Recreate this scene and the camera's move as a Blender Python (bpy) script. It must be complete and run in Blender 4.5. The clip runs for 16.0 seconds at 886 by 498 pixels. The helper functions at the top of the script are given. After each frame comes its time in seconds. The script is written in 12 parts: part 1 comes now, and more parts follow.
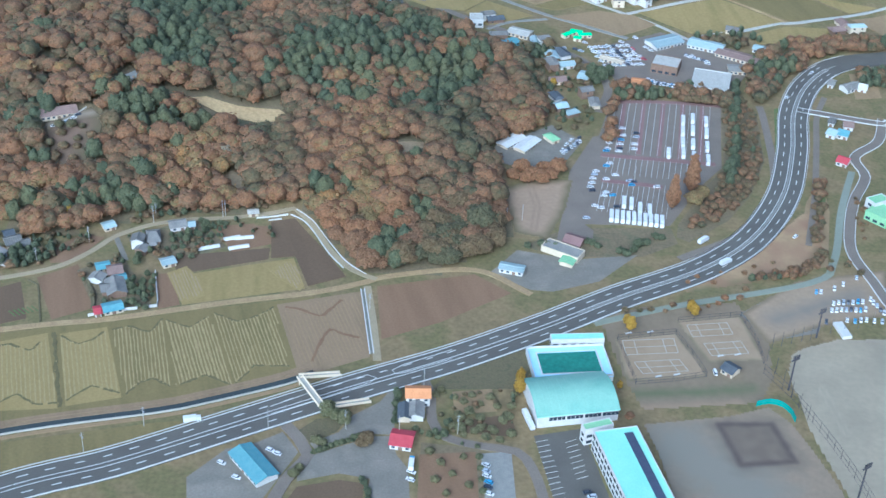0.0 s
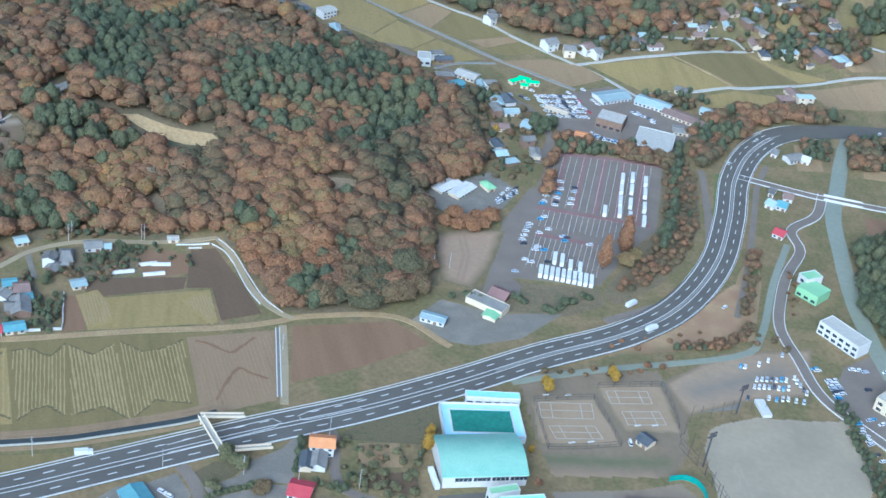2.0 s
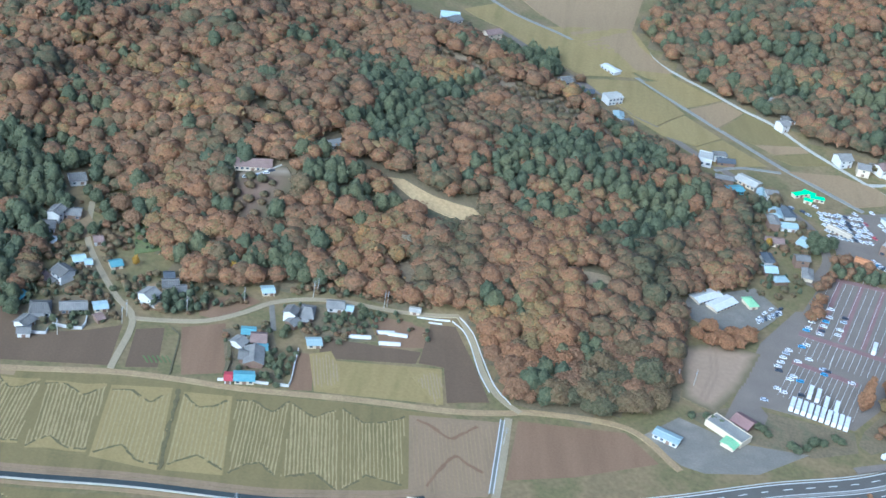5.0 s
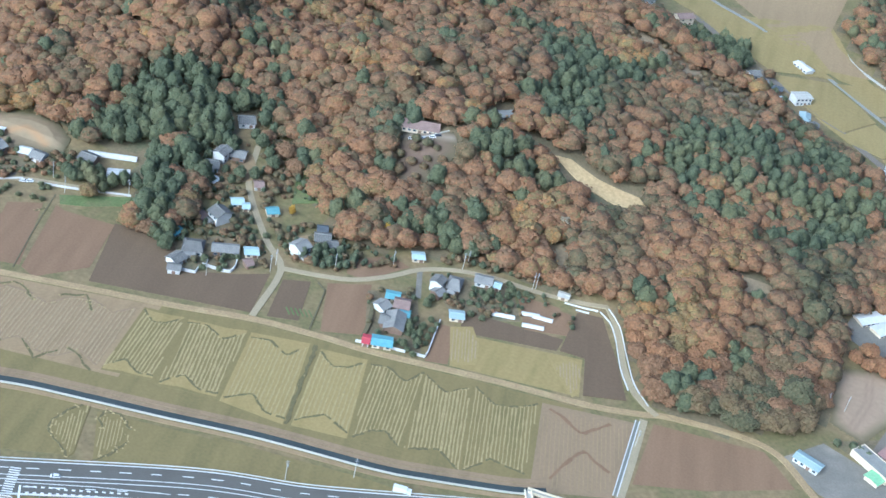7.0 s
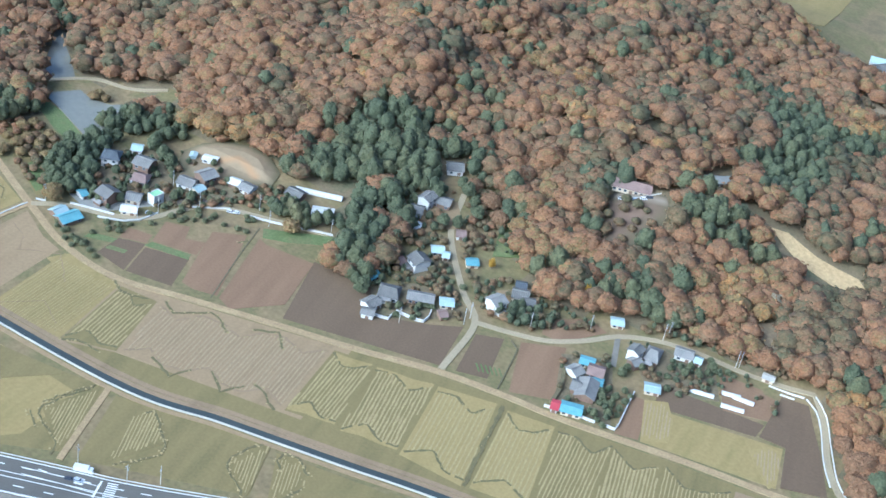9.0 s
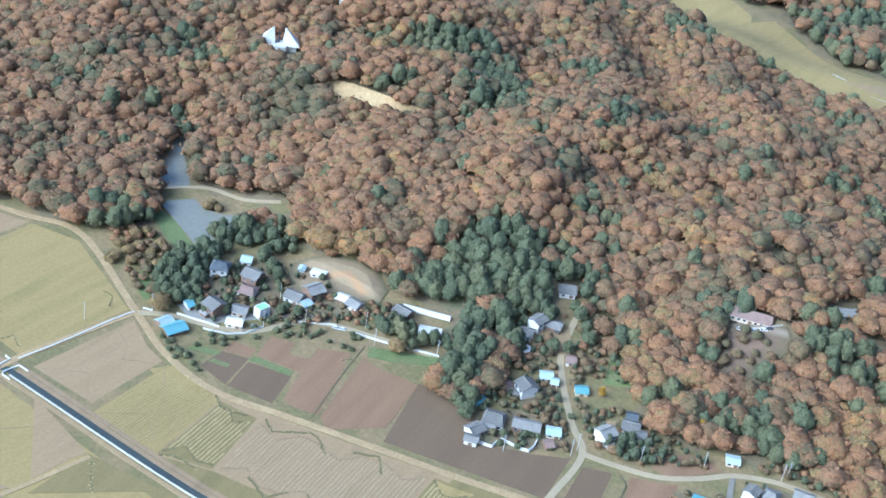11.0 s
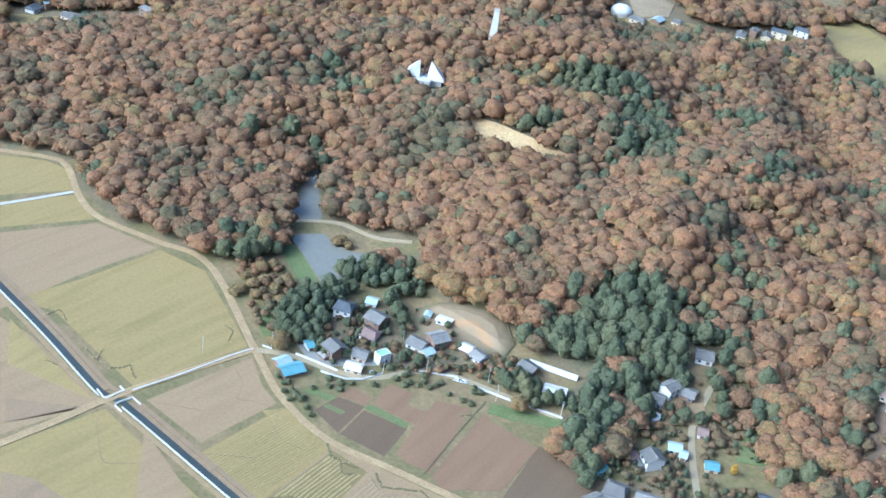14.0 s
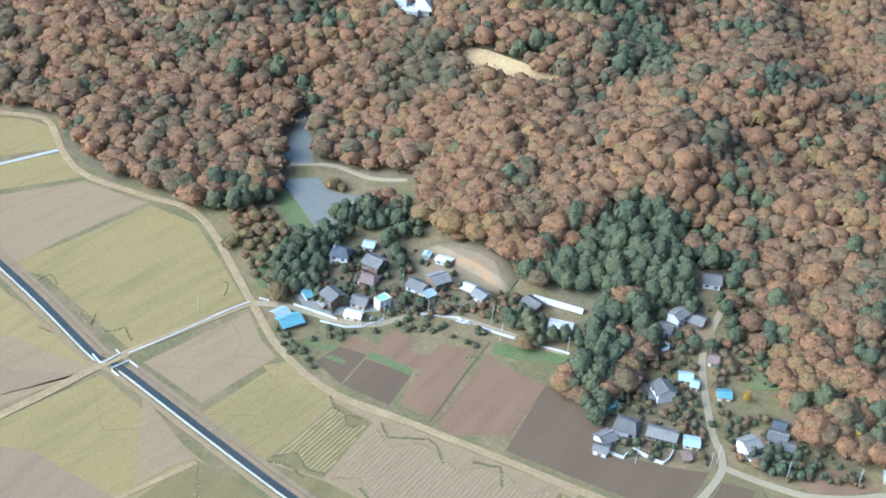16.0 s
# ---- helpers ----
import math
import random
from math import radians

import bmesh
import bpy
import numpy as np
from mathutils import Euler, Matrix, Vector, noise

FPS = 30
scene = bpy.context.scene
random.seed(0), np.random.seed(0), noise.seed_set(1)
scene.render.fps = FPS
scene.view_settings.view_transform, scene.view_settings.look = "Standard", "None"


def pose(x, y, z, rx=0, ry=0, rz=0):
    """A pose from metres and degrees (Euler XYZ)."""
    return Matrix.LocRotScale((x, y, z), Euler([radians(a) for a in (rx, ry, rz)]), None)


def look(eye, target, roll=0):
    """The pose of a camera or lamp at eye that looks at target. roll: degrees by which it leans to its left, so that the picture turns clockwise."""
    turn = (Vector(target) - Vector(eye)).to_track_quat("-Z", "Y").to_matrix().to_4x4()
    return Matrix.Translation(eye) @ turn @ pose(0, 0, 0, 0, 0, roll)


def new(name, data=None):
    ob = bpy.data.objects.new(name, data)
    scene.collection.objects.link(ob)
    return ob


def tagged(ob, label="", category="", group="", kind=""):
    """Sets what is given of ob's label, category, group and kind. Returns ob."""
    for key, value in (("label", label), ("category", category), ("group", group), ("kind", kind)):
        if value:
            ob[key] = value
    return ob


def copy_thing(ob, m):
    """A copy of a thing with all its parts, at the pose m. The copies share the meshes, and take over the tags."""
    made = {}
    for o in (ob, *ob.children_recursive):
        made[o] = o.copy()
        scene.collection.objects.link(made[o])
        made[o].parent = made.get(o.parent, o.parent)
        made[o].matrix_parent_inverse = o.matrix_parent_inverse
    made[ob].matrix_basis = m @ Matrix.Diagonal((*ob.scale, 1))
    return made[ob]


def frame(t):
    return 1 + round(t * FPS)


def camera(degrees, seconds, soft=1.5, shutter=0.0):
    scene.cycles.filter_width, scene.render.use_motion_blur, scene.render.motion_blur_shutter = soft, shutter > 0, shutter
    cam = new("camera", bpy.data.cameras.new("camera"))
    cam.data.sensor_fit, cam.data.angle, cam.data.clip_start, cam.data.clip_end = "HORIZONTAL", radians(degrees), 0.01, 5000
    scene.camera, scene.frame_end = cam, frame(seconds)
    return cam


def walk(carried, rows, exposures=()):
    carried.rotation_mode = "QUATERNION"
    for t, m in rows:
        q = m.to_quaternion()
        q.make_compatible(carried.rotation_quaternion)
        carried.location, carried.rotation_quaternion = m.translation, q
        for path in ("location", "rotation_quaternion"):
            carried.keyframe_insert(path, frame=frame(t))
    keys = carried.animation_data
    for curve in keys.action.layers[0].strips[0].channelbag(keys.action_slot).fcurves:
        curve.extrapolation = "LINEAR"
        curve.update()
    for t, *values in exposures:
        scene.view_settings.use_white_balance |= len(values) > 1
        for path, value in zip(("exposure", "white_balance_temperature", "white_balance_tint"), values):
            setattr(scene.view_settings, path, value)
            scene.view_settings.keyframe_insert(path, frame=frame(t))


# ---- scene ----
# ---- camera ----
cam = camera(36.0, 16.0, soft=1.6)
PATH = [
    (0.0, -0.00, 0.00, 438.90, -0.000, -33.849, -2.390),
    (0.5, 3.87, 5.50, 438.02, -0.316, -32.868, -3.714),
    (1.0, 7.60, 11.46, 437.96, -0.972, -33.192, -4.308),
    (1.5, 10.25, 16.93, 438.13, -0.895, -32.018, -5.955),
    (2.0, 14.11, 22.90, 437.67, 0.737, -32.763, -7.370),
    (2.5, 17.23, 28.88, 437.16, 2.369, -32.298, -8.872),
    (3.0, 19.61, 34.94, 437.00, 4.694, -31.899, -9.962),
    (3.5, 22.32, 40.42, 437.07, 5.613, -31.247, -9.742),
    (4.0, 23.01, 46.58, 436.33, 7.877, -31.538, -8.755),
    (4.5, 25.03, 51.92, 436.11, 11.759, -31.545, -8.343),
    (7.0, 29.74, 77.12, 437.48, 25.285, -35.104, -10.287),
    (7.5, 28.69, 82.81, 436.70, 28.418, -35.333, -11.102),
    (8.0, 28.28, 89.74, 436.02, 32.435, -34.773, -11.437),
    (8.5, 26.06, 94.89, 434.34, 34.855, -36.264, -10.177),
    (9.0, 22.75, 99.84, 433.74, 35.410, -35.122, -9.285),
    (9.5, 20.18, 105.19, 433.23, 36.572, -33.969, -8.279),
    (10.0, 17.85, 109.89, 431.87, 38.291, -32.734, -8.099),
    (12.5, 3.75, 135.23, 430.88, 42.238, -30.916, -7.779),
    (13.0, 1.28, 141.30, 430.56, 43.576, -31.856, -6.913),
    (13.5, -1.52, 146.10, 429.95, 46.800, -32.333, -7.632),
    (14.0, -4.13, 150.70, 430.22, 47.971, -31.670, -8.236),
    (14.5, -6.91, 155.87, 430.51, 46.825, -31.208, -7.266),
    (15.0, -9.69, 160.71, 430.80, 46.186, -31.847, -7.747),
    (15.5, -11.64, 166.00, 431.22, 46.681, -33.465, -8.139),
    (16.0, -14.23, 171.78, 430.67, 46.488, -34.955, -5.015),
]
walk(cam, [(t, pose(x, y, z, 90 + p, r, w)) for t, x, y, z, w, p, r in PATH], [(0.0, 0.5, 4020, 0), (4.5, 0.6, 4010, 0), (7.0, 0.84, 4160, 0), (10.0, 1.0, 4100, 1), (12.5, 1.18, 4050, 1), (16.0, 1.06, 4170, 1)])

# ---- light ----
world = bpy.data.worlds.new("world")
scene.world = world
world.use_nodes = True
wn = world.node_tree.nodes
sky = wn.new("ShaderNodeTexSky")
sky.sky_type = "NISHITA"
sky.sun_disc = False
sky.sun_elevation, sky.sun_rotation = radians(34), radians(200)
sky.air_density, sky.dust_density, sky.ozone_density = 0.7, 10.0, 0.4
wn["Background"].inputs[1].default_value = 0.15
world.node_tree.links.new(sky.outputs[0], wn["Background"].inputs[0])
sun = new("sun", bpy.data.lights.new("sun", "SUN"))
sun.data.energy, sun.data.angle, sun.data.color = 0.6, radians(50), (1.0, 0.95, 0.88)
sun.matrix_world = look((0, 0, 900), (Vector((math.sin(radians(200)), math.cos(radians(200)), -0.0)) * -600) + Vector((0, 0, 900 - 600 * math.tan(radians(34)))))


# ---- materials ----
def mat(name, *colors, scale=0.2, fine=3.0, rough=0.85, metal=0.0, bump=0.2, fine_mix=0.16, spread=0.5, random_amount=0.0, spec=0.3, streak=None):
    """Two scales of noise between the colours, fine grain and bump in world metres; pieces vary by Random."""
    m = bpy.data.materials.new(name)
    m.use_nodes = True
    n, l = m.node_tree.nodes, m.node_tree.links
    b = n["Principled BSDF"]
    b.inputs["Roughness"].default_value, b.inputs["Metallic"].default_value = rough, metal
    b.inputs["Specular IOR Level"].default_value = spec
    tc = n.new("ShaderNodeTexCoord")
    geo = n.new("ShaderNodeNewGeometry")
    big = n.new("ShaderNodeTexNoise")
    big.inputs["Scale"].default_value, big.inputs["Detail"].default_value = scale, 5
    if streak is None:
        l.new(geo.outputs["Position"], big.inputs["Vector"])
    else:
        along = n.new("ShaderNodeMapping")
        along.inputs["Scale"].default_value = (0.12, 1, 1)
        turned = n.new("ShaderNodeVectorRotate")
        turned.rotation_type, turned.inputs["Angle"].default_value = "Z_AXIS", radians(-streak)
        l.new(geo.outputs["Position"], turned.inputs["Vector"])
        l.new(turned.outputs[0], along.inputs["Vector"])
        l.new(along.outputs[0], big.inputs["Vector"])
    ramp = n.new("ShaderNodeValToRGB")
    e = ramp.color_ramp.elements
    while len(e) < len(colors):
        e.new(0.5)
    for i, c in enumerate(colors):
        e[i].position = 0.5 + (i / max(1, len(colors) - 1) - 0.5) * spread
        e[i].color = (*c, 1)
    l.new(big.outputs["Fac"], ramp.inputs["Fac"])
    small = n.new("ShaderNodeTexNoise")
    small.inputs["Scale"].default_value, small.inputs["Detail"].default_value = fine, 3
    l.new(geo.outputs["Position"], small.inputs["Vector"])
    hsv = n.new("ShaderNodeHueSaturation")
    val = n.new("ShaderNodeMapRange")
    val.inputs["From Min"].default_value, val.inputs["From Max"].default_value = 0.3, 0.7
    val.inputs["To Min"].default_value, val.inputs["To Max"].default_value = 1 - fine_mix, 1 + fine_mix
    l.new(small.outputs["Fac"], val.inputs["Value"])
    l.new(ramp.outputs["Color"], hsv.inputs["Color"])
    if random_amount:
        info = n.new("ShaderNodeObjectInfo")
        add = n.new("ShaderNodeMath")
        add.operation = "MULTIPLY_ADD"
        add.inputs[1].default_value, add.inputs[2].default_value = random_amount, 1 - random_amount / 2
        mul = n.new("ShaderNodeMath")
        mul.operation = "MULTIPLY"
        l.new(info.outputs["Random"], add.inputs[0])
        l.new(add.outputs[0], mul.inputs[0])
        l.new(val.outputs[0], mul.inputs[1])
        l.new(mul.outputs[0], hsv.inputs["Value"])
    else:
        l.new(val.outputs[0], hsv.inputs["Value"])
    l.new(hsv.outputs["Color"], b.inputs["Base Color"])
    if bump:
        bp = n.new("ShaderNodeBump")
        bp.inputs["Strength"].default_value, bp.inputs["Distance"].default_value = bump, 0.2
        l.new(small.outputs["Fac"], bp.inputs["Height"])
        l.new(bp.outputs[0], b.inputs["Normal"])
    return m


def leaf_mat(name, *colors):
    """Foliage: the tint of each tree is an attribute of its own, with mottling on top."""
    m = mat(name, *colors, scale=0.05, fine=0.8, fine_mix=0.28, rough=0.75, bump=0, spec=0.15)
    m.node_tree.nodes["Principled BSDF"].inputs["Sheen Weight"].default_value = 0.06
    bp = m.node_tree.nodes.new("ShaderNodeBump")
    leafy = m.node_tree.nodes.new("ShaderNodeTexNoise")
    leafy.inputs["Scale"].default_value, leafy.inputs["Detail"].default_value = 0.9, 4
    bp.inputs["Strength"].default_value, bp.inputs["Distance"].default_value = 0.7, 0.8
    place = m.node_tree.nodes.new("ShaderNodeNewGeometry")
    m.node_tree.links.new(place.outputs["Position"], leafy.inputs["Vector"])
    m.node_tree.links.new(leafy.outputs["Fac"], bp.inputs["Height"])
    m.node_tree.links.new(bp.outputs[0], m.node_tree.nodes["Principled BSDF"].inputs["Normal"])
    n, l = m.node_tree.nodes, m.node_tree.links
    at = n.new("ShaderNodeAttribute")
    at.attribute_name = "tint"
    ramp = [x for x in n if x.type == "VALTORGB"][0]
    for i, e in enumerate(ramp.color_ramp.elements):
        e.position = i / (len(colors) - 1)
    l.new(at.outputs["Fac"], ramp.inputs["Fac"])
    b, out = n["Principled BSDF"], n["Material Output"]
    thin = n.new("ShaderNodeBsdfTranslucent")
    mix = n.new("ShaderNodeMixShader")
    mix.inputs[0].default_value = 0.45
    hsv = [x for x in n if x.type == "HUE_SAT"][0]
    l.new(hsv.outputs["Color"], thin.inputs["Color"])
    l.new(b.outputs[0], mix.inputs[1])
    l.new(thin.outputs[0], mix.inputs[2])
    l.new(mix.outputs[0], out.inputs["Surface"])
    return m


GRASS = mat("dry_grass", (0.161, 0.122, 0.054), (0.213, 0.152, 0.068), (0.151, 0.126, 0.047), (0.192, 0.140, 0.063), scale=0.03, fine=0.4, spread=0.4)
GREEN = mat("green_grass", (0.105, 0.125, 0.0369), (0.131, 0.15, 0.0492), (0.147, 0.13, 0.0533), scale=0.09, fine=0.8)
LITTER = mat("leaf_litter", (0.135, 0.108, 0.058), (0.175, 0.132, 0.068), (0.12, 0.112, 0.055), scale=0.08, fine=0.6)
SLOPE = mat("dry_slope_grass", (0.235, 0.175, 0.098), (0.29, 0.215, 0.118), (0.20, 0.155, 0.09), scale=0.05, fine=0.5)
SOIL = mat("ploughed_soil", (0.165, 0.1, 0.0501), (0.202, 0.122, 0.0615), (0.232, 0.143, 0.0735), scale=0.09, fine=0.9, fine_mix=0.08, spread=0.62, streak=105)
SOIL_DARK = mat("dark_soil", (0.113, 0.075, 0.0399), (0.147, 0.098, 0.0517), scale=0.09, fine=0.9, fine_mix=0.08, spread=0.62, streak=105)
SOIL_PALE = mat("pale_soil", (0.240, 0.162, 0.078), (0.275, 0.190, 0.092), (0.208, 0.142, 0.068), scale=0.09, fine=0.6, fine_mix=0.08, spread=0.62, streak=97)
STUBBLE = mat("rice_stubble", (0.252, 0.183, 0.062), (0.29, 0.212, 0.075), (0.208, 0.155, 0.05), scale=0.09, fine=0.7, fine_mix=0.08, spread=0.62, streak=105)
STUBBLE_DK = mat("old_stubble", (0.160, 0.123, 0.044), (0.197, 0.148, 0.053), (0.136, 0.110, 0.038), scale=0.09, fine=0.7, fine_mix=0.08, spread=0.62, streak=105)
FURROW = mat("weedy_furrow", (0.105, 0.088, 0.036), (0.14, 0.112, 0.045), (0.12, 0.105, 0.04), scale=0.3, fine=1.5)
STUBBLE_GREEN = mat("regrown_stubble", (0.227, 0.166, 0.056), (0.275, 0.200, 0.070), (0.193, 0.148, 0.047), scale=0.09, fine=0.5, fine_mix=0.08, spread=0.62, streak=97)
WEEDS = mat("dark_weeds", (0.105, 0.088, 0.045), (0.135, 0.108, 0.052), (0.09, 0.085, 0.04), scale=0.3, fine=1.5)
STRAW = mat("straw", (0.345, 0.262, 0.108), (0.285, 0.215, 0.088), scale=0.3, fine=2)
CHAFF = mat("pale_chaff", (0.325, 0.235, 0.122), (0.28, 0.202, 0.104), scale=0.3, fine=2)
SAND = mat("sand", (0.499, 0.36, 0.166), (0.408, 0.28, 0.124), scale=0.04, fine=0.5)
DIRT = mat("dirt_road", (0.354, 0.250, 0.118), (0.295, 0.205, 0.096), (0.400, 0.290, 0.137), scale=0.08, fine=1.2)
GRAVEL = mat("gravel", (0.230, 0.198, 0.149), (0.182, 0.158, 0.118), (0.267, 0.230, 0.171), scale=0.05, fine=0.9, fine_mix=0.1)
TAN = mat("tan_bare_soil", (0.218, 0.148, 0.078), (0.25, 0.172, 0.09), (0.19, 0.13, 0.068), scale=0.09, fine=0.8, fine_mix=0.08, spread=0.62, streak=105)
ASPHALT = mat("asphalt", (0.098, 0.087, 0.068), (0.13, 0.115, 0.088), scale=0.06, fine=2.5, fine_mix=0.12)
ASPHALT_OLD = mat("worn_asphalt", (0.169, 0.135, 0.099), (0.208, 0.168, 0.122), scale=0.07, fine=2.0, fine_mix=0.15)
VILLAGE = mat("pale_lane_surface", (0.290, 0.228, 0.130), (0.347, 0.275, 0.156), scale=0.08, fine=1.6, fine_mix=0.12)
LANE = mat("lane_paint", (0.58, 0.55, 0.48), (0.70, 0.66, 0.58), scale=0.6, fine=5, fine_mix=0.12)
PAVE_RED = mat("red_paving", (0.20, 0.12, 0.10), (0.24, 0.145, 0.12), scale=0.1, fine=2)
CONCRETE = mat("concrete", (0.46, 0.425, 0.345), (0.38, 0.35, 0.285), scale=0.3, fine=3)
CONCRETE_DK = mat("stained_concrete", (0.275, 0.252, 0.205), (0.215, 0.20, 0.165), scale=0.3, fine=3)
WHITE = mat("white_wall", (0.60, 0.57, 0.50), (0.51, 0.485, 0.425), scale=0.4, fine=3, fine_mix=0.1)
CREAM = mat("cream_wall", (0.601, 0.5, 0.339), (0.524, 0.43, 0.288), scale=0.4, fine=3, fine_mix=0.1)
BROWN_WALL = mat("brown_plank_wall", (0.16, 0.10, 0.065), (0.21, 0.14, 0.09), scale=0.5, fine=4)
TILE = mat("grey_roof_tiles", (0.155, 0.143, 0.122), (0.225, 0.205, 0.172), scale=0.25, fine=4, random_amount=0.6)
TILE_BLUE = mat("dark_blue_roof_tiles", (0.075, 0.079, 0.083), (0.11, 0.114, 0.116), scale=0.25, fine=4)
TILE_BROWN = mat("brown_roof_tiles", (0.20, 0.135, 0.105), (0.26, 0.18, 0.14), scale=0.25, fine=4)
BLUE = mat("blue_sheet_roof", (0.13, 0.255, 0.27), (0.175, 0.305, 0.30), scale=0.4, fine=3, rough=0.5, fine_mix=0.12, random_amount=0.3)
LIGHT_BLUE = mat("pale_blue_sheet", (0.315, 0.38, 0.355), (0.385, 0.43, 0.395), scale=0.3, fine=3, rough=0.5, fine_mix=0.1, random_amount=0.3)
RED = mat("red_sheet_roof", (0.34, 0.05, 0.06), (0.40, 0.07, 0.075), scale=0.3, fine=3, fine_mix=0.12)
ORANGE = mat("orange_roof", (0.52, 0.23, 0.08), (0.60, 0.28, 0.11), scale=0.3, fine=3)
TEAL = mat("pale_teal_metal_roof", (0.225, 0.38, 0.278), (0.288, 0.437, 0.314), (0.2, 0.351, 0.255), scale=0.06, fine=1.5, rough=0.5, fine_mix=0.06)
TEAL_BRIGHT = mat("bright_teal_roof", (0.33, 0.60, 0.43), (0.39, 0.65, 0.47), scale=0.08, fine=1.5, rough=0.5, fine_mix=0.05)
MINT = mat("mint_roof", (0.264, 0.441, 0.224), (0.324, 0.49, 0.251), scale=0.1, fine=2)
POOL_EDGE = mat("pale_blue_pool_deck", (0.40, 0.58, 0.74), (0.46, 0.64, 0.78), scale=0.2, fine=2, fine_mix=0.08)
POOL_GREEN = mat("green_pool_water", (0.055, 0.16, 0.11), (0.075, 0.20, 0.135), scale=0.1, fine=0.5, rough=0.12, bump=0.02)
WATER = mat("pond_water", (0.19, 0.178, 0.135), (0.215, 0.2, 0.15), scale=0.02, fine=0.3, rough=0.1, bump=0.02, fine_mix=0.05, spec=0.4)
DITCH = mat("dark_canal_water", (0.05, 0.055, 0.048), (0.065, 0.07, 0.06), scale=0.05, fine=0.5, rough=0.2, bump=0.02, fine_mix=0.05, spec=0.3)
RIVER = mat("green_river_water", (0.235, 0.235, 0.16), (0.265, 0.26, 0.18), scale=0.02, fine=0.3, rough=0.25, bump=0.02, fine_mix=0.05, spec=0.3)
SOLAR = mat("dark_slate_strip", (0.06, 0.065, 0.09), (0.08, 0.085, 0.11), scale=0.3, fine=2, rough=0.4)
STEEL = mat("grey_steel", (0.30, 0.31, 0.32), (0.36, 0.37, 0.38), scale=0.6, fine=4, rough=0.5, metal=0.4)
STEEL_DK = mat("dark_steel", (0.06, 0.055, 0.055), (0.09, 0.08, 0.08), scale=0.6, fine=4, rough=0.6)
NET = mat("green_netting", (0.05, 0.22, 0.17), (0.07, 0.28, 0.21), scale=0.5, fine=3)
GREEN_SHEET = mat("bright_green_sheet", (0.12, 0.62, 0.20), (0.16, 0.70, 0.26), scale=0.5, fine=3)
BEIGE = mat("beige_painted_steel", (0.66, 0.55, 0.36), (0.72, 0.61, 0.42), scale=0.4, fine=3)
BARK = mat("bark", (0.10, 0.075, 0.055), (0.15, 0.12, 0.09), scale=0.8, fine=4)
RUST_LEAF = leaf_mat("rust_foliage", (0.15, 0.137, 0.068), (0.212, 0.152, 0.072), (0.285, 0.167, 0.084), (0.345, 0.18, 0.08), (0.26, 0.203, 0.082), (0.425, 0.225, 0.074))
DARK_LEAF = leaf_mat("evergreen_foliage", (0.12, 0.132, 0.072), (0.14, 0.15, 0.077), (0.17, 0.168, 0.079), (0.204, 0.182, 0.084))
PALE_LEAF = leaf_mat("pale_foliage", (0.33, 0.27, 0.16), (0.42, 0.35, 0.22))
YELLOW_LEAF = leaf_mat("yellow_foliage", (0.36, 0.22, 0.03), (0.46, 0.30, 0.04))
CAR_WHITE = mat("white_car_paint", (0.62, 0.60, 0.55), (0.68, 0.66, 0.61), rough=0.3, fine_mix=0.03, bump=0, spec=0.5)
CAR_SILVER = mat("silver_car_paint", (0.38, 0.40, 0.42), (0.43, 0.45, 0.47), rough=0.3, fine_mix=0.03, bump=0, spec=0.5)
CAR_DARK = mat("dark_car_paint", (0.03, 0.03, 0.04), (0.05, 0.05, 0.06), rough=0.3, fine_mix=0.03, bump=0, spec=0.5)
CAR_BLUE = mat("blue_car_paint", (0.08, 0.25, 0.42), (0.10, 0.29, 0.46), rough=0.3, fine_mix=0.03, bump=0, spec=0.5)
CAR_RED = mat("red_car_paint", (0.36, 0.04, 0.04), (0.40, 0.05, 0.05), rough=0.3, fine_mix=0.03, bump=0, spec=0.5)
GLASS = mat("window_glass", (0.035, 0.045, 0.055), (0.05, 0.06, 0.07), rough=0.1, fine_mix=0.03, bump=0, spec=0.6)
TYRE = mat("tyre_rubber", (0.02, 0.02, 0.02), (0.03, 0.03, 0.03), rough=0.9, bump=0)


# ---- builders ----
def mesh_of(name, verts, faces, material):
    me = bpy.data.meshes.new(name)
    me.from_pydata([tuple(v) for v in verts], [], faces)
    for m in material if isinstance(material, (list, tuple)) else (material,):
        me.materials.append(m)
    return me


def part(name, me, parent, label=""):
    ob = new(name, me)
    ob.parent = parent
    return tagged(ob, label)


def thing(name, x, y, z=0.0, turn=0.0, label="", category="", group="", kind=""):
    ob = new(name)
    ob.matrix_world = pose(x, y, z, 0, 0, turn)
    ob.empty_display_size = 0.5
    return tagged(ob, label, category, group, kind)


def box(x0, y0, z0, x1, y1, z1):
    v = [(x, y, z) for z in (z0, z1) for x, y in ((x0, y0), (x1, y0), (x1, y1), (x0, y1))]
    return v, [(3, 2, 1, 0), (4, 5, 6, 7), (0, 1, 5, 4), (1, 2, 6, 5), (2, 3, 7, 6), (3, 0, 4, 7)]


def join(*shapes):
    v, f = [], []
    for a, b in shapes:
        f += [tuple(i + len(v) for i in q) for q in b]
        v += list(a)
    return v, f


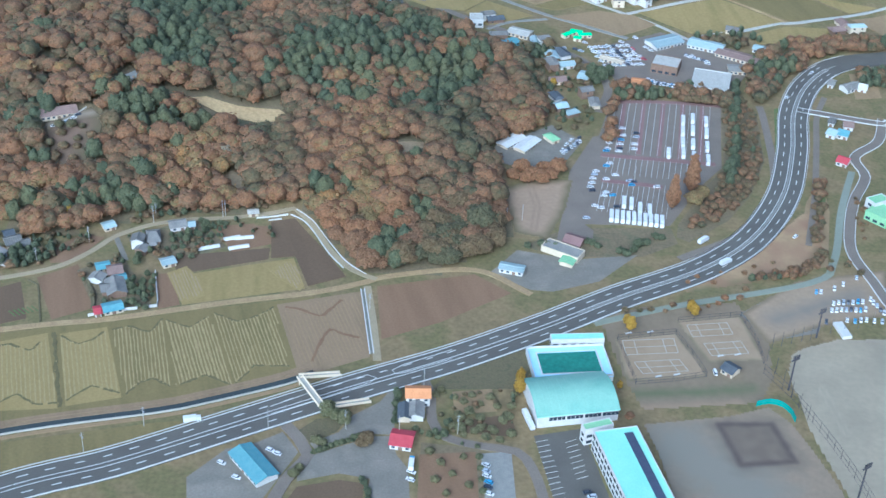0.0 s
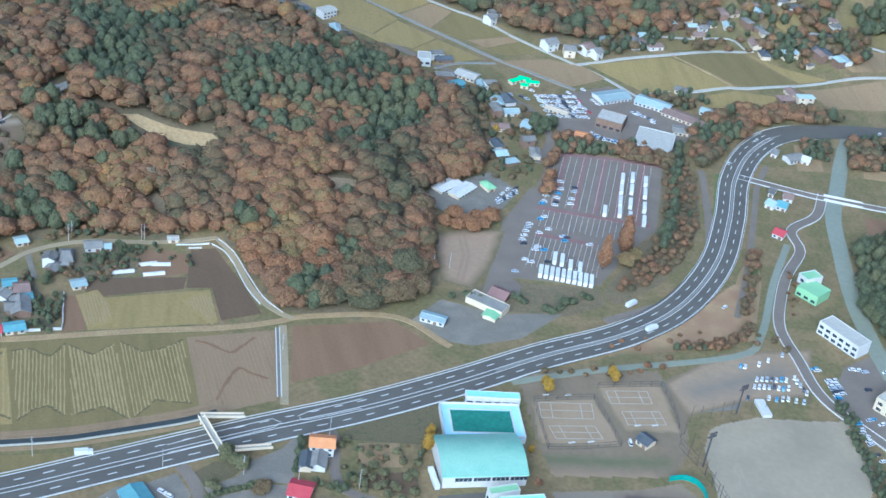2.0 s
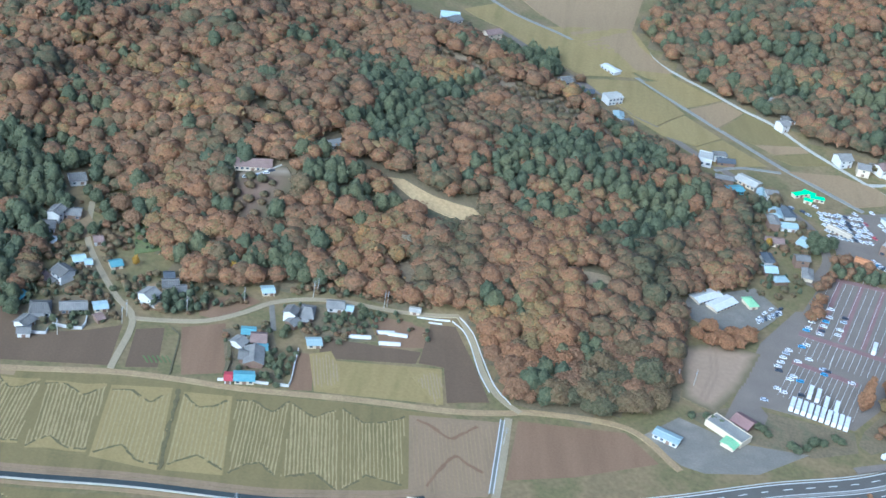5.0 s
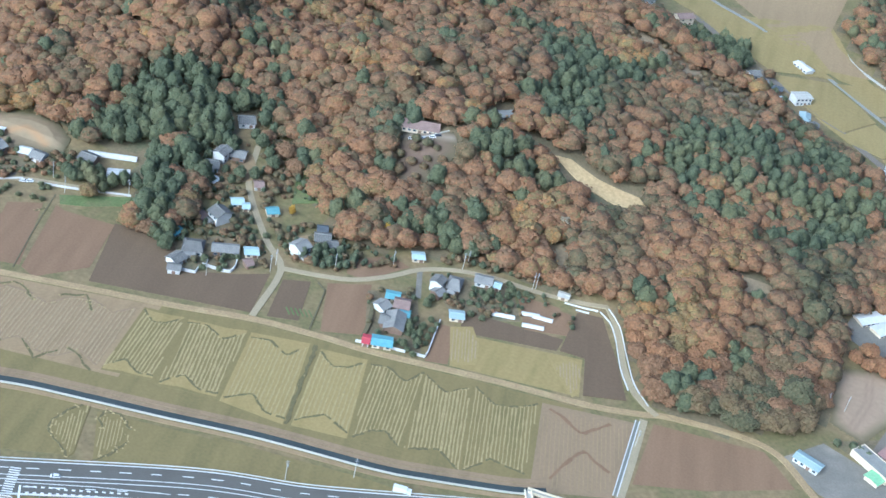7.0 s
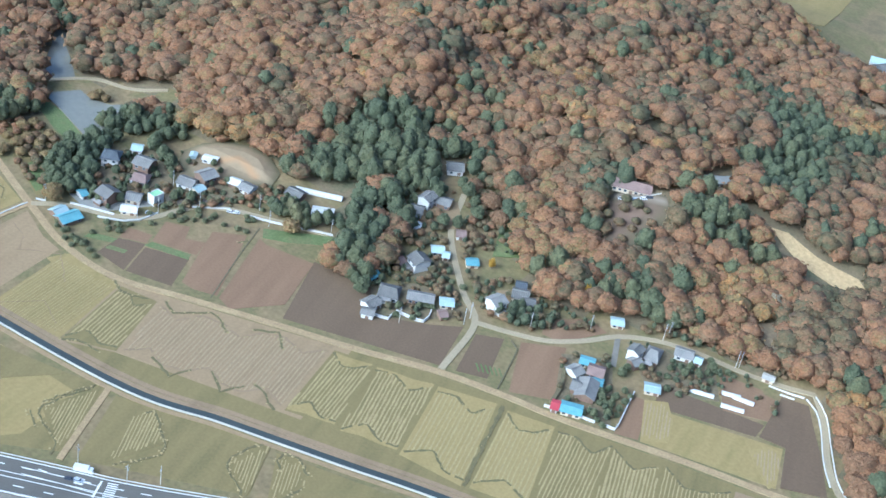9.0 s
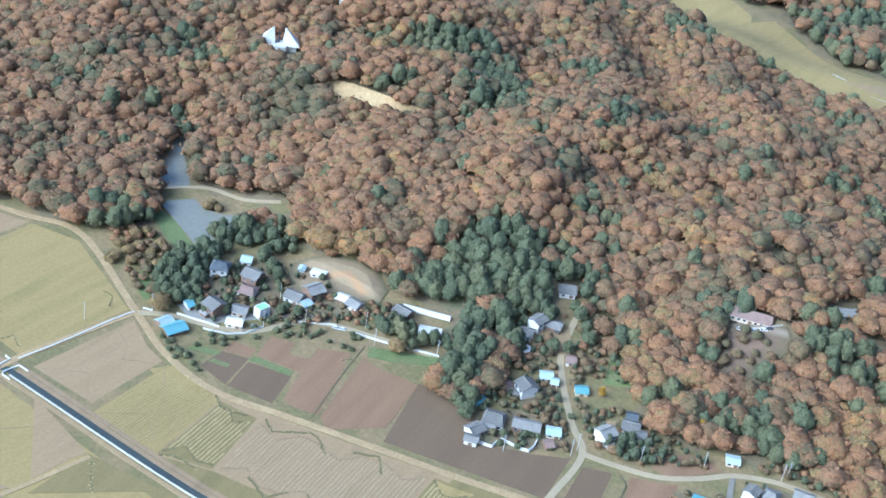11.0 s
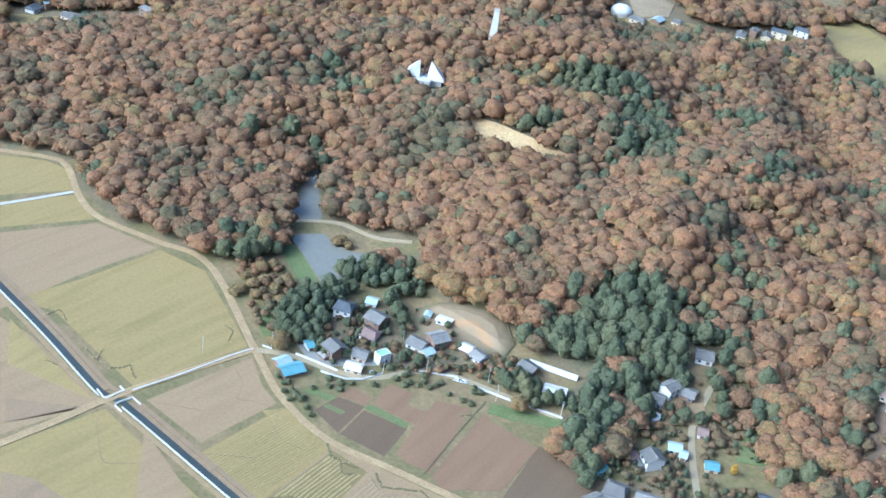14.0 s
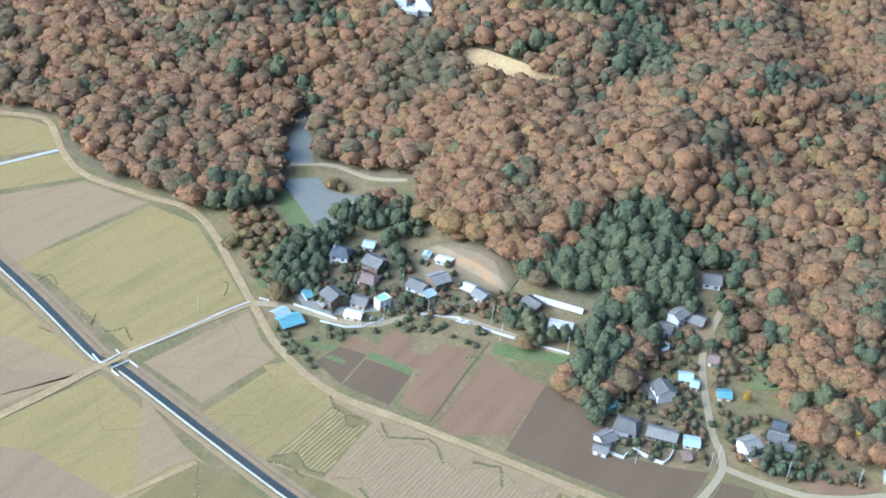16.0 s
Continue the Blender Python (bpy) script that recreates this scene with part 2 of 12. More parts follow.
def tube(p, q, r0, r1, n=6):
    p, q = Vector(p), Vector(q)
    t = (q - p).to_track_quat("Z", "Y")
    ring = [(math.cos(i * math.tau / n), math.sin(i * math.tau / n), 0) for i in range(n)]
    v = [tuple(p + t @ (Vector(c) * r0)) for c in ring] + [tuple(q + t @ (Vector(c) * r1)) for c in ring]
    return v, [(i, (i + 1) % n, n + (i + 1) % n, n + i) for i in range(n)] + [tuple(range(n - 1, -1, -1)), tuple(range(n, 2 * n))]


def prism(outline, z0, z1):
    """An upright block over a plan outline, counter-clockwise."""
    n = len(outline)
    v = [(x, y, z0) for x, y in outline] + [(x, y, z1) for x, y in outline]
    return v, [(i, (i + 1) % n, n + (i + 1) % n, n + i) for i in range(n)] + [tuple(range(n - 1, -1, -1)), tuple(range(n, 2 * n))]


HILLS = [(-440, 742, 62, 20), (-360, 825, 75, 18), (-222, 785, 55, 19), (-500, 870, 90, 14), (-641, 800, 65, 9),
         (-640, 900, 80, 15), (-700, 700, 75, 18), (-95, 890, 80, 18), (-25, 752, 42, 12), (-300, 1010, 120, 20),
         (-560, 1090, 150, 22), (-820, 880, 140, 22), (-590, 650, 36, -16), (330, 1330, 170, 40), (560, 1500, 220, 60), (90, 1480, 150, 36)]


def ground_height(x, y):
    z = sum(h * math.exp(-((x - a) ** 2 + (y - b) ** 2) / (2 * s * s)) for a, b, s, h in HILLS)
    z *= 0.85 + 0.35 * math.sin(x / 31 + 1.4 * math.sin(y / 53)) * math.sin(y / 37 + 1.1 * math.sin(x / 67))
    return max(0.0, z - 1.5)


def smooth_line(pts, step=6.0):
    """Catmull-Rom through the points, in steps of some metres."""
    p = [Vector(q) for q in pts]
    p = [p[0] * 2 - p[1]] + p + [p[-1] * 2 - p[-2]]
    out = []
    for a, b, c, d in zip(p, p[1:], p[2:], p[3:]):
        n = max(1, int((c - b).length / step))
        for i in range(n):
            t = i / n
            out.append(0.5 * (2 * b + (c - a) * t + (2 * a - 5 * b + 4 * c - d) * t * t + (3 * b - 3 * c + d - a) * t ** 3))
    return out + [p[-2]]


def sideways(line):
    out = []
    for i, q in enumerate(line):
        d = (line[min(i + 1, len(line) - 1)] - line[max(i - 1, 0)]).normalized()
        out.append(Vector((-d.y, d.x)))
    return out


def ribbon_shape(line, left, right, z0, z1, cling=True):
    """A slab along a line, between two offsets from it."""
    side = sideways(line)
    v, f = [], []
    for q, s in zip(line, side):
        g = ground_height(q.x, q.y) if cling else 0.0
        for o, z in ((left, z0), (right, z0), (right, z1), (left, z1)):
            w = q + s * o
            v.append((w.x, w.y, g + z))
    for i in range(len(line) - 1):
        a = 4 * i
        f += [(a + j, a + 4 + j, a + 4 + (j + 1) % 4, a + (j + 1) % 4) for j in range(4)]
    return v, f + [(0, 1, 2, 3), (len(v) - 1, len(v) - 2, len(v) - 3, len(v) - 4)]


def recalc(me):
    bm = bmesh.new()
    bm.from_mesh(me)
    bmesh.ops.recalc_face_normals(bm, faces=bm.faces)
    bm.to_mesh(me)
    bm.free()
    return me


def road(name, pts, width, material, z=0.06, label="", category="road", step=6.0):
    line = smooth_line(pts, step)
    ob = new(name, recalc(mesh_of(name, *ribbon_shape(line, width / 2, -width / 2, -0.4, z), material)))
    return tagged(ob, label, category, kind="structure"), line


def patch(name, pts, material, z=0.05, label="", category="field", kind="structure"):
    """A flat piece of ground over an outline, clinging to the terrain."""
    c = sum((Vector(p) for p in pts), Vector((0, 0))) / len(pts)
    bm = bmesh.new()
    bm.faces.new([bm.verts.new((x, y, 0)) for x, y in pts])
    size = max((Vector(p) - c).length for p in pts)
    hilly = max(ground_height(*p) for p in list(pts) + [tuple(c)]) > 0.3
    bmesh.ops.triangulate(bm, faces=bm.faces)
    if hilly:
        for _ in range(3):
            bmesh.ops.subdivide_edges(bm, edges=[e for e in bm.edges if e.calc_length() > 8], cuts=1, use_grid_fill=True)
        bmesh.ops.triangulate(bm, faces=bm.faces)
    for v in bm.verts:
        v.co.z = ground_height(v.co.x, v.co.y) + z + (0.35 if hilly else 0)
    bmesh.ops.recalc_face_normals(bm, faces=bm.faces)
    if sum(f.normal.z for f in bm.faces) < 0:
        bmesh.ops.reverse_faces(bm, faces=bm.faces)
    edge = bmesh.ops.extrude_face_region(bm, geom=bm.faces[:])
    for e in edge["geom"]:
        if isinstance(e, bmesh.types.BMVert):
            e.co.z -= z + 0.25
    bmesh.ops.recalc_face_normals(bm, faces=bm.faces)
    me = bpy.data.meshes.new(name)
    bm.to_mesh(me)
    bm.free()
    me.materials.append(material)
    return tagged(new(name, me), label, category, kind=kind)


def inside(x, y, poly):
    hit = False
    for (a, b), (c, d) in zip(poly, poly[1:] + poly[:1]):
        if (b > y) != (d > y) and x < (c - a) * (y - b) / (d - b) + a:
            hit = not hit
    return hit


def rows_on(field, pts, direction, gap, material, width=0.9, height=0.25, seed=0, inset=3.0, name="stubble_rows"):
    """Low stubble ridges along a direction over a field, joined in one mesh: nobody could count them."""
    rnd = random.Random(seed)
    d = Vector((math.cos(radians(direction)), math.sin(radians(direction))))
    s = Vector((-d.y, d.x))
    c = sum((Vector(p) for p in pts), Vector((0, 0))) / len(pts)
    pp = [c + (Vector(p) - c) * (1 - inset / max(4, (Vector(p) - c).length)) for p in pts]
    reach = [(p - c).dot(s) for p in pp]
    shapes, o = [], min(reach) + gap / 2
    while o < max(reach):
        cuts = []
        for a, b in zip(pp, pp[1:] + pp[:1]):
            u, w = (a - c).dot(s) - o, (b - c).dot(s) - o
            if (u > 0) != (w > 0):
                cuts.append(((a + (b - a) * (u / (u - w))) - c).dot(d))
        if len(cuts) >= 2:
            t0, t1 = min(cuts) + rnd.uniform(0, 4) * (inset > 0), max(cuts) - rnd.uniform(0, 4) * (inset > 0)
            n = max(1, int((t1 - t0) / 4))
            line = [c + s * (o + rnd.uniform(-0.08, 0.08)) + d * (t0 + (t1 - t0) * i / n) for i in range(n + 1)]
            shapes.append(ragged(rnd, line, width * rnd.uniform(0.8, 1.2), 0.14 + height * rnd.uniform(0.6, 1.2)))
        o += gap * rnd.uniform(0.93, 1.07)
    if shapes:
        ob = part(name, recalc(mesh_of(name, *join(*shapes), material)), field)
        tagged(ob, kind="stuff")


def lump(rnd, x, y, z, r):
    """A small uneven heap of straw."""
    k = 6
    v = [(x + math.cos(i * math.tau / k) * r * rnd.uniform(0.7, 1.2), y + math.sin(i * math.tau / k) * r * rnd.uniform(0.7, 1.2), z) for i in range(k)]
    v += [(x + rnd.uniform(-0.2, 0.2) * r, y + rnd.uniform(-0.2, 0.2) * r, z + r * rnd.uniform(0.5, 0.8))]
    return v, [(i, (i + 1) % k, k) for i in range(k)]


def headland(field, pts, seed, ends=None, along=105):
    """The ends of a field, where the harvester turned: bands with zigzag edges, and straw heaps along them."""
    rnd = random.Random(seed + 40)
    c = sum((Vector(p) for p in pts), Vector((0, 0))) / len(pts)
    heaps, middle = [], []
    d = Vector((math.cos(radians(along)), math.sin(radians(along))))
    across = [abs((Vector(pts[i + 1]) - Vector(pts[i])).normalized().dot(d)) for i in (0, 1)]
    edges = (0, 2) if across[0] < across[1] else (1, 3)
    for e in edges:
        a, b = Vector(pts[e]), Vector(pts[(e + 1) % 4])
        u = (b - a).normalized()
        n = Vector((-u.y, u.x))
        if (c - a).dot(n) < 0:
            n = -n
        deep = min(13.0, (c - a).dot(n) * 0.45)
        k = 32 if (b - a).length > 60 else 14
        inner = []
        wave = (0.3, 1.0, 0.25, 0.4, 1.0, 0.3, 0.25, 0.95, 0.3) if (b - a).length > 60 else rnd.choice(((0.2, 0.9, 0.75, 0.2), (0.35, 0.3, 1.0, 0.25), (0.3, 1.0, 0.35)))
        for i in range(k + 1):
            f = i / k * (len(wave) - 1)
            j = min(int(f), len(wave) - 2)
            w = wave[j] + (wave[j + 1] - wave[j]) * (f - j)
            inner.append(a + (b - a) * (0.02 + 0.96 * i / k) + n * (deep * w + rnd.uniform(-0.25, 0.25)))
        middle += inner
        v = [(*(a + (b - a) * (0.02 + 0.96 * i / k) + n * 0.8), 0.06) for i in range(k + 1)] + [(*q, 0.24) for q in inner]
        v += [(x, y, 0.02) for x, y, z in v]
        m = k + 1
        f = [(i, i + 1, m + i + 1, m + i) for i in range(k)] + [(m + i, m + i + 1, 3 * m + i + 1, 3 * m + i) for i in range(k)] + [(i + 1, i, 2 * m + i, 2 * m + i + 1) for i in range(k)]
        part("headland", recalc(mesh_of("headland", v, f, ends or STUBBLE)), field, "uneven turned end of the stubble")
        torn = [q - n * 0.5 for q in inner]
        i = 0
        while i < k - 1:
            j = min(k, i + rnd.randint(2, 4))
            part("furrow", recalc(mesh_of("furrow", *ragged(rnd, torn[i:j + 1], 1.3, 0.26), TAN if ends is SOIL_PALE else FURROW)), field, "darker weedy furrow")
            i = j + rnd.randint(0, 1)
        for p, q in zip(inner, inner[1:]):
            for i in range(2):
                if rnd.random() < 0.55:
                    s = p + (q - p) * rnd.random() + n * rnd.uniform(-0.2, 0.8)
                    heaps.append(lump(rnd, s.x, s.y, 0.2, rnd.uniform(0.25, 0.6)))
    if heaps:
        tagged(part("straw_heaps", mesh_of("straw_heaps", *join(*heaps), STRAW), field, "pale straw heaps"), kind="stuff")
    return [tuple(q) for q in middle]


def ragged(rnd, line, width, z):
    """A strip of uneven width that lies on a field, with a skirt down to the ground."""
    side = sideways(line)
    v = []
    for q, s in zip(line, side):
        a, b = q + s * width * rnd.uniform(0.2, 0.75), q - s * width * rnd.uniform(0.2, 0.75)
        v += [(a.x, a.y, z - 0.3), (a.x, a.y, z), (b.x, b.y, z), (b.x, b.y, z - 0.3)]
    return v, [(4 * i + k, 4 * i + k + 1, 4 * i + k + 5, 4 * i + k + 4) for i in range(len(line) - 1) for k in range(3)]


def straw_line(pts, seed, label="pale straw heaps beside a dark furrow in a stubble field", furrow=1.2, heap=0.75, faint=False):
    """A ragged line where the harvester turned: a dark furrow with straw heaps beside it."""
    rnd = random.Random(seed)
    line = []
    for a, b in zip(pts, pts[1:]):
        a, b = Vector(a), Vector(b)
        n = max(1, int((b - a).length / 2.5))
        line += [a + (b - a) * (i / n) for i in range(n)]
    line.append(Vector(pts[-1]))
    line = [q + Vector((rnd.uniform(-0.5, 0.5), rnd.uniform(-0.5, 0.5))) for q in line]
    ob = tagged(new("straw_line", recalc(mesh_of("straw_line", *ragged(rnd, line, furrow, 0.2 if faint else 0.3), TAN if faint else FURROW))), label, "straw", kind="structure")
    heaps = []
    for p in line:
        for i in range(2):
            if rnd.random() < heap:
                heaps.append(lump(rnd, p.x + rnd.uniform(-1.3, 1.3), p.y + rnd.uniform(-1.3, 1.3), 0.25, rnd.uniform(0.25, 0.8)))
    if heaps:
        tagged(part("straw_heaps", mesh_of("straw_heaps", *join(*heaps), STRAW), ob, "pale straw heaps"), kind="stuff")


def clump_shape(rnd, r, sides=(5, 7)):
    k = rnd.randint(*sides)
    return [(math.cos(i * math.tau / k) * r * rnd.uniform(0.6, 1.15), math.sin(i * math.tau / k) * r * rnd.uniform(0.6, 1.15), rnd.uniform(-0.18, 0.18) * r) for i in range(k)]


def crown_shape(rnd, radius, height, base, count, clump, conical=0.0, sides=(5, 7), rings=7, around=11):
    """A crown: a domed canopy of rounded boughs, set all over with small leaf clumps, with gaps and an uneven outline."""
    boughs = []
    for i in range(9):
        u = 1 - 1.3 * (i + 0.5) / 9
        a = i * 2.39996 + rnd.uniform(-0.4, 0.4)
        q = math.sqrt(1 - u * u)
        boughs.append((Vector((math.cos(a) * q, math.sin(a) * q, u)), rnd.uniform(0.8, 1.15)))

    def surface(d):
        near = max((max(0.0, d.dot(b)) ** 9 * k for b, k in boughs))
        out = 0.7 + 0.34 * near
        taper = 1 - conical * (0.5 + 0.5 * d.z) * 0.85
        return Vector((d.x * radius * out * taper, d.y * radius * out * taper, base + height * (0.4 + 0.6 * d.z * (0.35 + 0.65 * out) if d.z > 0 else 0.4 + 0.4 * d.z)))

    v, f = [], []
    for j in range(rings):
        u = -0.92 + 1.8 * j / (rings - 1)
        q = math.sqrt(max(0.0, 1 - u * u))
        for i in range(around):
            a = (i + 0.5 * (j % 2) + rnd.uniform(-0.2, 0.2)) * math.tau / around
            v.append(tuple(surface(Vector((math.cos(a) * q, math.sin(a) * q, u))) * rnd.uniform(0.94, 1.05)))
    v.append(tuple(surface(Vector((0, 0, 1)))))
    top = len(v) - 1
    for j in range(rings - 1):
        for i in range(around):
            f.append((j * around + i, j * around + (i + 1) % around, (j + 1) * around + (i + 1) % around, (j + 1) * around + i))
    f += [((rings - 1) * around + i, (rings - 1) * around + (i + 1) % around, top) for i in range(around)]
    for i in range(count):
        u = 1 - 1.55 * (i + 0.5) / count
        a = i * 2.39996 + rnd.uniform(-0.5, 0.5)
        q = math.sqrt(max(0, 1 - u * u))
        d = Vector((math.cos(a) * q, math.sin(a) * q, u))
        c = surface(d)
        n = (d + Vector((rnd.gauss(0, 0.5), rnd.gauss(0, 0.5), rnd.gauss(0.3, 0.35)))).normalized()
        c += d * rnd.uniform(-0.3, 0.45) * clump
        t = n.to_track_quat("Z", "Y")
        pts = clump_shape(rnd, clump * rnd.uniform(0.7, 1.3), sides)
        b = len(v)
        v.append(tuple(c + t @ Vector((0, 0, clump * 0.42))))
        v += [tuple(c + t @ Vector(p)) for p in pts]
        f += [(b, b + 1 + j, b + 1 + (j + 1) % len(pts)) for j in range(len(pts))]
    return v, f


def trunk_shape(rnd, base, height, radius, r=0.28):
    s = [tube((0, 0, -0.6), (rnd.uniform(-0.2, 0.2), rnd.uniform(-0.2, 0.2), base + height * 0.5), r, r * 0.45)]
    for i in range(5):
        a = i * 1.26 + rnd.uniform(-0.3, 0.3)
        z = base + height * rnd.uniform(0.0, 0.35)
        s.append(tube((0, 0, z), (math.cos(a) * radius * 0.6, math.sin(a) * radius * 0.6, z + height * 0.3), r * 0.4, r * 0.12, 4))
    return join(*s)


def crown_mesh(name, seed, material, tint, **k):
    me = mesh_of(name, *crown_shape(random.Random(seed), **k), material)
    at = me.attributes.new("tint", "FLOAT", "FACE")
    rnd = random.Random(seed + 7)
    at.data.foreach_set("value", np.array([min(1, max(0, tint + rnd.uniform(-0.06, 0.06))) for _ in me.polygons], dtype=np.float32))
    return me


TREES = {}


def tree(x, y, species="rust", size=1.0, label="", variant=0, tint=0.5, z=None):
    """One tree: tapered trunk with boughs, and a crown."""
    key = (species, variant, round(tint, 1))
    if key not in TREES:
        rnd = random.Random(hash_of(species) + variant)
        r, h, b, n, cl, con, m = dict(rust=(7.6, 8.8, 2.2, 170, 0.95, 0.0, RUST_LEAF), green=(6.0, 11.0, 1.6, 150, 0.9, 0.35, DARK_LEAF),
                                      yellow=(3.6, 9.0, 2.0, 90, 0.7, 0.35, YELLOW_LEAF), pale=(6.0, 11.0, 2.0, 150, 0.8, 0.1, PALE_LEAF), larch=(5.2, 18.0, 1.5, 150, 0.9, 0.8, RUST_LEAF),
                                      shrub=(2.2, 2.8, 0.2, 60, 0.5, 0.0, DARK_LEAF))[species]
        TREES[key] = (mesh_of("trunk", *trunk_shape(rnd, b, h, r), BARK),
                      crown_mesh("crown", hash_of(species) + variant * 13, m, tint, radius=r, height=h, base=b, count=n, clump=cl, conical=con))
    t = thing("tree" if species != "shrub" else "shrub", x, y, ground_height(x, y) if z is None else z, (x * 37 + y * 17) % 360,
              label or "broadleaf tree with rust-brown autumn leaves", "tree" if species != "shrub" else "shrub")
    t.scale = (size, size, size * (0.9 + 0.2 * ((x * 7 + y * 3) % 1)))
    part("trunk", TREES[key][0], t)
    part("crown", TREES[key][1], t)
    return t


def hash_of(s):
    return sum(ord(c) * (i + 3) for i, c in enumerate(s))


def woods(name, spots, shapes, material, label):
    """Far woods: one joined mesh of many crowns and trunks."""
    vs, fs, ts, n = [], [], [], 0
    rng = np.random.default_rng(7)
    base = [(np.array(v), np.array(f)) for v, f in shapes]
    for i, (x, y, z, s, tint) in enumerate(spots):
        v, f = base[i % len(base)]
        a = (x * 1.7 + y * 2.3) % math.tau
        c, d = math.cos(a) * s, math.sin(a) * s
        w = np.empty_like(v)
        w[:, 0], w[:, 1], w[:, 2] = v[:, 0] * c - v[:, 1] * d + x, v[:, 0] * d + v[:, 1] * c + y, v[:, 2] * s * (0.9 + 0.25 * ((x * 3 + y) % 1)) + z
        vs.append(w), fs.append(f + n), ts.append(np.clip(tint + rng.normal(0, 0.1, len(f)), 0, 1).astype(np.float32))
        n += len(v)
    v, f, t = np.concatenate(vs).astype(np.float32), np.concatenate(fs).astype(np.int32), np.concatenate(ts)
    me = bpy.data.meshes.new(name)
    me.vertices.add(len(v)), me.loops.add(len(f) * 3), me.polygons.add(len(f))
    me.vertices.foreach_set("co", v.ravel())
    me.loops.foreach_set("vertex_index", f.ravel())
    me.polygons.foreach_set("loop_start", np.arange(0, len(f) * 3, 3, dtype=np.int32))
    me.update(calc_edges=True)
    me.materials.append(material)
    at = me.attributes.new("tint", "FLOAT", "FACE")
    at.data.foreach_set("value", t)
    return tagged(new(name, me), label, "woods", kind="stuff")


def roof_shape(L, Wd, z, rise, over=0.7, hip=0.0, thick=0.22):
    """A pitched roof with eaves and thickness; hip draws the ridge's ends in."""
    a, b = L / 2 + over, Wd / 2 + over
    v, f = [], []
    for dz in (0, -thick):
        v += [(-a, -b, z + dz), (a, -b, z + dz), (a, b, z + dz), (-a, b, z + dz), (-a + hip, 0, z + rise + dz), (a - hip, 0, z + rise + dz)]
    f = [(0, 1, 5, 4), (2, 3, 4, 5), (1, 2, 5), (3, 0, 4), (7, 6, 10, 11), (9, 8, 11, 10), (8, 7, 11), (6, 9, 10), (0, 6, 7, 1), (1, 7, 8, 2), (2, 8, 9, 3), (3, 9, 6, 0)]
    if not hip:
        f = [(0, 1, 5, 4), (2, 3, 4, 5), (7, 6, 10, 11), (9, 8, 11, 10), (0, 6, 7, 1), (2, 8, 9, 3), (1, 7, 11, 5), (2, 5, 11, 8), (0, 4, 10, 6), (3, 9, 10, 4)]
    return v, f


def tile_lines(L, Wd, z, rise, over=0.7, hip=0.0):
    """Courses of tile ribs running down both slopes, and the ridge cap."""
    a, b = L / 2 + over, Wd / 2 + over
    s = []
    n = max(3, int(2 * a / 1.1))
    for i in range(n + 1):
        x = -a + 2 * a * i / n
        top = 1.0 if not hip or abs(x) < a - hip else (a - abs(x)) / hip
        if top < 0.1:
            continue
        for k in (-1, 1):
            s.append(tube((x, k * b, z + 0.04), (x, k * b * (1 - top), z + rise * top + 0.04), 0.09, 0.09, 3))
    s.append(box(-a + hip, -0.28, z + rise - 0.05, a - hip, 0.28, z + rise + 0.3))
    return join(*s)


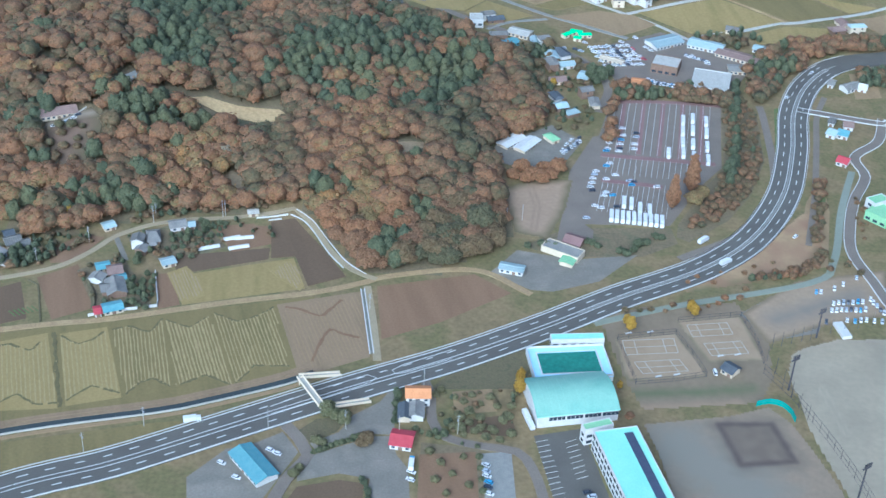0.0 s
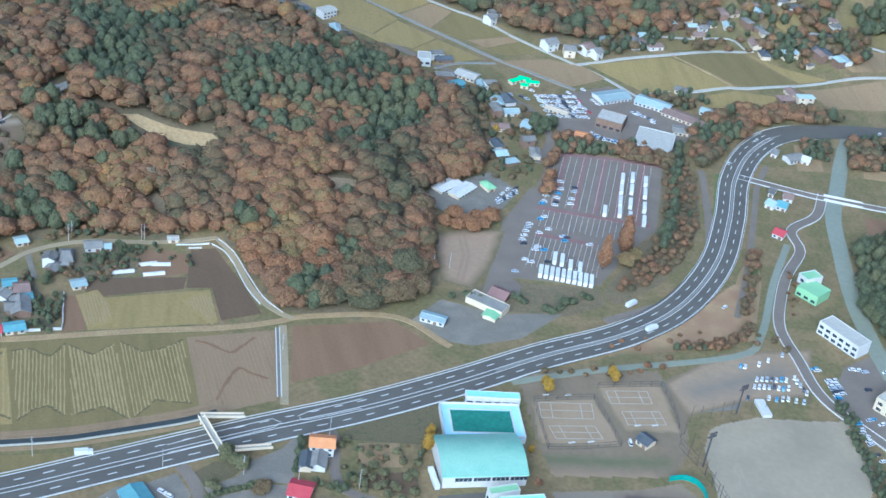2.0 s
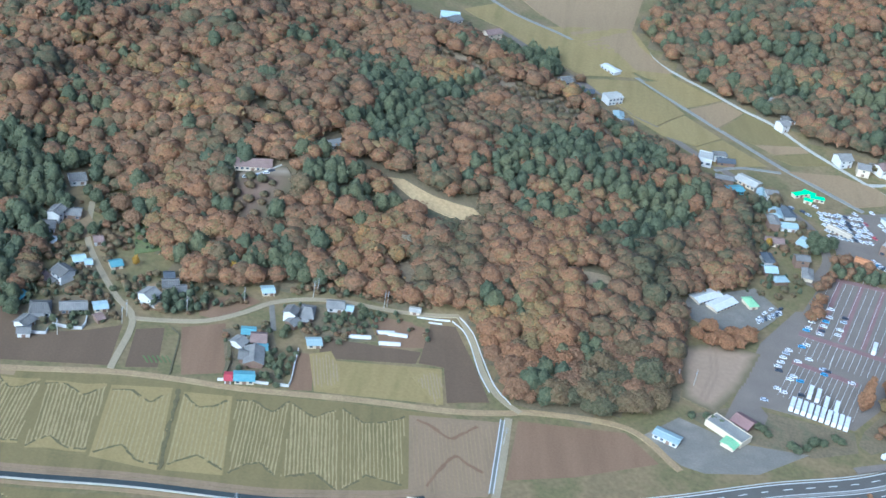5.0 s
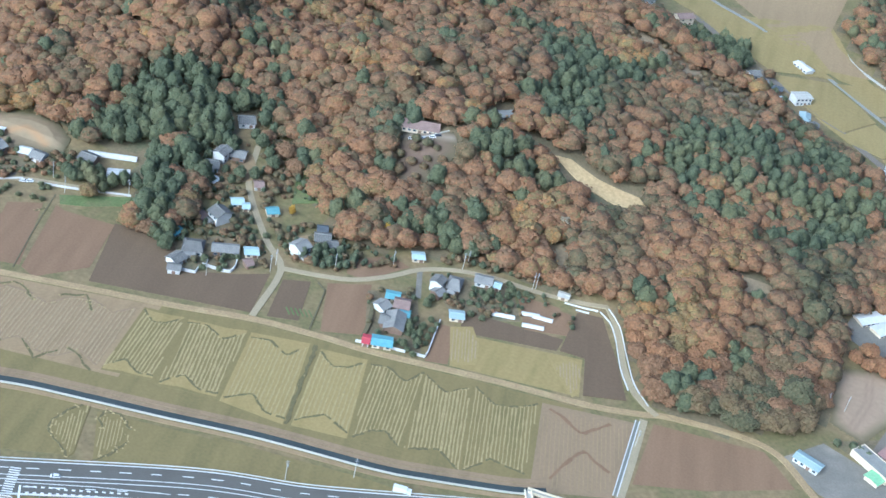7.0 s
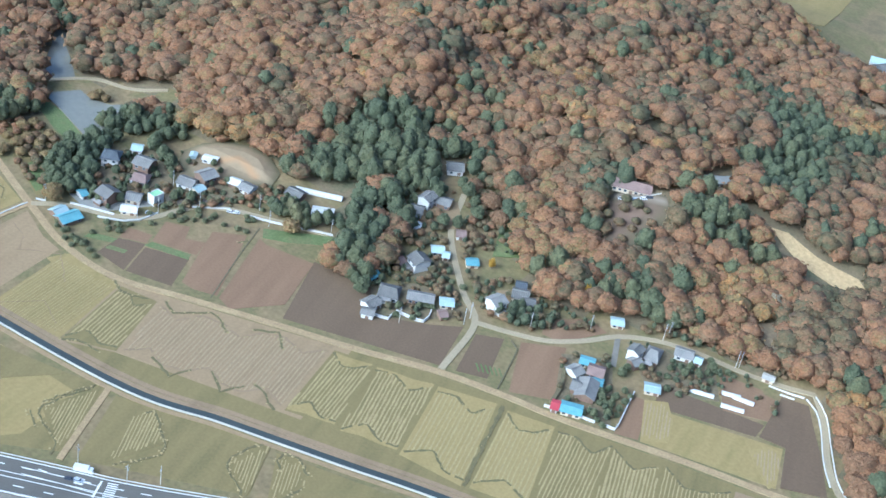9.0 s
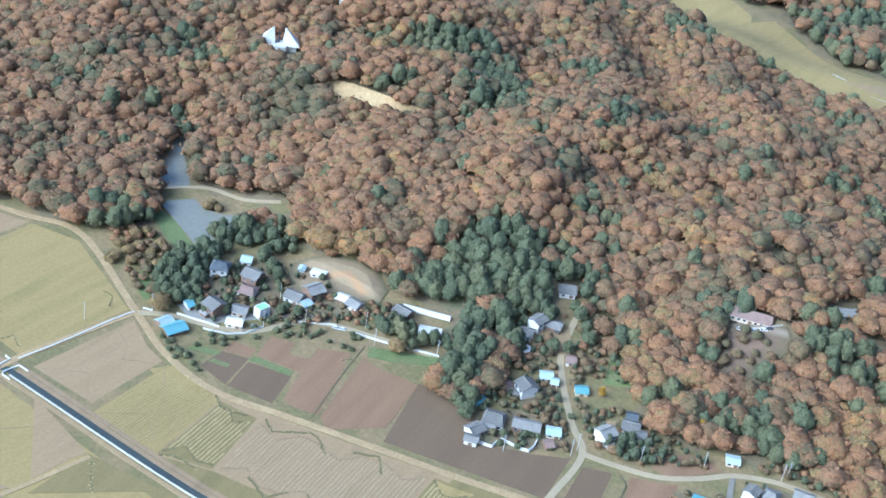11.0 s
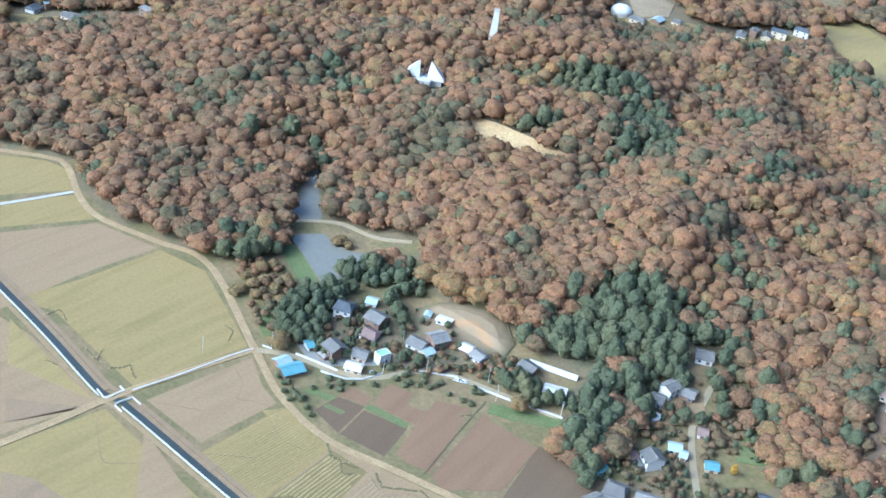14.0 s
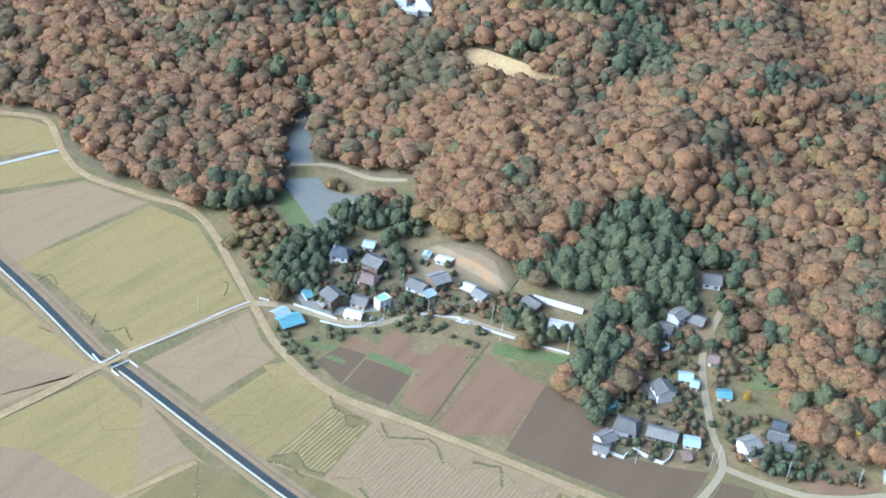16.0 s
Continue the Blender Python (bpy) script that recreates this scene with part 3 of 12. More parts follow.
def house(x, y, turn, L, Wd, floors=1, roof=None, wall=None, hip=0.0, rise=None, label="", z=None, name="house", wing=0, shed=False, over=0.7, plain=False):
    """A house: walls with windows and a door let in, a pitched roof with ribs and ridge; an optional lower wing."""
    roof, wall = roof or TILE, wall or WHITE
    h = 2.9 * floors + (0.2 if not shed else -0.3)
    rise = Wd * 0.24 if rise is None else rise
    t = thing(name, x, y, ground_height(x, y) if z is None else z, turn, label, "shed" if shed else "house")
    w = part("wall", mesh_of("wall", *join(prism([(-L / 2, -Wd / 2), (L / 2, -Wd / 2), (L / 2, Wd / 2), (-L / 2, Wd / 2)], -0.5, h),
                                          ([(-L / 2, -Wd / 2, h), (-L / 2, Wd / 2, h), (-L / 2 + hip, 0, h + rise * 0.9), (L / 2, -Wd / 2, h), (L / 2, Wd / 2, h), (L / 2 - hip, 0, h + rise * 0.9)],
                                           [(0, 2, 1), (3, 4, 5)])), wall), t)
    rf = part("roof", mesh_of("roof", *roof_shape(L, Wd, h, rise, over, hip), roof), t)
    if roof in (TILE, TILE_BLUE, TILE_BROWN):
        part("roof_ribs", mesh_of("roof_ribs", *tile_lines(L, Wd, h, rise, over, hip), roof), rf)
    else:
        part("ridge_cap", mesh_of("ridge_cap", *box(-L / 2 - over + hip, -0.25, h + rise - 0.05, L / 2 + over - hip, 0.25, h + rise + 0.18), roof), rf)
    n = max(1, int(L / (3.2 if not plain else 5)))
    pane = mesh_of("pane", *box(-0.75, -0.06, 0, 0.75, 0.06, 1.15), GLASS)
    frame_me = mesh_of("window_frame", *join(box(-0.9, -0.04, -0.15, 0.9, 0.04, 0.0), box(-0.9, -0.04, 1.15, 0.9, 0.04, 1.3), box(-0.9, -0.04, 0, -0.75, 0.04, 1.15), box(0.75, -0.04, 0, 0.9, 0.04, 1.15)), STEEL)
    for fl in range(floors):
        for i in range(n):
            for k in ((-1, 1) if not shed and not plain else (-1,)):
                px = -L / 2 + L * (i + 0.5) / n
                if fl == 0 and i == n // 2 and k < 0:
                    dr = part("door", mesh_of("door", *box(-1.0, -0.08, 0.0, 1.0, 0.08, 2.0), BROWN_WALL), t)
                    dr.matrix_basis = pose(px, k * (Wd / 2 + 0.03), 0.0)
                    continue
                wi = part("window", pane, t)
                wi.matrix_basis = pose(px, k * (Wd / 2 + 0.02), 0.9 + 2.9 * fl)
                if not plain:
                    part("window_frame", frame_me, wi)
    if wing:
        porch = part("porch_roof", mesh_of("porch_roof", *roof_shape(L * 0.62, 3.4, 2.5, 0.8, 0.4, 0.8), roof), t)
        porch.matrix_basis = pose(-L * 0.08, -Wd / 2 - 1.4, 0)
        part("porch_wall", mesh_of("porch_wall", *box(-L * 0.38, -Wd / 2 - 2.6, -0.4, L * 0.2, -Wd / 2, 2.5), wall), t)
    return t


def tunnel(x, y, turn, L, Wd, h=1.5, label="", z=None):
    """A low plastic tunnel: curved sheet over hoops."""
    t = thing("tunnel_greenhouse", x, y, ground_height(x, y) if z is None else z, turn, label, "greenhouse")
    n = 8
    arc = [(math.cos(math.pi * i / n) * Wd / 2, math.sin(math.pi * i / n) * h) for i in range(n + 1)]
    v = [(s * L / 2, a, b) for s in (-1, 1) for a, b in arc]
    m = n + 1
    part("sheet", recalc(mesh_of("sheet", v, [(i, i + 1, m + i + 1, m + i) for i in range(n)] + [tuple(range(m)), tuple(range(2 * m - 1, m - 1, -1))], WHITE)), t)
    hoop = mesh_of("hoop", *join(*[tube((0, p[0] * 1.02, p[1] * 1.02), (0, q[0] * 1.02, q[1] * 1.02), 0.05, 0.05, 4) for p, q in zip(arc, arc[1:])]), STEEL)
    for i in range(max(2, int(L / 3))):
        part("hoop", hoop, t).matrix_basis = pose(-L / 2 + L * i / (max(2, int(L / 3)) - 1), 0, 0)
    return t


def flat_building(x, y, turn, L, Wd, h, roof, wall, name="building", label="", category="building", z=0.0, parapet=0.5, windows=True, floor_h=3.6, strip=None):
    """A flat-roofed block: walls, sunk roof deck, parapet, rows of windows."""
    t = thing(name, x, y, z, turn, label, category)
    a, b = L / 2, Wd / 2
    part("wall", mesh_of("wall", *box(-a, -b, -0.5, a, b, h), wall), t)
    part("roof", mesh_of("roof", *box(-a + 0.35, -b + 0.35, h - 0.2, a - 0.35, b - 0.35, h + 0.1), roof), t)
    part("parapet", mesh_of("parapet", *join(box(-a, -b, h, a, -b + 0.35, h + parapet), box(-a, b - 0.35, h, a, b, h + parapet), box(-a, -b + 0.35, h, -a + 0.35, b - 0.35, h + parapet), box(a - 0.35, -b + 0.35, h, a, b - 0.35, h + parapet)), wall), t)
    if strip:
        part("roof_strip", mesh_of("roof_strip", *box(-a + L * strip[0], -b + Wd * strip[1], h + 0.1, -a + L * strip[2], -b + Wd * strip[3], h + 0.35), SOLAR), t, "dark slate strip")
    if windows:
        n = max(1, int(L / 4.2))
        me = mesh_of("window", *box(-1.45, -0.07, 0, 1.45, 0.07, 1.7), GLASS)
        side = mesh_of("window", *box(-0.07, -1.2, 0, 0.07, 1.2, 1.7), GLASS)
        sill = mesh_of("sill", *box(-1.6, -0.2, -0.15, 1.6, 0.2, 0.0), wall)
        for fl in range(max(1, int(h / floor_h))):
            for i in range(n):
                for k in (-1, 1):
                    w = part("window", me, t)
                    w.matrix_basis = pose(-a + L * (i + 0.5) / n, k * (b + 0.02), 1.0 + floor_h * fl)
                    part("sill", sill, w)
            for j in range(max(1, int(Wd / 6))):
                w = part("window", side, t)
                w.matrix_basis = pose(-a - 0.02, -b + Wd * (j + 0.5) / max(1, int(Wd / 6)), 1.0 + floor_h * fl)
    return t


CARS = {}


def car(x, y, turn, paint="white", kind="car", label="", group="parked cars", z=None):
    """A vehicle with body, cabin glass, roof and four wheels."""
    names = dict(white=CAR_WHITE, silver=CAR_SILVER, dark=CAR_DARK, blue=CAR_BLUE, red=CAR_RED)
    key = (paint, kind)
    if key not in CARS:
        t = thing("bus" if kind == "bus" else "truck" if kind == "truck" else "car", 0, 0, 0)
        m = names[paint]
        if kind == "bus":
            side = [(-5.6, 0.35), (5.4, 0.35), (5.6, 1.2), (5.45, 2.9), (5.1, 3.2), (-5.5, 3.2), (-5.6, 2.8)]
            n = len(side)
            v = [(a, w, b) for w in (-1.22, 1.22) for a, b in side]
            f = [(i, (i + 1) % n, n + (i + 1) % n, n + i) for i in range(n)] + [tuple(range(n)), tuple(range(2 * n - 1, n - 1, -1))]
            part("body", recalc(mesh_of("body", v, f, m)), t)
            part("windscreen", mesh_of("windscreen", *box(5.45, -1.1, 1.5, 5.66, 1.1, 2.75), GLASS), t)
            for k in (-1, 1):
                part("side_window", mesh_of("side_window", *box(-5.2, k * 1.23 - 0.03, 1.6, 4.9, k * 1.23 + 0.03, 2.55), GLASS), t)
            part("roof_unit", mesh_of("roof_unit", *box(-2.6, -0.75, 3.2, 0.2, 0.75, 3.42), m), t)
            wheels, wr, wy = (3.6, -3.2), 0.48, 1.1
        elif kind == "truck":
            part("cab", mesh_of("cab", *box(2.4, -1.1, 0.5, 4.2, 1.1, 2.6), m), t)
            part("cargo_box", mesh_of("cargo_box", *box(-4.2, -1.2, 0.9, 2.2, 1.2, 3.3), CAR_WHITE), t)
            part("windscreen", mesh_of("windscreen", *box(4.15, -1.0, 1.5, 4.26, 1.0, 2.3), GLASS), t)
            part("chassis", mesh_of("chassis", *box(-4.1, -0.8, 0.45, 2.5, 0.8, 0.9), CAR_DARK), t)
            wheels, wr, wy = (3.2, -2.6), 0.45, 1.0
        else:
            tall = 1.75 if kind == "van" else 1.48
            fr, bk = (1.5, -2.0) if kind == "van" else (0.75, -1.6)
            v = []
            for w, zz in ((0.84, 0.25), (0.86, 0.6), (0.8, 0.92)):
                v += [(-2.15, -w, zz), (2.15 - (0.25 if zz > 0.8 else 0), -w, zz), (2.15 - (0.25 if zz > 0.8 else 0), w, zz), (-2.15, w, zz)]
            f = [(3, 2, 1, 0), (8, 9, 10, 11)] + [(4 * l + i, 4 * l + (i + 1) % 4, 4 * l + 4 + (i + 1) % 4, 4 * l + 4 + i) for l in (0, 1) for i in range(4)]
            part("body", mesh_of("body", v, f, m), t)
            g = [(bk - 0.35, -0.78, 0.9), (fr + 0.55, -0.78, 0.9), (fr + 0.55, 0.78, 0.9), (bk - 0.35, 0.78, 0.9), (bk, -0.66, tall - 0.1), (fr, -0.66, tall - 0.1), (fr, 0.66, tall - 0.1), (bk, 0.66, tall - 0.1)]
            part("cabin_glass", mesh_of("cabin_glass", g, [(0, 1, 5, 4), (1, 2, 6, 5), (2, 3, 7, 6), (3, 0, 4, 7), (4, 5, 6, 7)], GLASS), t)
            part("roof", mesh_of("roof", *box(bk - 0.02, -0.68, tall - 0.1, fr + 0.02, 0.68, tall), m), t)
            wheels, wr, wy = (1.35, -1.3), 0.32, 0.76
        for wx in wheels:
            for k in (-1, 1):
                w = part("wheel", mesh_of("wheel", *tube((0, -0.1, 0), (0, 0.1, 0), wr, wr, 10), TYRE), t)
                w.matrix_basis = pose(wx, k * wy, wr)
        CARS[key] = t
        tagged(t, label or paint + " " + kind, kind if kind in ("bus", "truck", "van") else "car", group)
        t.matrix_world = pose(x, y, (ground_height(x, y) if z is None else z) + 0.09, 0, 0, turn)
        return t
    c = copy_thing(CARS[key], pose(x, y, (ground_height(x, y) if z is None else z) + 0.09, 0, 0, turn))
    return tagged(c, label or paint + " " + kind, "", group)


def utility_pole(x, y, h=12.0, turn=0.0, lamp=False):
    t = thing("utility_pole", x, y, ground_height(x, y), turn, "grey concrete utility pole with crossarms", "pole", "utility poles")
    part("post", mesh_of("post", *tube((0, 0, -0.5), (0, 0, h), 0.2, 0.12, 8), CONCRETE), t)
    for zz in (0.93, 0.84):
        part("crossarm", mesh_of("crossarm", *box(-0.9, -0.06, h * zz - 0.06, 0.9, 0.06, h * zz + 0.06), STEEL), t)
    part("transformer", mesh_of("transformer", *tube((0.4, 0, h * 0.68), (0.4, 0, h * 0.75), 0.28, 0.28, 8), STEEL), t)
    return t


def wall_line(name, pts, h, w, material, label, category="wall", z=0.0):
    line = smooth_line(pts, 5)
    ob = new(name, recalc(mesh_of(name, *ribbon_shape(line, w / 2, -w / 2, -0.3, h + z), material)))
    return tagged(ob, label, category, kind="structure")


# ---- ground, fields and roads ----
highway, highway_line = road("highway", [(-482.4, 284.5), (-307.2, 374.9), (-263.4, 397.5), (-180.7, 447.3), (-134.3, 468), (-85.7, 494.7), (-28, 526.5), (23, 552.8), (71.6, 582.2), (117.5, 613), (166.2, 642.3), (201.9, 676.2), (231, 726.5), (249.4, 784.1), (262.6, 840.3), (282.6, 885.4), (310.7, 916.5), (350.7, 928.4), (470.7, 943.4)], 20.5, ASPHALT, 0.5, "dark grey asphalt four-lane highway with white lane markings")
farm_road, farm_road_line = road("road", [(-727.4, 479.3), (-692.4, 516.3), (-676.1, 522.4), (-641.8, 511.2), (-613.5, 508.8), (-576.8, 523.2), (-540.2, 536.4), (-461, 512), (-422.3, 500.4), (-383.8, 499.4), (-346.2, 513.7), (-297.8, 532.1), (-258.3, 546.7), (-220.5, 562.5), (-185.7, 571.8), (-156.3, 578), (-99, 595.5), (-51.2, 608.1), (-23.8, 619.6), (-11.5, 625.8), (36.3, 634.5), (67.2, 612.7)], 4.2, DIRT, 0.33, "pale beige unpaved farm road between rice fields")
cross_road, cross_road_line = road("road", [(-461.1, 510.4), (-464.6, 439.6), (-462.2, 390.9), (-460.9, 349.7)], 4.5, DIRT, 0.335, "pale concrete farm road crossing the canal")
canal, canal_line = road("canal", [(-615.4, 428), (-531.7, 428.8), (-469.6, 427.3), (-459.1, 431.7), (-325.7, 444.3), (-270.8, 461.5), (-217.4, 478.1), (-173.6, 492.4), (-119.3, 506.5), (-99, 514), (-80, 522), (-60, 531), (-47, 539)], 3.4, DITCH, 0.3, "narrow concrete irrigation canal with dark water", "canal")
village_road, village_road_line = road("road", [(-459.8, 512.3), (-449.4, 523.2), (-438.2, 529.3), (-421.3, 538.1), (-408.7, 550.3), (-400.9, 574.5), (-388.3, 587.1), (-365.3, 598), (-333.5, 611.5)], 4, VILLAGE, 0.34, "narrow worn asphalt village road")
lane_a, lane_a_line = road("road", [(-222, 564.7), (-230.5, 607.5), (-249.9, 624.9), (-278.4, 654.8), (-290.6, 671.8), (-302.3, 700.5)], 3.6, VILLAGE, 0.345, "narrow worn asphalt lane between houses")
lane_b, lane_b_line = road("road", [(-230.8, 608.9), (-213.9, 615.1), (-195.1, 624.6), (-180.2, 640.9), (-169.9, 656.6), (-153.8, 668.7), (-133.6, 676.2), (-108.3, 680), (-81.9, 686), (-70.8, 689.6), (-56.1, 670.2), (-46.2, 648.7), (-32.8, 630.6), (-18.8, 622.1)], 3.6, VILLAGE, 0.35, "narrow worn asphalt lane along the wood")
drive, drive_line = road("road", [(-169.6, 654.7), (-159.8, 632.3)], 3, GRAVEL, 0.32, "short gravel drive to a farmhouse")
field_track, field_track_line = road("road", [(-323.8, 440.8), (-304.5, 393.2)], 3, DIRT, 0.32, "short dirt track between stubble fields")
side_road, side_road_line = road("road", [(-23.6, 615.1), (-19.1, 582.8), (-15.4, 549.8)], 4.2, VILLAGE, 0.335, "short side road from the farm road to the highway")
hill_lane, hill_lane_line = road("road", [(-411, 567.6), (-432.7, 584.4), (-446.2, 602.3)], 3, VILLAGE, 0.325, "steep narrow lane between village houses")
valley_road, valley_road_line = road("road", [(-144, 1105), (-68.3, 1050.5), (-28.2, 1023.1), (34.1, 972.8), (83.1, 939.7), (121.5, 909.7), (135.4, 869.6), (125.4, 830.1)], 6, ASPHALT_OLD, 0.34, "grey two-lane valley road")
river_road, river_road_line = road("road", [(298.5, 566.3), (271.8, 601.7), (264.2, 636.7), (259.5, 666.7), (267, 700), (276.4, 726.3), (290.4, 755), (289.9, 779.9), (311.3, 802.6), (323.1, 834.1)], 6, ASPHALT_OLD, 0.35, "grey two-lane road along the river")
bridge_road, bridge_road_line = road("road", [(265.9, 844.2), (291.6, 836.4), (317.7, 828.7), (348.5, 824.2), (374.5, 820.4)], 6, ASPHALT_OLD, 0.41, "grey side road that crosses the river")
service_road, service_road_line = road("road", [(155.6, 653), (200, 684.4), (221.4, 719), (232.3, 760.4), (238.9, 827.3), (239.6, 847.6)], 5, ASPHALT_OLD, 0.335, "service road beside the highway curve")
service_road_b, service_road_b_line = road("road", [(235.1, 671.8), (251.9, 729.3), (267.8, 794.4), (277.2, 834.3), (289.5, 864.5)], 4, ASPHALT_OLD, 0.33, "narrow service road beside the highway curve")
pond = patch("pond", [(-544.8, 595.5), (-533.7, 614.9), (-521.5, 612.5), (-509.5, 616.5), (-500.1, 627.0), (-490.6, 622.5), (-497.1, 608.4), (-490.6, 597.7), (-489.0, 584.0), (-495.8, 581.7), (-522.1, 589.8)], WATER, 0.3, "still grey pond with tree reflections", "pond", "structure")
pond_b = patch("pond", [(-558.8, 607.3), (-548.1, 623.7), (-565.6, 636.6), (-583.6, 647.6), (-600.5, 663.9), (-601.5, 654.6), (-589.5, 641.8), (-578.7, 628.1), (-568.2, 618.8)], WATER, 0.3, "still grey upper pond with tree reflections", "pond", "structure")
dam_road, dam_road_line = road("road", [(-559.7, 599.8), (-550.4, 616.1), (-537.7, 631.9), (-514.9, 639.5), (-497.4, 653.2)], 3.2, VILLAGE, 0.75, "pale track over the pond dam")
grass_bank = patch("grass_bank", [(-539.1, 584.6), (-541.3, 592.3), (-521.7, 589.7), (-493.6, 580.1), (-490.1, 569.4), (-510.6, 573.2)], GREEN, 0.064, "green grassy bank beside the pond", "field", "structure")
ditch, ditch_line = road("canal", [(283.3, 761.1), (264.4, 712.1), (246.4, 656.2), (227.5, 633.1), (147.2, 606.3), (99.8, 587.6)], 4.5, RIVER, 0.3, "green canal beside the river road")
river, river_line = road("river", [(366, 930.7), (350.3, 890.6), (335.5, 843.6), (323.1, 803), (317.6, 759.4), (312.5, 706.1), (313.3, 659), (316.6, 626.9)], 11, RIVER, 0.31, "pale green river between grassy banks")
field_27 = patch("field", [(-630.6, 435.4), (-609.1, 504.4), (-569.5, 520.4), (-566, 467.3), (-554.3, 398.1)], SOIL_PALE, 0.048, "pale bare harvested paddy field", "field", "structure")
field_28 = patch("field", [(-562.7, 426.6), (-562.2, 468.5), (-566.3, 520.9), (-535.9, 530.9), (-465.1, 510.4), (-467, 442.7), (-543, 441.3)], STUBBLE_GREEN, 0.052, "yellow-green harvested paddy field", "field", "structure")
field_29 = patch("field", [(-721.3, 476.3), (-688.5, 514.2), (-673.7, 520.3), (-647.3, 514.4), (-670.2, 451.4)], STUBBLE_GREEN, 0.056, "yellow-green harvested paddy field", "field", "structure")
field_30 = patch("field", [(-662.9, 447.9), (-642.5, 510.1), (-613, 505.6), (-637.2, 435.4)], STUBBLE_GREEN, 0.06, "yellow-green harvested paddy field", "field", "structure")
field_31 = patch("field", [(-454.1, 442.5), (-455.8, 506.5), (-433.3, 497.2), (-418.8, 495.2), (-413.6, 447.3)], SOIL_PALE, 0.064, "pale bare harvested paddy field", "field", "structure")
field_32 = patch("field", [(-414.4, 495.2), (-376.5, 497.1), (-365.2, 447.5), (-402, 433), (-406.9, 437.1)], STUBBLE_GREEN, 0.068, "yellow-green harvested paddy field", "field", "structure")
rows_on(field_32, [(-414.4, 495.2), (-376.5, 497.1), (-365.2, 447.5), (-402, 433), (-406.9, 437.1)], 97, 1.7, STRAW, 0.35, 0.1, 19)
patch("field", [(-383, 497), (-346, 511), (-298, 529), (-262, 543), (-246, 484), (-275, 474), (-330, 457), (-362, 447)], SOIL_PALE, 0.03, "pale headland of stubble fields between road and canal")
patch("field", [(-262, 543), (-220, 559.5), (-186, 569), (-156, 575), (-99, 592), (-52, 604), (-50, 540), (-84, 519), (-117, 512), (-175, 500), (-220, 488), (-246, 482)], STUBBLE_DK, 0.034, "olive headland of stubble fields between road and canal")
field_33 = patch("field", [(-375, 496.9), (-354.2, 501.1), (-340.3, 460), (-364.4, 448.4)], STUBBLE_DK, 0.072, "stubble field with straw rows", "field", "structure")
rows_on(field_33, headland(field_33, [(-375, 496.9), (-354.2, 501.1), (-340.3, 460), (-364.4, 448.4)], 1, STUBBLE_DK), 102.329, 2.0, STRAW, 0.85, 0.1, 1, inset=0)
field_36 = patch("field", [(-353, 501.8), (-270, 537.8), (-257.9, 485.3), (-339, 459.8)], SOIL_PALE, 0.076, "pale stubble field with parallel combine rows", "field", "structure")
rows_on(field_36, headland(field_36, [(-353, 501.8), (-270, 537.8), (-257.9, 485.3), (-339, 459.8)], 2, SOIL_PALE), 102.979, 2.1, CHAFF, 0.8, 0.1, 2, inset=0)
field_39 = patch("field", [(-268, 537.1), (-248, 543.6), (-233.3, 494.5), (-256.9, 486.2)], STUBBLE_DK, 0.08, "stubble field with straw rows", "field", "structure")
rows_on(field_39, headland(field_39, [(-268, 537.1), (-248, 543.6), (-233.3, 494.5), (-256.9, 486.2)], 3), 102.302, 1.9, STRAW, 0.9, 0.1, 3, inset=0)
field_42 = patch("field", [(-246.5, 543.5), (-217.4, 554.3), (-202.2, 501.6), (-230, 492.9)], STUBBLE_DK, 0.084, "yellow stubble field with straw rows", "field", "structure")
rows_on(field_42, headland(field_42, [(-246.5, 543.5), (-217.4, 554.3), (-202.2, 501.6), (-230, 492.9)], 4), 108.06, 1.9, STRAW, 0.9, 0.1, 4, inset=0)
field_45 = patch("field", [(-215.3, 553.2), (-187.2, 563.9), (-168.3, 504.9), (-200.6, 501.2)], STUBBLE, 0.088, "pale yellow stubble field", "field", "structure")
rows_on(field_45, headland(field_45, [(-215.3, 553.2), (-187.2, 563.9), (-168.3, 504.9), (-200.6, 501.2)], 5), 105.785, 2.2, STRAW, 0.7, 0.1, 5, inset=0)
field_48 = patch("field", [(-180.9, 563.5), (-157.8, 570.6), (-139.4, 514.5), (-165, 506.8)], STUBBLE, 0.092, "pale yellow stubble field", "field", "structure")
rows_on(field_48, headland(field_48, [(-180.9, 563.5), (-157.8, 570.6), (-139.4, 514.5), (-165, 506.8)], 6), 105.665, 2.2, STRAW, 0.7, 0.1, 6, inset=0)
field_51 = patch("field", [(-156.8, 571.6), (-130.8, 582.2), (-115.8, 521.9), (-137.5, 514.6)], STUBBLE_DK, 0.096, "stubble field with dark straw rows", "field", "structure")
rows_on(field_51, headland(field_51, [(-156.8, 571.6), (-130.8, 582.2), (-115.8, 521.9), (-137.5, 514.6)], 7, STUBBLE_DK), 103.969, 1.9, STRAW, 0.75, 0.1, 7, inset=0)
field_54 = patch("field", [(-129.5, 581.4), (-107, 587.5), (-85.2, 522.4), (-114.7, 520.1)], STUBBLE_DK, 0.1, "stubble field with straw rows", "field", "structure")
rows_on(field_54, headland(field_54, [(-129.5, 581.4), (-107, 587.5), (-85.2, 522.4), (-114.7, 520.1)], 8, STUBBLE_DK), 108.514, 1.9, STRAW, 0.95, 0.1, 8, inset=0)
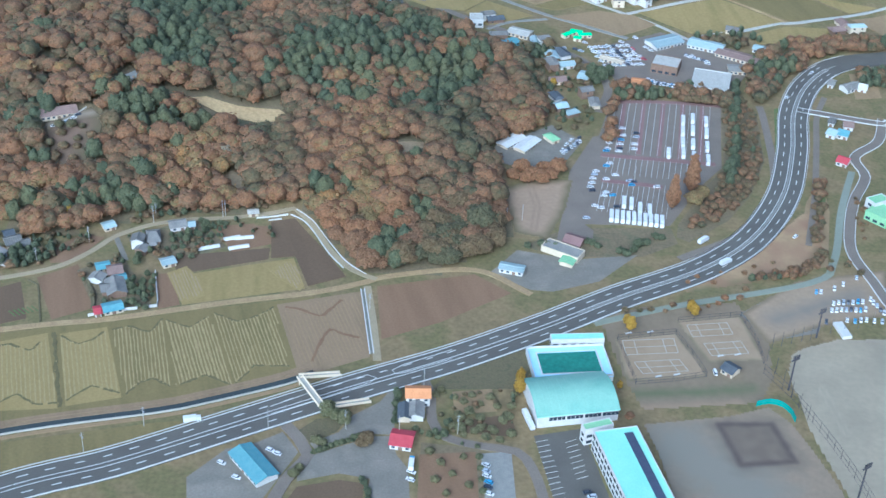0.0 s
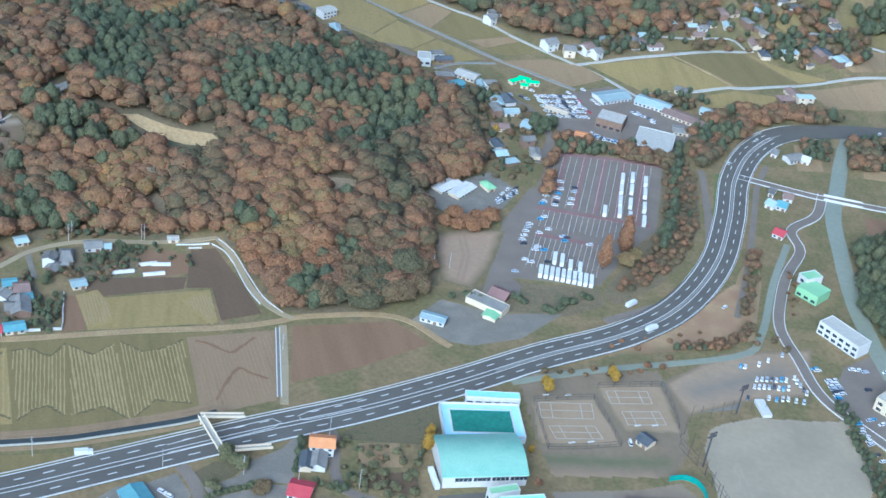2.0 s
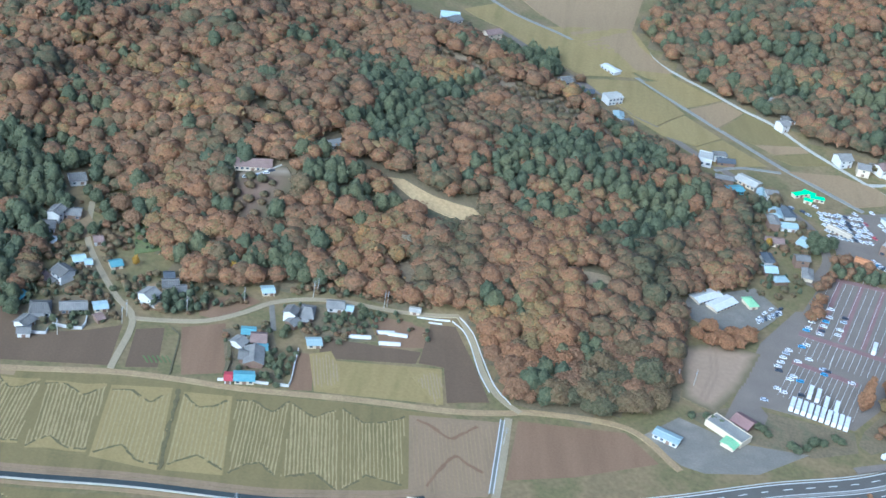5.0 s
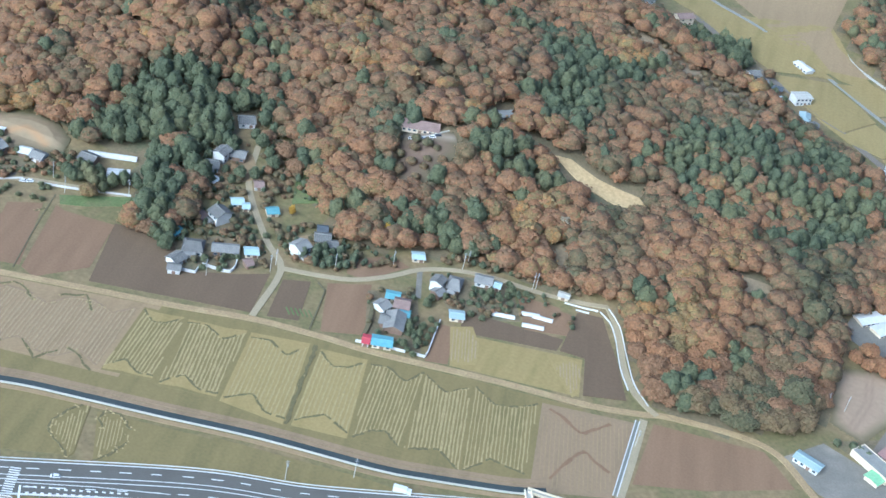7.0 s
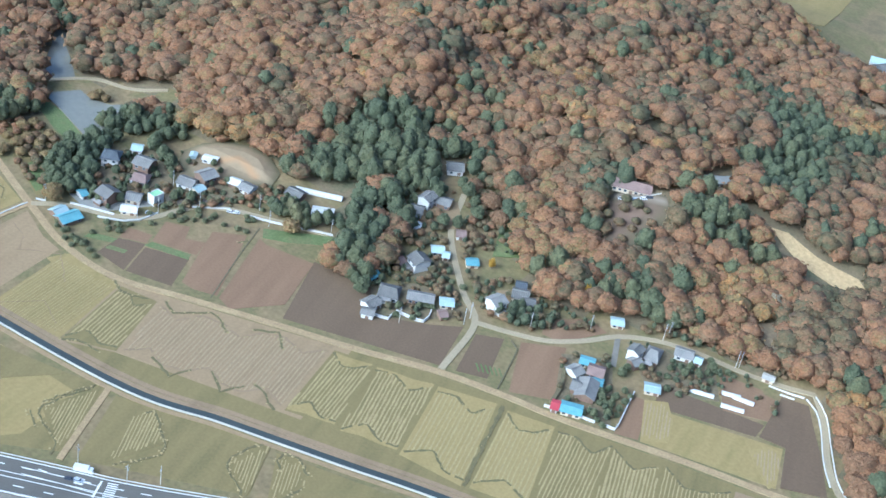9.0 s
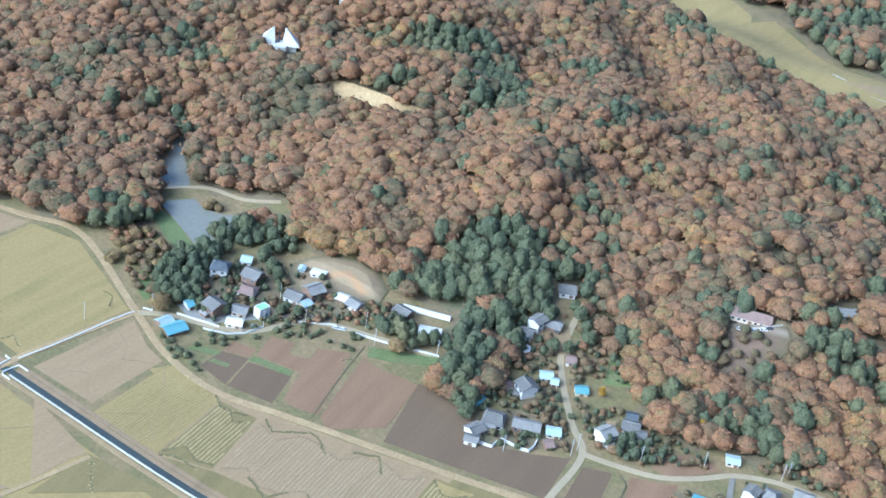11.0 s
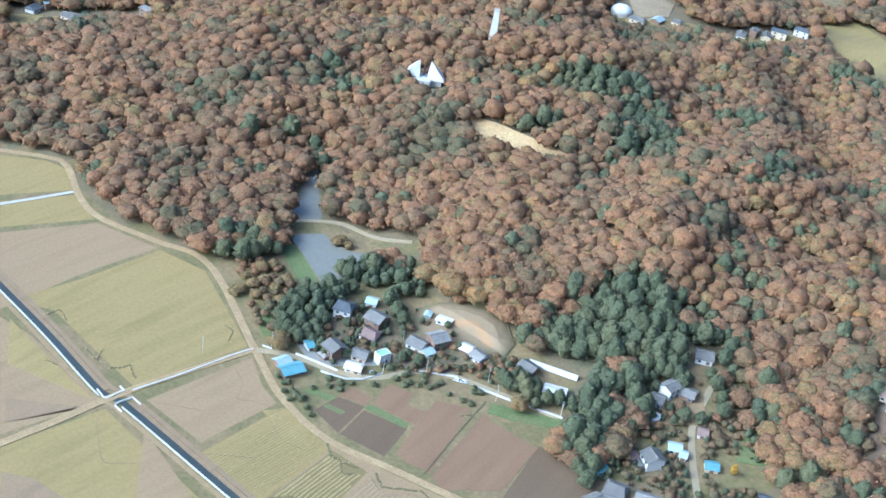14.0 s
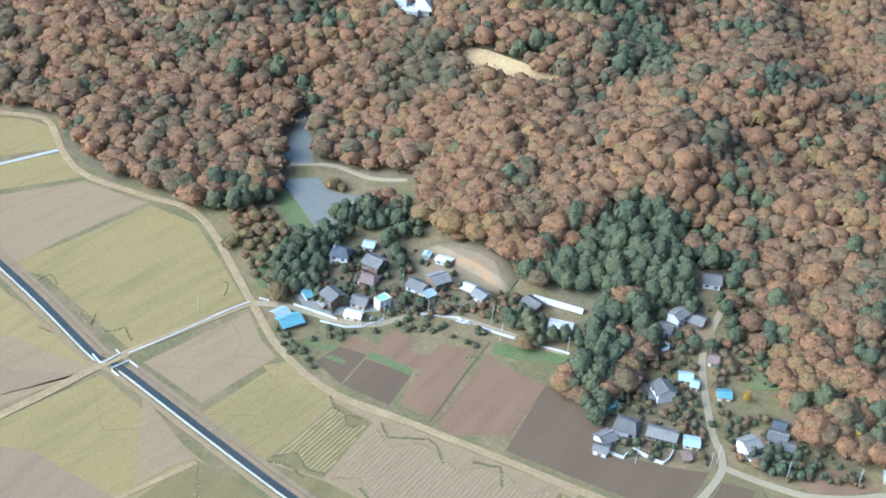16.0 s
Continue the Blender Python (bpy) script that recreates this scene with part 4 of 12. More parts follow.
field_57 = patch("field", [(-105.2, 587.6), (-72.8, 595.2), (-57.5, 540.8), (-83.9, 523.3)], STUBBLE_DK, 0.104, "olive stubble field with straw rows", "field", "structure")
rows_on(field_57, headland(field_57, [(-105.2, 587.6), (-72.8, 595.2), (-57.5, 540.8), (-83.9, 523.3)], 9, STUBBLE_DK), 108.328, 1.9, STRAW, 0.7, 0.1, 9, inset=0)
field_60 = patch("field", [(-71.6, 595.3), (-25.9, 610.5), (-19.3, 552.9), (-45.9, 538.7), (-56.2, 542.1)], TAN, 0.108, "bare brown field with wheel marks", "field", "structure")
rows_on(field_60, [(-71.6, 595.3), (-25.9, 610.5), (-19.3, 552.9), (-45.9, 538.7), (-56.2, 542.1)], 109, 2.1, SOIL_PALE, 0.55, 0.04, 77)
for track in ([(-48.8, 547.2), (-45.9, 562.0), (-41.5, 574.5), (-33.9, 571.3), (-25.6, 568.3)], [(-66.9, 592.9), (-57.9, 591.1), (-47.6, 586.3), (-42.4, 592.6), (-37.0, 601.5)]):
    track = smooth_line(track, 2.5)
    part("wheel_track", recalc(mesh_of("wheel_track", *ragged(random.Random(len(track)), track, 1.7, 0.32), SOIL)), field_60, "darker wheel track in the bare soil")
field_62 = patch("field", [(-18.3, 615.4), (36.2, 630.3), (56.2, 613.3), (17.1, 584.5), (-14, 567.9)], SOIL, 0.112, "bare dark brown ploughed field", "field", "structure")
field_63 = patch("field", [(-130.1, 618.6), (-66.5, 640.3), (-57.7, 611.2), (-122.2, 592.4)], STUBBLE_GREEN, 0.116, "yellow-green stubble field with an earth bank", "field", "structure")
corner_4 = patch("field", [(-135.2, 621.2), (-125.4, 628.7), (-116.4, 617.0), (-111.2, 601.4), (-122.5, 593.3)], STUBBLE, 0.2, "uncut corner of a stubble field with straw rows", "field", "structure")
rows_on(corner_4, [(-135.2, 621.2), (-125.4, 628.7), (-116.4, 617.0), (-111.2, 601.4), (-122.5, 593.3)], 112, 1.7, CHAFF, 0.6, 0.2, 54, 1.0)
corner_5 = patch("field", [(-79.0, 626.6), (-72.1, 637.2), (-65.8, 636.9), (-58.4, 614.0), (-60.3, 608.6), (-71.8, 618.8)], STUBBLE, 0.204, "uncut corner of a stubble field with straw rows", "field", "structure")
rows_on(corner_5, [(-79.0, 626.6), (-72.1, 637.2), (-65.8, 636.9), (-58.4, 614.0), (-60.3, 608.6), (-71.8, 618.8)], 112, 1.7, CHAFF, 0.6, 0.2, 55, 1.0)
field_65 = patch("field", [(-141.3, 619.9), (-132.2, 621.6), (-123.4, 592.4), (-134.2, 588)], SOIL, 0.12, "narrow brown ploughed plot", "field", "structure")
field_66 = patch("field", [(-83.1, 676.7), (-69.4, 679.7), (-50.6, 650.8), (-36, 623.5), (-56.3, 613.2), (-65.7, 641.8), (-79.2, 639.4)], SOIL_DARK, 0.124, "dark brown ploughed field beside a lane", "field", "structure")
field_67 = patch("field", [(-134, 638.3), (-80.9, 649.8), (-80.7, 638.3), (-129.8, 620.5)], SOIL_DARK, 0.128, "dark brown vegetable plot", "field", "structure")
field_68 = patch("field", [(-322.3, 586.4), (-289.3, 593.3), (-271.7, 573.1), (-246.9, 589.2), (-233.2, 600.9), (-224, 566.5), (-302.2, 537.2)], SOIL_DARK, 0.132, "dark brown rough field", "field", "structure")
field_69 = patch("field", [(-225.3, 600.8), (-212.5, 608.6), (-201.2, 575.8), (-216, 569)], SOIL_DARK, 0.136, "dark brown garden plot", "field", "structure")
field_70 = patch("field", [(-204.9, 613.2), (-185.4, 627.2), (-167.2, 587.5), (-188.1, 575.5)], SOIL, 0.04, "brown ploughed plot", "field", "structure")
field_71 = patch("field", [(-385.7, 422.8), (-323.4, 438.7), (-307.4, 396.8), (-333, 379.3)], STUBBLE_DK, 0.044, "olive stubble field", "field", "structure")
field_72 = patch("field", [(-317.3, 438.1), (-245.8, 464.3), (-232, 434), (-299.5, 398.2)], STUBBLE_DK, 0.048, "olive stubble field", "field", "structure")
field_73 = patch("field", [(-189.2, 479.3), (-118.5, 497.2), (-102.6, 499.3), (-135.9, 476.1), (-181.8, 451.8)], STUBBLE_DK, 0.052, "rough olive grass field beside the highway", "field", "structure")
field_74 = patch("field", [(-572.8, 410.2), (-528.5, 420.9), (-464, 422.5), (-468.5, 358.7)], SOIL_PALE, 0.056, "pale bare harvested paddy field", "field", "structure")
field_75 = patch("field", [(-459.4, 336.3), (-458.7, 422.4), (-329.5, 427.3), (-327.9, 392.2), (-393.2, 305.3)], STUBBLE_GREEN, 0.06, "pale bare harvested paddy field", "field", "structure")
field_76 = patch("field", [(-363, 447.2), (-339.5, 459.2), (-257.5, 483.6), (-201.8, 500.2), (-166.3, 504.2), (-175, 498.8), (-274, 465), (-326.3, 446.7), (-373.2, 439)], STUBBLE_DK, 0.064, "dry grass verge along the canal", "field", "structure")
field_78 = patch("field", [(-111.6, 1140.7), (-42.1, 1176.7), (-10.6, 1119.5), (26.2, 1083.6), (2, 1091.2), (-17, 1089.2)], STUBBLE_GREEN, 0.072, "wide yellow-green paddy field", "field", "structure")
field_88 = patch("field", [(-611.6, 1235.1), (-605.3, 1282.6), (-567.3, 1271.9), (-480, 1217.2), (-429.7, 1127.5), (-455.5, 1101), (-513, 1155.2)], STUBBLE_GREEN, 0.112, "far yellow-green valley fields", "field", "structure")
patch("clearing", [(-578.7, 768.6), (-557.3, 779.5), (-535.6, 788), (-514.4, 797), (-492.9, 805), (-510.4, 788.9), (-528.4, 774.4), (-541.7, 766.9), (-552.8, 755.2), (-563.7, 755.9)], SAND, 0.176, "dry sandy clearing in the wood", "clearing", "structure")
patch("yard", [(44.5, 632.1), (61.4, 656.6), (93.5, 648.6), (131.4, 655.6), (106.6, 627.7), (79.4, 616.2), (67.2, 617.2)], GRAVEL, 0.05, "grey gravel yard beside the highway", "yard", "structure")
patch("yard", [(52.6, 777.8), (91.7, 809.1), (110.7, 788.2), (98.5, 763), (72.4, 749.9), (50.6, 756.4)], GRAVEL, 0.064, "grey gravel parking area in the wood", "yard", "structure")
patch("verge", [(212, 848), (209, 847), (227, 854), (235, 834), (228, 770), (211, 727), (192, 697), (164, 671), (157, 676), (160, 690), (184, 736), (200, 760)], LITTER, 0.04, "leaf-strewn brown verge round the car park", "verge", "structure")
patch("verge", [(64, 660), (92, 682), (155, 686), (157, 669), (134, 654), (90, 651)], LITTER, 0.044, "leaf-strewn brown verge below the car park", "verge", "structure")
patch("lane", [(85, 667), (92, 705), (99, 749), (118, 795), (128, 800), (120, 760), (106, 726), (98, 694), (108, 680), (106, 666)], ASPHALT_OLD, 0.06, "worn asphalt drive beside the car park", "road", "structure")
patch("car_park", [(135.1, 847.2), (212.8, 848.6), (198.2, 759.5), (182.8, 738.7), (154.9, 688.2), (92.3, 686.7), (104.6, 726.3)], ASPHALT_OLD, 0.078, "grey asphalt car park with white bays", "car park", "structure")
patch("car_park", [(62.2, 495.8), (86, 502.2), (95.7, 448.9), (69.9, 447.7)], ASPHALT, 0.102, "dark asphalt school car park with white bays", "car park", "structure")
patch("yard", [(-46.1, 473.8), (-41.2, 478.7), (-15.2, 491.8), (-7.1, 492.5), (-3.5, 479.2), (2.0, 470.2), (3.5, 446.3), (-17.8, 445.4), (-15.3, 462.7), (-29.8, 465.8), (-48.8, 459.7), (-49.7, 469.8)], GRAVEL, 0.086, "wide grey gravel yard with puddles", "yard", "structure")
patch("yard", [(-25.5, 506.9), (-13.0, 517.2), (-7.7, 527.0), (-4.9, 527.2), (-5.3, 493.4), (-15.3, 493.8), (-41.4, 480.6), (-45.0, 485.6), (-31.6, 494.2)], GRAVEL, 0.09, "grey gravel forecourt beside the highway", "yard", "structure")
patch("yard", [(-99.2, 460.1), (-83.8, 479.8), (-71.0, 484.4), (-58.5, 493.0), (-49.8, 479.4), (-57.9, 460.0), (-65.1, 443.4), (-96.4, 442.1)], GRAVEL, 0.094, "grey gravel round a blue-roofed building", "yard", "structure")
patch("grass_slope", [(-51.1, 494.5), (-43.1, 503.1), (-26.9, 506.8), (-32.7, 494.6), (-45.0, 486.4)], WEEDS, 0.1, "dark green slope below the highway", "slope", "structure")
patch("plot", [(-48.5, 456.0), (-29.5, 461.3), (-17.7, 459.6), (-18.3, 445.4), (-53.7, 443.9)], SOIL_DARK, 0.13, "dark rough plot with a hedge", "field", "structure")
patch("plot", [(7.1, 480.1), (33.9, 483.3), (34.7, 447.6), (6.6, 446.4)], SOIL, 0.122, "brown overgrown orchard plot", "field", "structure")
school_lane, school_lane_line = road("road", [(8.0, 537.6), (12.1, 523.7), (13.1, 504.6), (19.9, 492.6), (36.1, 487.3), (53.5, 484.2), (60.2, 472.8), (63.5, 458.0), (64.9, 447.1)], 5, ASPHALT_OLD, 0.35, "grey asphalt lane past the school")
yard_lane, yard_lane_line = road("road", [(-57.7, 498.3), (-50.0, 488.1), (-45.1, 477.7), (-54.0, 460.2), (-59.3, 443.6)], 6, ASPHALT_OLD, 0.345, "grey asphalt approach beside a blue-roofed building")
patch("parking_strip", [(36, 482), (50.8, 484.2), (51.8, 446.6), (37.7, 446.2)], CONCRETE_DK, 0.094, "concrete parking strip", "car park", "structure")
patch("car_park", [(289.8, 634.1), (327, 661.2), (305.6, 557.8), (286, 574), (274.9, 601.9)], ASPHALT_OLD, 0.098, "grey asphalt parking area", "car park", "structure")
patch("yard", [(133.9, 932.2), (185.7, 963.4), (226, 934.1), (254, 920.8), (224.5, 869.2), (141.5, 880)], ASPHALT_OLD, 0.102, "grey asphalt yard of a market", "yard", "structure")
patch("garden", [(18.6, 528.6), (58.7, 534.6), (57.9, 490.4), (22.7, 494.6)], GRASS, 0.106, "overgrown dry garden plots", "garden", "structure")
patch("garden_plot", [(22.9, 526.8), (42.8, 530.2), (45.1, 512.9), (24.1, 509.6)], SOIL_PALE, 0.11, "dry sandy garden plot", "garden", "structure")
patch("garden_plot", [(26.9, 505.2), (52, 511.2), (54, 494.5), (29.5, 496.3)], SOIL_DARK, 0.114, "dark garden plot", "garden", "structure")
patch("garden_plot", [(7.8, 488.7), (36.1, 485.5), (37.3, 450.1), (6.6, 448.4)], LITTER, 0.118, "brown overgrown plot", "garden", "structure")
patch("grass_slope", [(11.5, 528.3), (23, 542.8), (61.7, 566.8), (66.9, 553.9), (57.1, 530.7)], WEEDS, 0.112, "dark rough grass slope below the highway", "slope", "structure")
field_118 = patch("field", [(-240.6, 462.3), (-200.8, 474.3), (-147.7, 488.1), (-160, 462.1), (-209.1, 437.3), (-222.2, 433.9)], STUBBLE_DK, 0.124, "tan stubble field beside the canal", "field", "structure")
corner_0 = patch("field", [(-334.9, 410.3), (-326.3, 437.4), (-311.2, 408.3), (-309, 395.7)], STUBBLE_DK, 0.208, "uncut corner of a stubble field with straw rows", "field", "structure")
rows_on(corner_0, [(-334.9, 410.3), (-326.3, 437.4), (-311.2, 408.3), (-309, 395.7)], 117.425, 1.5, STRAW, 0.6, 0.2, 50, 1.5)
corner_1 = patch("field", [(-288.8, 405.5), (-304.2, 435.5), (-299.7, 447), (-279.3, 432.9)], STUBBLE_DK, 0.212, "uncut corner of a stubble field with straw rows", "field", "structure")
rows_on(corner_1, [(-288.8, 405.5), (-304.2, 435.5), (-299.7, 447), (-279.3, 432.9)], 117.425, 1.5, STRAW, 0.6, 0.2, 51, 1.5)
corner_2 = patch("field", [(-254, 443.6), (-246.2, 465.5), (-233, 435), (-233.7, 431.3)], STUBBLE_DK, 0.216, "uncut corner of a stubble field with straw rows", "field", "structure")
rows_on(corner_2, [(-254, 443.6), (-246.2, 465.5), (-233, 435), (-233.7, 431.3)], 117.425, 1.5, STRAW, 0.6, 0.2, 52, 1.5)
corner_3 = patch("field", [(-239.6, 461.9), (-230.6, 467.1), (-217.8, 457.1), (-222.9, 435.4)], STUBBLE_DK, 0.12, "uncut corner of a stubble field with straw rows", "field", "structure")
rows_on(corner_3, [(-239.6, 461.9), (-230.6, 467.1), (-217.8, 457.1), (-222.9, 435.4)], 117.425, 1.5, STRAW, 0.6, 0.2, 53, 1.5)
patch("forecourt", [(-315.9, 358.6), (-287.6, 375.9), (-269.2, 383.9), (-260.4, 381.8), (-256.5, 368.9), (-289.1, 336.7)], GRAVEL, 0.054, "grey asphalt forecourt beside the highway junction", "yard", "structure")
patch("plot", [(316.9, 903.9), (334.9, 899.6), (331.3, 867.4), (311.9, 864)], SOIL_PALE, 0.058, "bare pale plot by the river", "field", "structure")
patch("plot", [(368.2, 897.6), (412, 901), (400.6, 863.1), (359.5, 864.4)], SOIL_PALE, 0.062, "bare pale field by the river", "field", "structure")
patch("plot", [(244.9, 721.6), (261.1, 751.1), (256.9, 710.8), (241.6, 650.3), (209.2, 639.4), (228.4, 671.3)], SOIL_PALE, 0.066, "dry brown grass inside the highway curve", "field", "structure")
patch("plot", [(346.2, 808.5), (391.2, 807.7), (381.2, 776), (340.2, 776.9)], SOIL, 0.07, "brown ploughed field across the river", "field", "structure")
patch("plot", [(249.6, 845.2), (254.3, 846.5), (235.9, 754.1), (231.2, 746.3)], GREEN, 0.074, "green verge along the highway curve", "field", "structure")
patch("plot", [(267.5, 840.1), (270.7, 840.4), (256.8, 777.8), (254.5, 777.6)], GREEN, 0.078, "green verge along the highway curve", "field", "structure")
patch("plot", [(250.8, 732.8), (259.4, 730.7), (252.6, 707), (246, 709.2)], GREEN, 0.082, "small green grass plot", "field", "structure")
patch("plot", [(180.6, 600.7), (195.1, 612.7), (239.5, 628.3), (221.4, 586.1), (195.5, 578.3)], GRAVEL, 0.086, "grey gravel yard beside the sports field", "field", "structure")
patch("yard", [(-436.3, 598), (-419, 620), (-391.3, 623.6), (-389, 592.2), (-414.9, 579.1)], LITTER, 0.09, "bare earth yard of a village house", "yard", "structure")
patch("yard", [(-474.9, 573.2), (-452.3, 607.8), (-422.2, 581.4), (-444.1, 548.5)], LITTER, 0.094, "bare earth yard of a village house", "yard", "structure")
patch("yard", [(-454.2, 533.8), (-433.9, 555.7), (-414.2, 562.6), (-429, 536.5), (-441.2, 531.2)], CONCRETE_DK, 0.098, "concrete yard of a village house", "yard", "structure")
patch("yard", [(-294.7, 587.8), (-259.2, 627.9), (-239.7, 605.6), (-272.4, 564.5)], LITTER, 0.102, "earth courtyard of a farmhouse", "yard", "structure")
patch("yard", [(-321.7, 674.4), (-300.5, 691.1), (-283.9, 673.6), (-300.7, 652.3)], SOIL_PALE, 0.106, "pale earth courtyard of a farmhouse", "yard", "structure")
patch("yard", [(-291.9, 629.8), (-276.2, 651.8), (-262.2, 636.5), (-277.3, 615.6)], LITTER, 0.11, "earth yard beside a barn", "yard", "structure")
patch("yard", [(-241.5, 636.4), (-223.3, 659), (-209.3, 640.2), (-226.1, 619.1)], SOIL_PALE, 0.114, "pale earth yard of a farmhouse", "yard", "structure")
patch("yard", [(-184.7, 621.2), (-162.9, 637.6), (-138.2, 591.7), (-167.2, 584.5)], LITTER, 0.118, "earth yard of a farmstead", "yard", "structure")
patch("yard", [(-164.5, 656.1), (-124.7, 680.2), (-106, 649.2), (-136.9, 628.2)], LITTER, 0.122, "earth yard and garden of a farmstead", "yard", "structure")
patch("yard", [(-205.4, 639.9), (-189, 658), (-176.1, 654.7), (-189.6, 628.9), (-201.1, 627.3)], SOIL, 0.126, "bare brown plot beside the lane", "yard", "structure")
patch("yard", [(-272.7, 698.5), (-259.1, 696.1), (-239.6, 678.3), (-257.5, 664.5)], GREEN, 0.13, "green garden beside the lane", "yard", "structure")
patch("yard", [(-116.4, 670.4), (-86.9, 675.7), (-75.1, 656.6), (-101.9, 644.2)], SOIL, 0.134, "brown garden plot beside tunnels", "yard", "structure")
patch("orchard", [(-532.5, 550.1), (-523.4, 574.8), (-489.3, 564.9), (-464.8, 534.8), (-463.3, 519.1)], STUBBLE_DK, 0.128, "rough orchard grass below the pond", "orchard", "structure")
patch("grass", [(-491.6, 532.3), (-490.1, 553.9), (-464.8, 534.8), (-467.3, 522)], GREEN, 0.132, "green grass corner at the orchard", "grass", "structure")
patch("plot", [(-430.7, 509.2), (-417.9, 542.8), (-390.9, 581.5), (-353.7, 598.9), (-331.4, 598.8), (-328.1, 589.3), (-357.1, 581.8), (-334.8, 522.7), (-351.4, 508.9), (-387, 496.6), (-418, 499.7)], GRASS, 0.106, "rough grass between vegetable beds", "field", "structure")
patch("plot", [(-404.4, 507.9), (-406.3, 524.9), (-392.9, 531.2), (-384.2, 507.0)], SOIL_DARK, 0.130, "dark brown vegetable plot")
patch("plot", [(-407.0, 525.5), (-409.6, 535.7), (-396.4, 539.7), (-393.3, 532.2)], SOIL, 0.134, "brown vegetable plot")
patch("plot", [(-383.0, 507.4), (-391.0, 529.2), (-368.3, 538.6), (-358.4, 515.3)], SOIL_DARK, 0.138, "dark brown vegetable plot in stripes")
patch("plot", [(-392.9, 536.0), (-400.7, 554.0), (-388.5, 560.4), (-382.6, 550.4), (-372.8, 556.0), (-368.3, 543.9)], SOIL, 0.142, "bare brown vegetable plot")
patch("plot", [(-357.2, 521.5), (-377.5, 566.1), (-362.6, 577.5), (-337.0, 526.4), (-349.1, 521.6)], SOIL, 0.146, "bare pinkish-brown ploughed field")
patch("plot", [(-335.4, 526.0), (-356.3, 580.4), (-349.8, 578.8), (-321.4, 584.9), (-308.8, 546.8), (-325.5, 523.1)], SOIL, 0.150, "bare pinkish-brown ploughed field")
patch("plot", [(-404.3, 513.5), (-404.6, 517.0), (-394.9, 520.4), (-394.5, 517.1)], GREEN, 0.270, "bed of bright green vegetables")
patch("plot", [(-392.7, 529.9), (-391.9, 535.1), (-370.6, 542.1), (-368.3, 537.8)], GREEN, 0.274, "strip of green vegetables")
patch("plot", [(-419.2, 512.3), (-419.3, 517.8), (-406.1, 523.6), (-405.3, 519.3)], GREEN, 0.278, "bed of green vegetables")
patch("plot", [(-318, 584.8), (-301.7, 589.9), (-282.8, 569.5), (-298, 554.2)], SOIL_DARK, 0.154, "dark brown field beside the wood", "field", "structure")
patch("plot", [(-361.2, 588.9), (-351, 596), (-327.7, 613.9), (-324.1, 605.9), (-343.8, 588.8), (-355.4, 582.1)], GREEN, 0.28, "green verge below the village road", "field", "structure")
patch("plot", [(-417.6, 485.8), (-411.9, 498.5), (-387, 496.6), (-382, 485.9), (-393, 480.9)], STUBBLE_GREEN, 0.174, "yellow-green harvested paddy corner", "field", "structure")
patch("field", [(-502.5, 1121.9), (-429, 1113.6), (-398.1, 1129.1), (-354.6, 1110.7), (-319.3, 1115.7), (-280.9, 1068), (-241.7, 1118.2), (-251.9, 1213.6), (-300.1, 1228.1), (-323.7, 1196), (-375.3, 1194.1), (-426.5, 1219.8), (-463.5, 1231.8)], STUBBLE_GREEN, 0.098, "far yellow-green valley fields", "field", "structure")
patch("field", [(-355.9, 1149.1), (-328, 1156.9), (-278.1, 1173.6), (-289, 1198.9), (-329.3, 1183.5)], SOIL_PALE, 0.102, "far pale valley field", "field", "structure")
patch("field", [(-182.9, 1136.6), (-162, 1166.9), (-79.8, 1114.3), (-81.8, 1097.7), (-120.4, 1098.3)], STUBBLE_GREEN, 0.101, "far yellow-green paddy field", "field", "structure")
patch("field", [(-169.5, 1217.4), (-43.6, 1279.6), (-41.3, 1167.2), (-30.6, 1143.7), (2.9, 1110.2), (-28.1, 1097.8), (-76.5, 1123.4)], SOIL_PALE, 0.105, "far pale paddy field", "field", "structure")
patch("field", [(-98.5, 1110.3), (-65, 1143.2), (-24, 1095.7), (-41.1, 1081.7)], STUBBLE_GREEN, 0.109, "far yellow-green paddy field", "field", "structure")
patch("field", [(-241.5, 1076.3), (-209.8, 1105), (-171.2, 1087.3), (-152.6, 1068.6), (-181.8, 1031.3), (-220.2, 1036.7)], LITTER, 0.113, "bare yards of a far hamlet", "field", "structure")
patch("field", [(-112.1, 1057.2), (-80.9, 1066.5), (-50.1, 1019.9), (-10.2, 986.3), (-27.7, 987.1), (-66.3, 1008.5)], LITTER, 0.117, "roadside yards along the valley road", "field", "structure")
far_track, far_track_line = road("road", [(-371.3, 1159.7), (-334.8, 1149.1), (-308.7, 1161.3), (-279.3, 1176.4), (-256.7, 1187.2)], 4, CONCRETE, 0.35, "pale concrete farm track in the far valley")
straw_line([(-328.9, 434.6), (-331.8, 425.4), (-334.7, 411.4), (-332.4, 406.1), (-322.5, 402.2), (-312.6, 398.9), (-309.4, 392.2)], 500, furrow=1.1)
straw_line([(-299.7, 439.2), (-297.5, 443.4), (-288.1, 437.6), (-278.4, 430.6), (-275.3, 425.4), (-280.8, 414.5), (-287, 406.4)], 501, furrow=1.1)
straw_line([(-246.7, 466), (-250.7, 458.2), (-253.1, 446.7), (-251.8, 441.6), (-245, 437.2), (-236.2, 434.1), (-234, 430.2)], 502, furrow=1.1)
straw_line([(-234.9, 466.5), (-231.2, 467), (-221.3, 461.2)], 503, furrow=1.1)
straw_line([(-232.3, 455), (-237, 458.9), (-238.4, 464.4), (-235.5, 467.3)], 504, furrow=1.1)
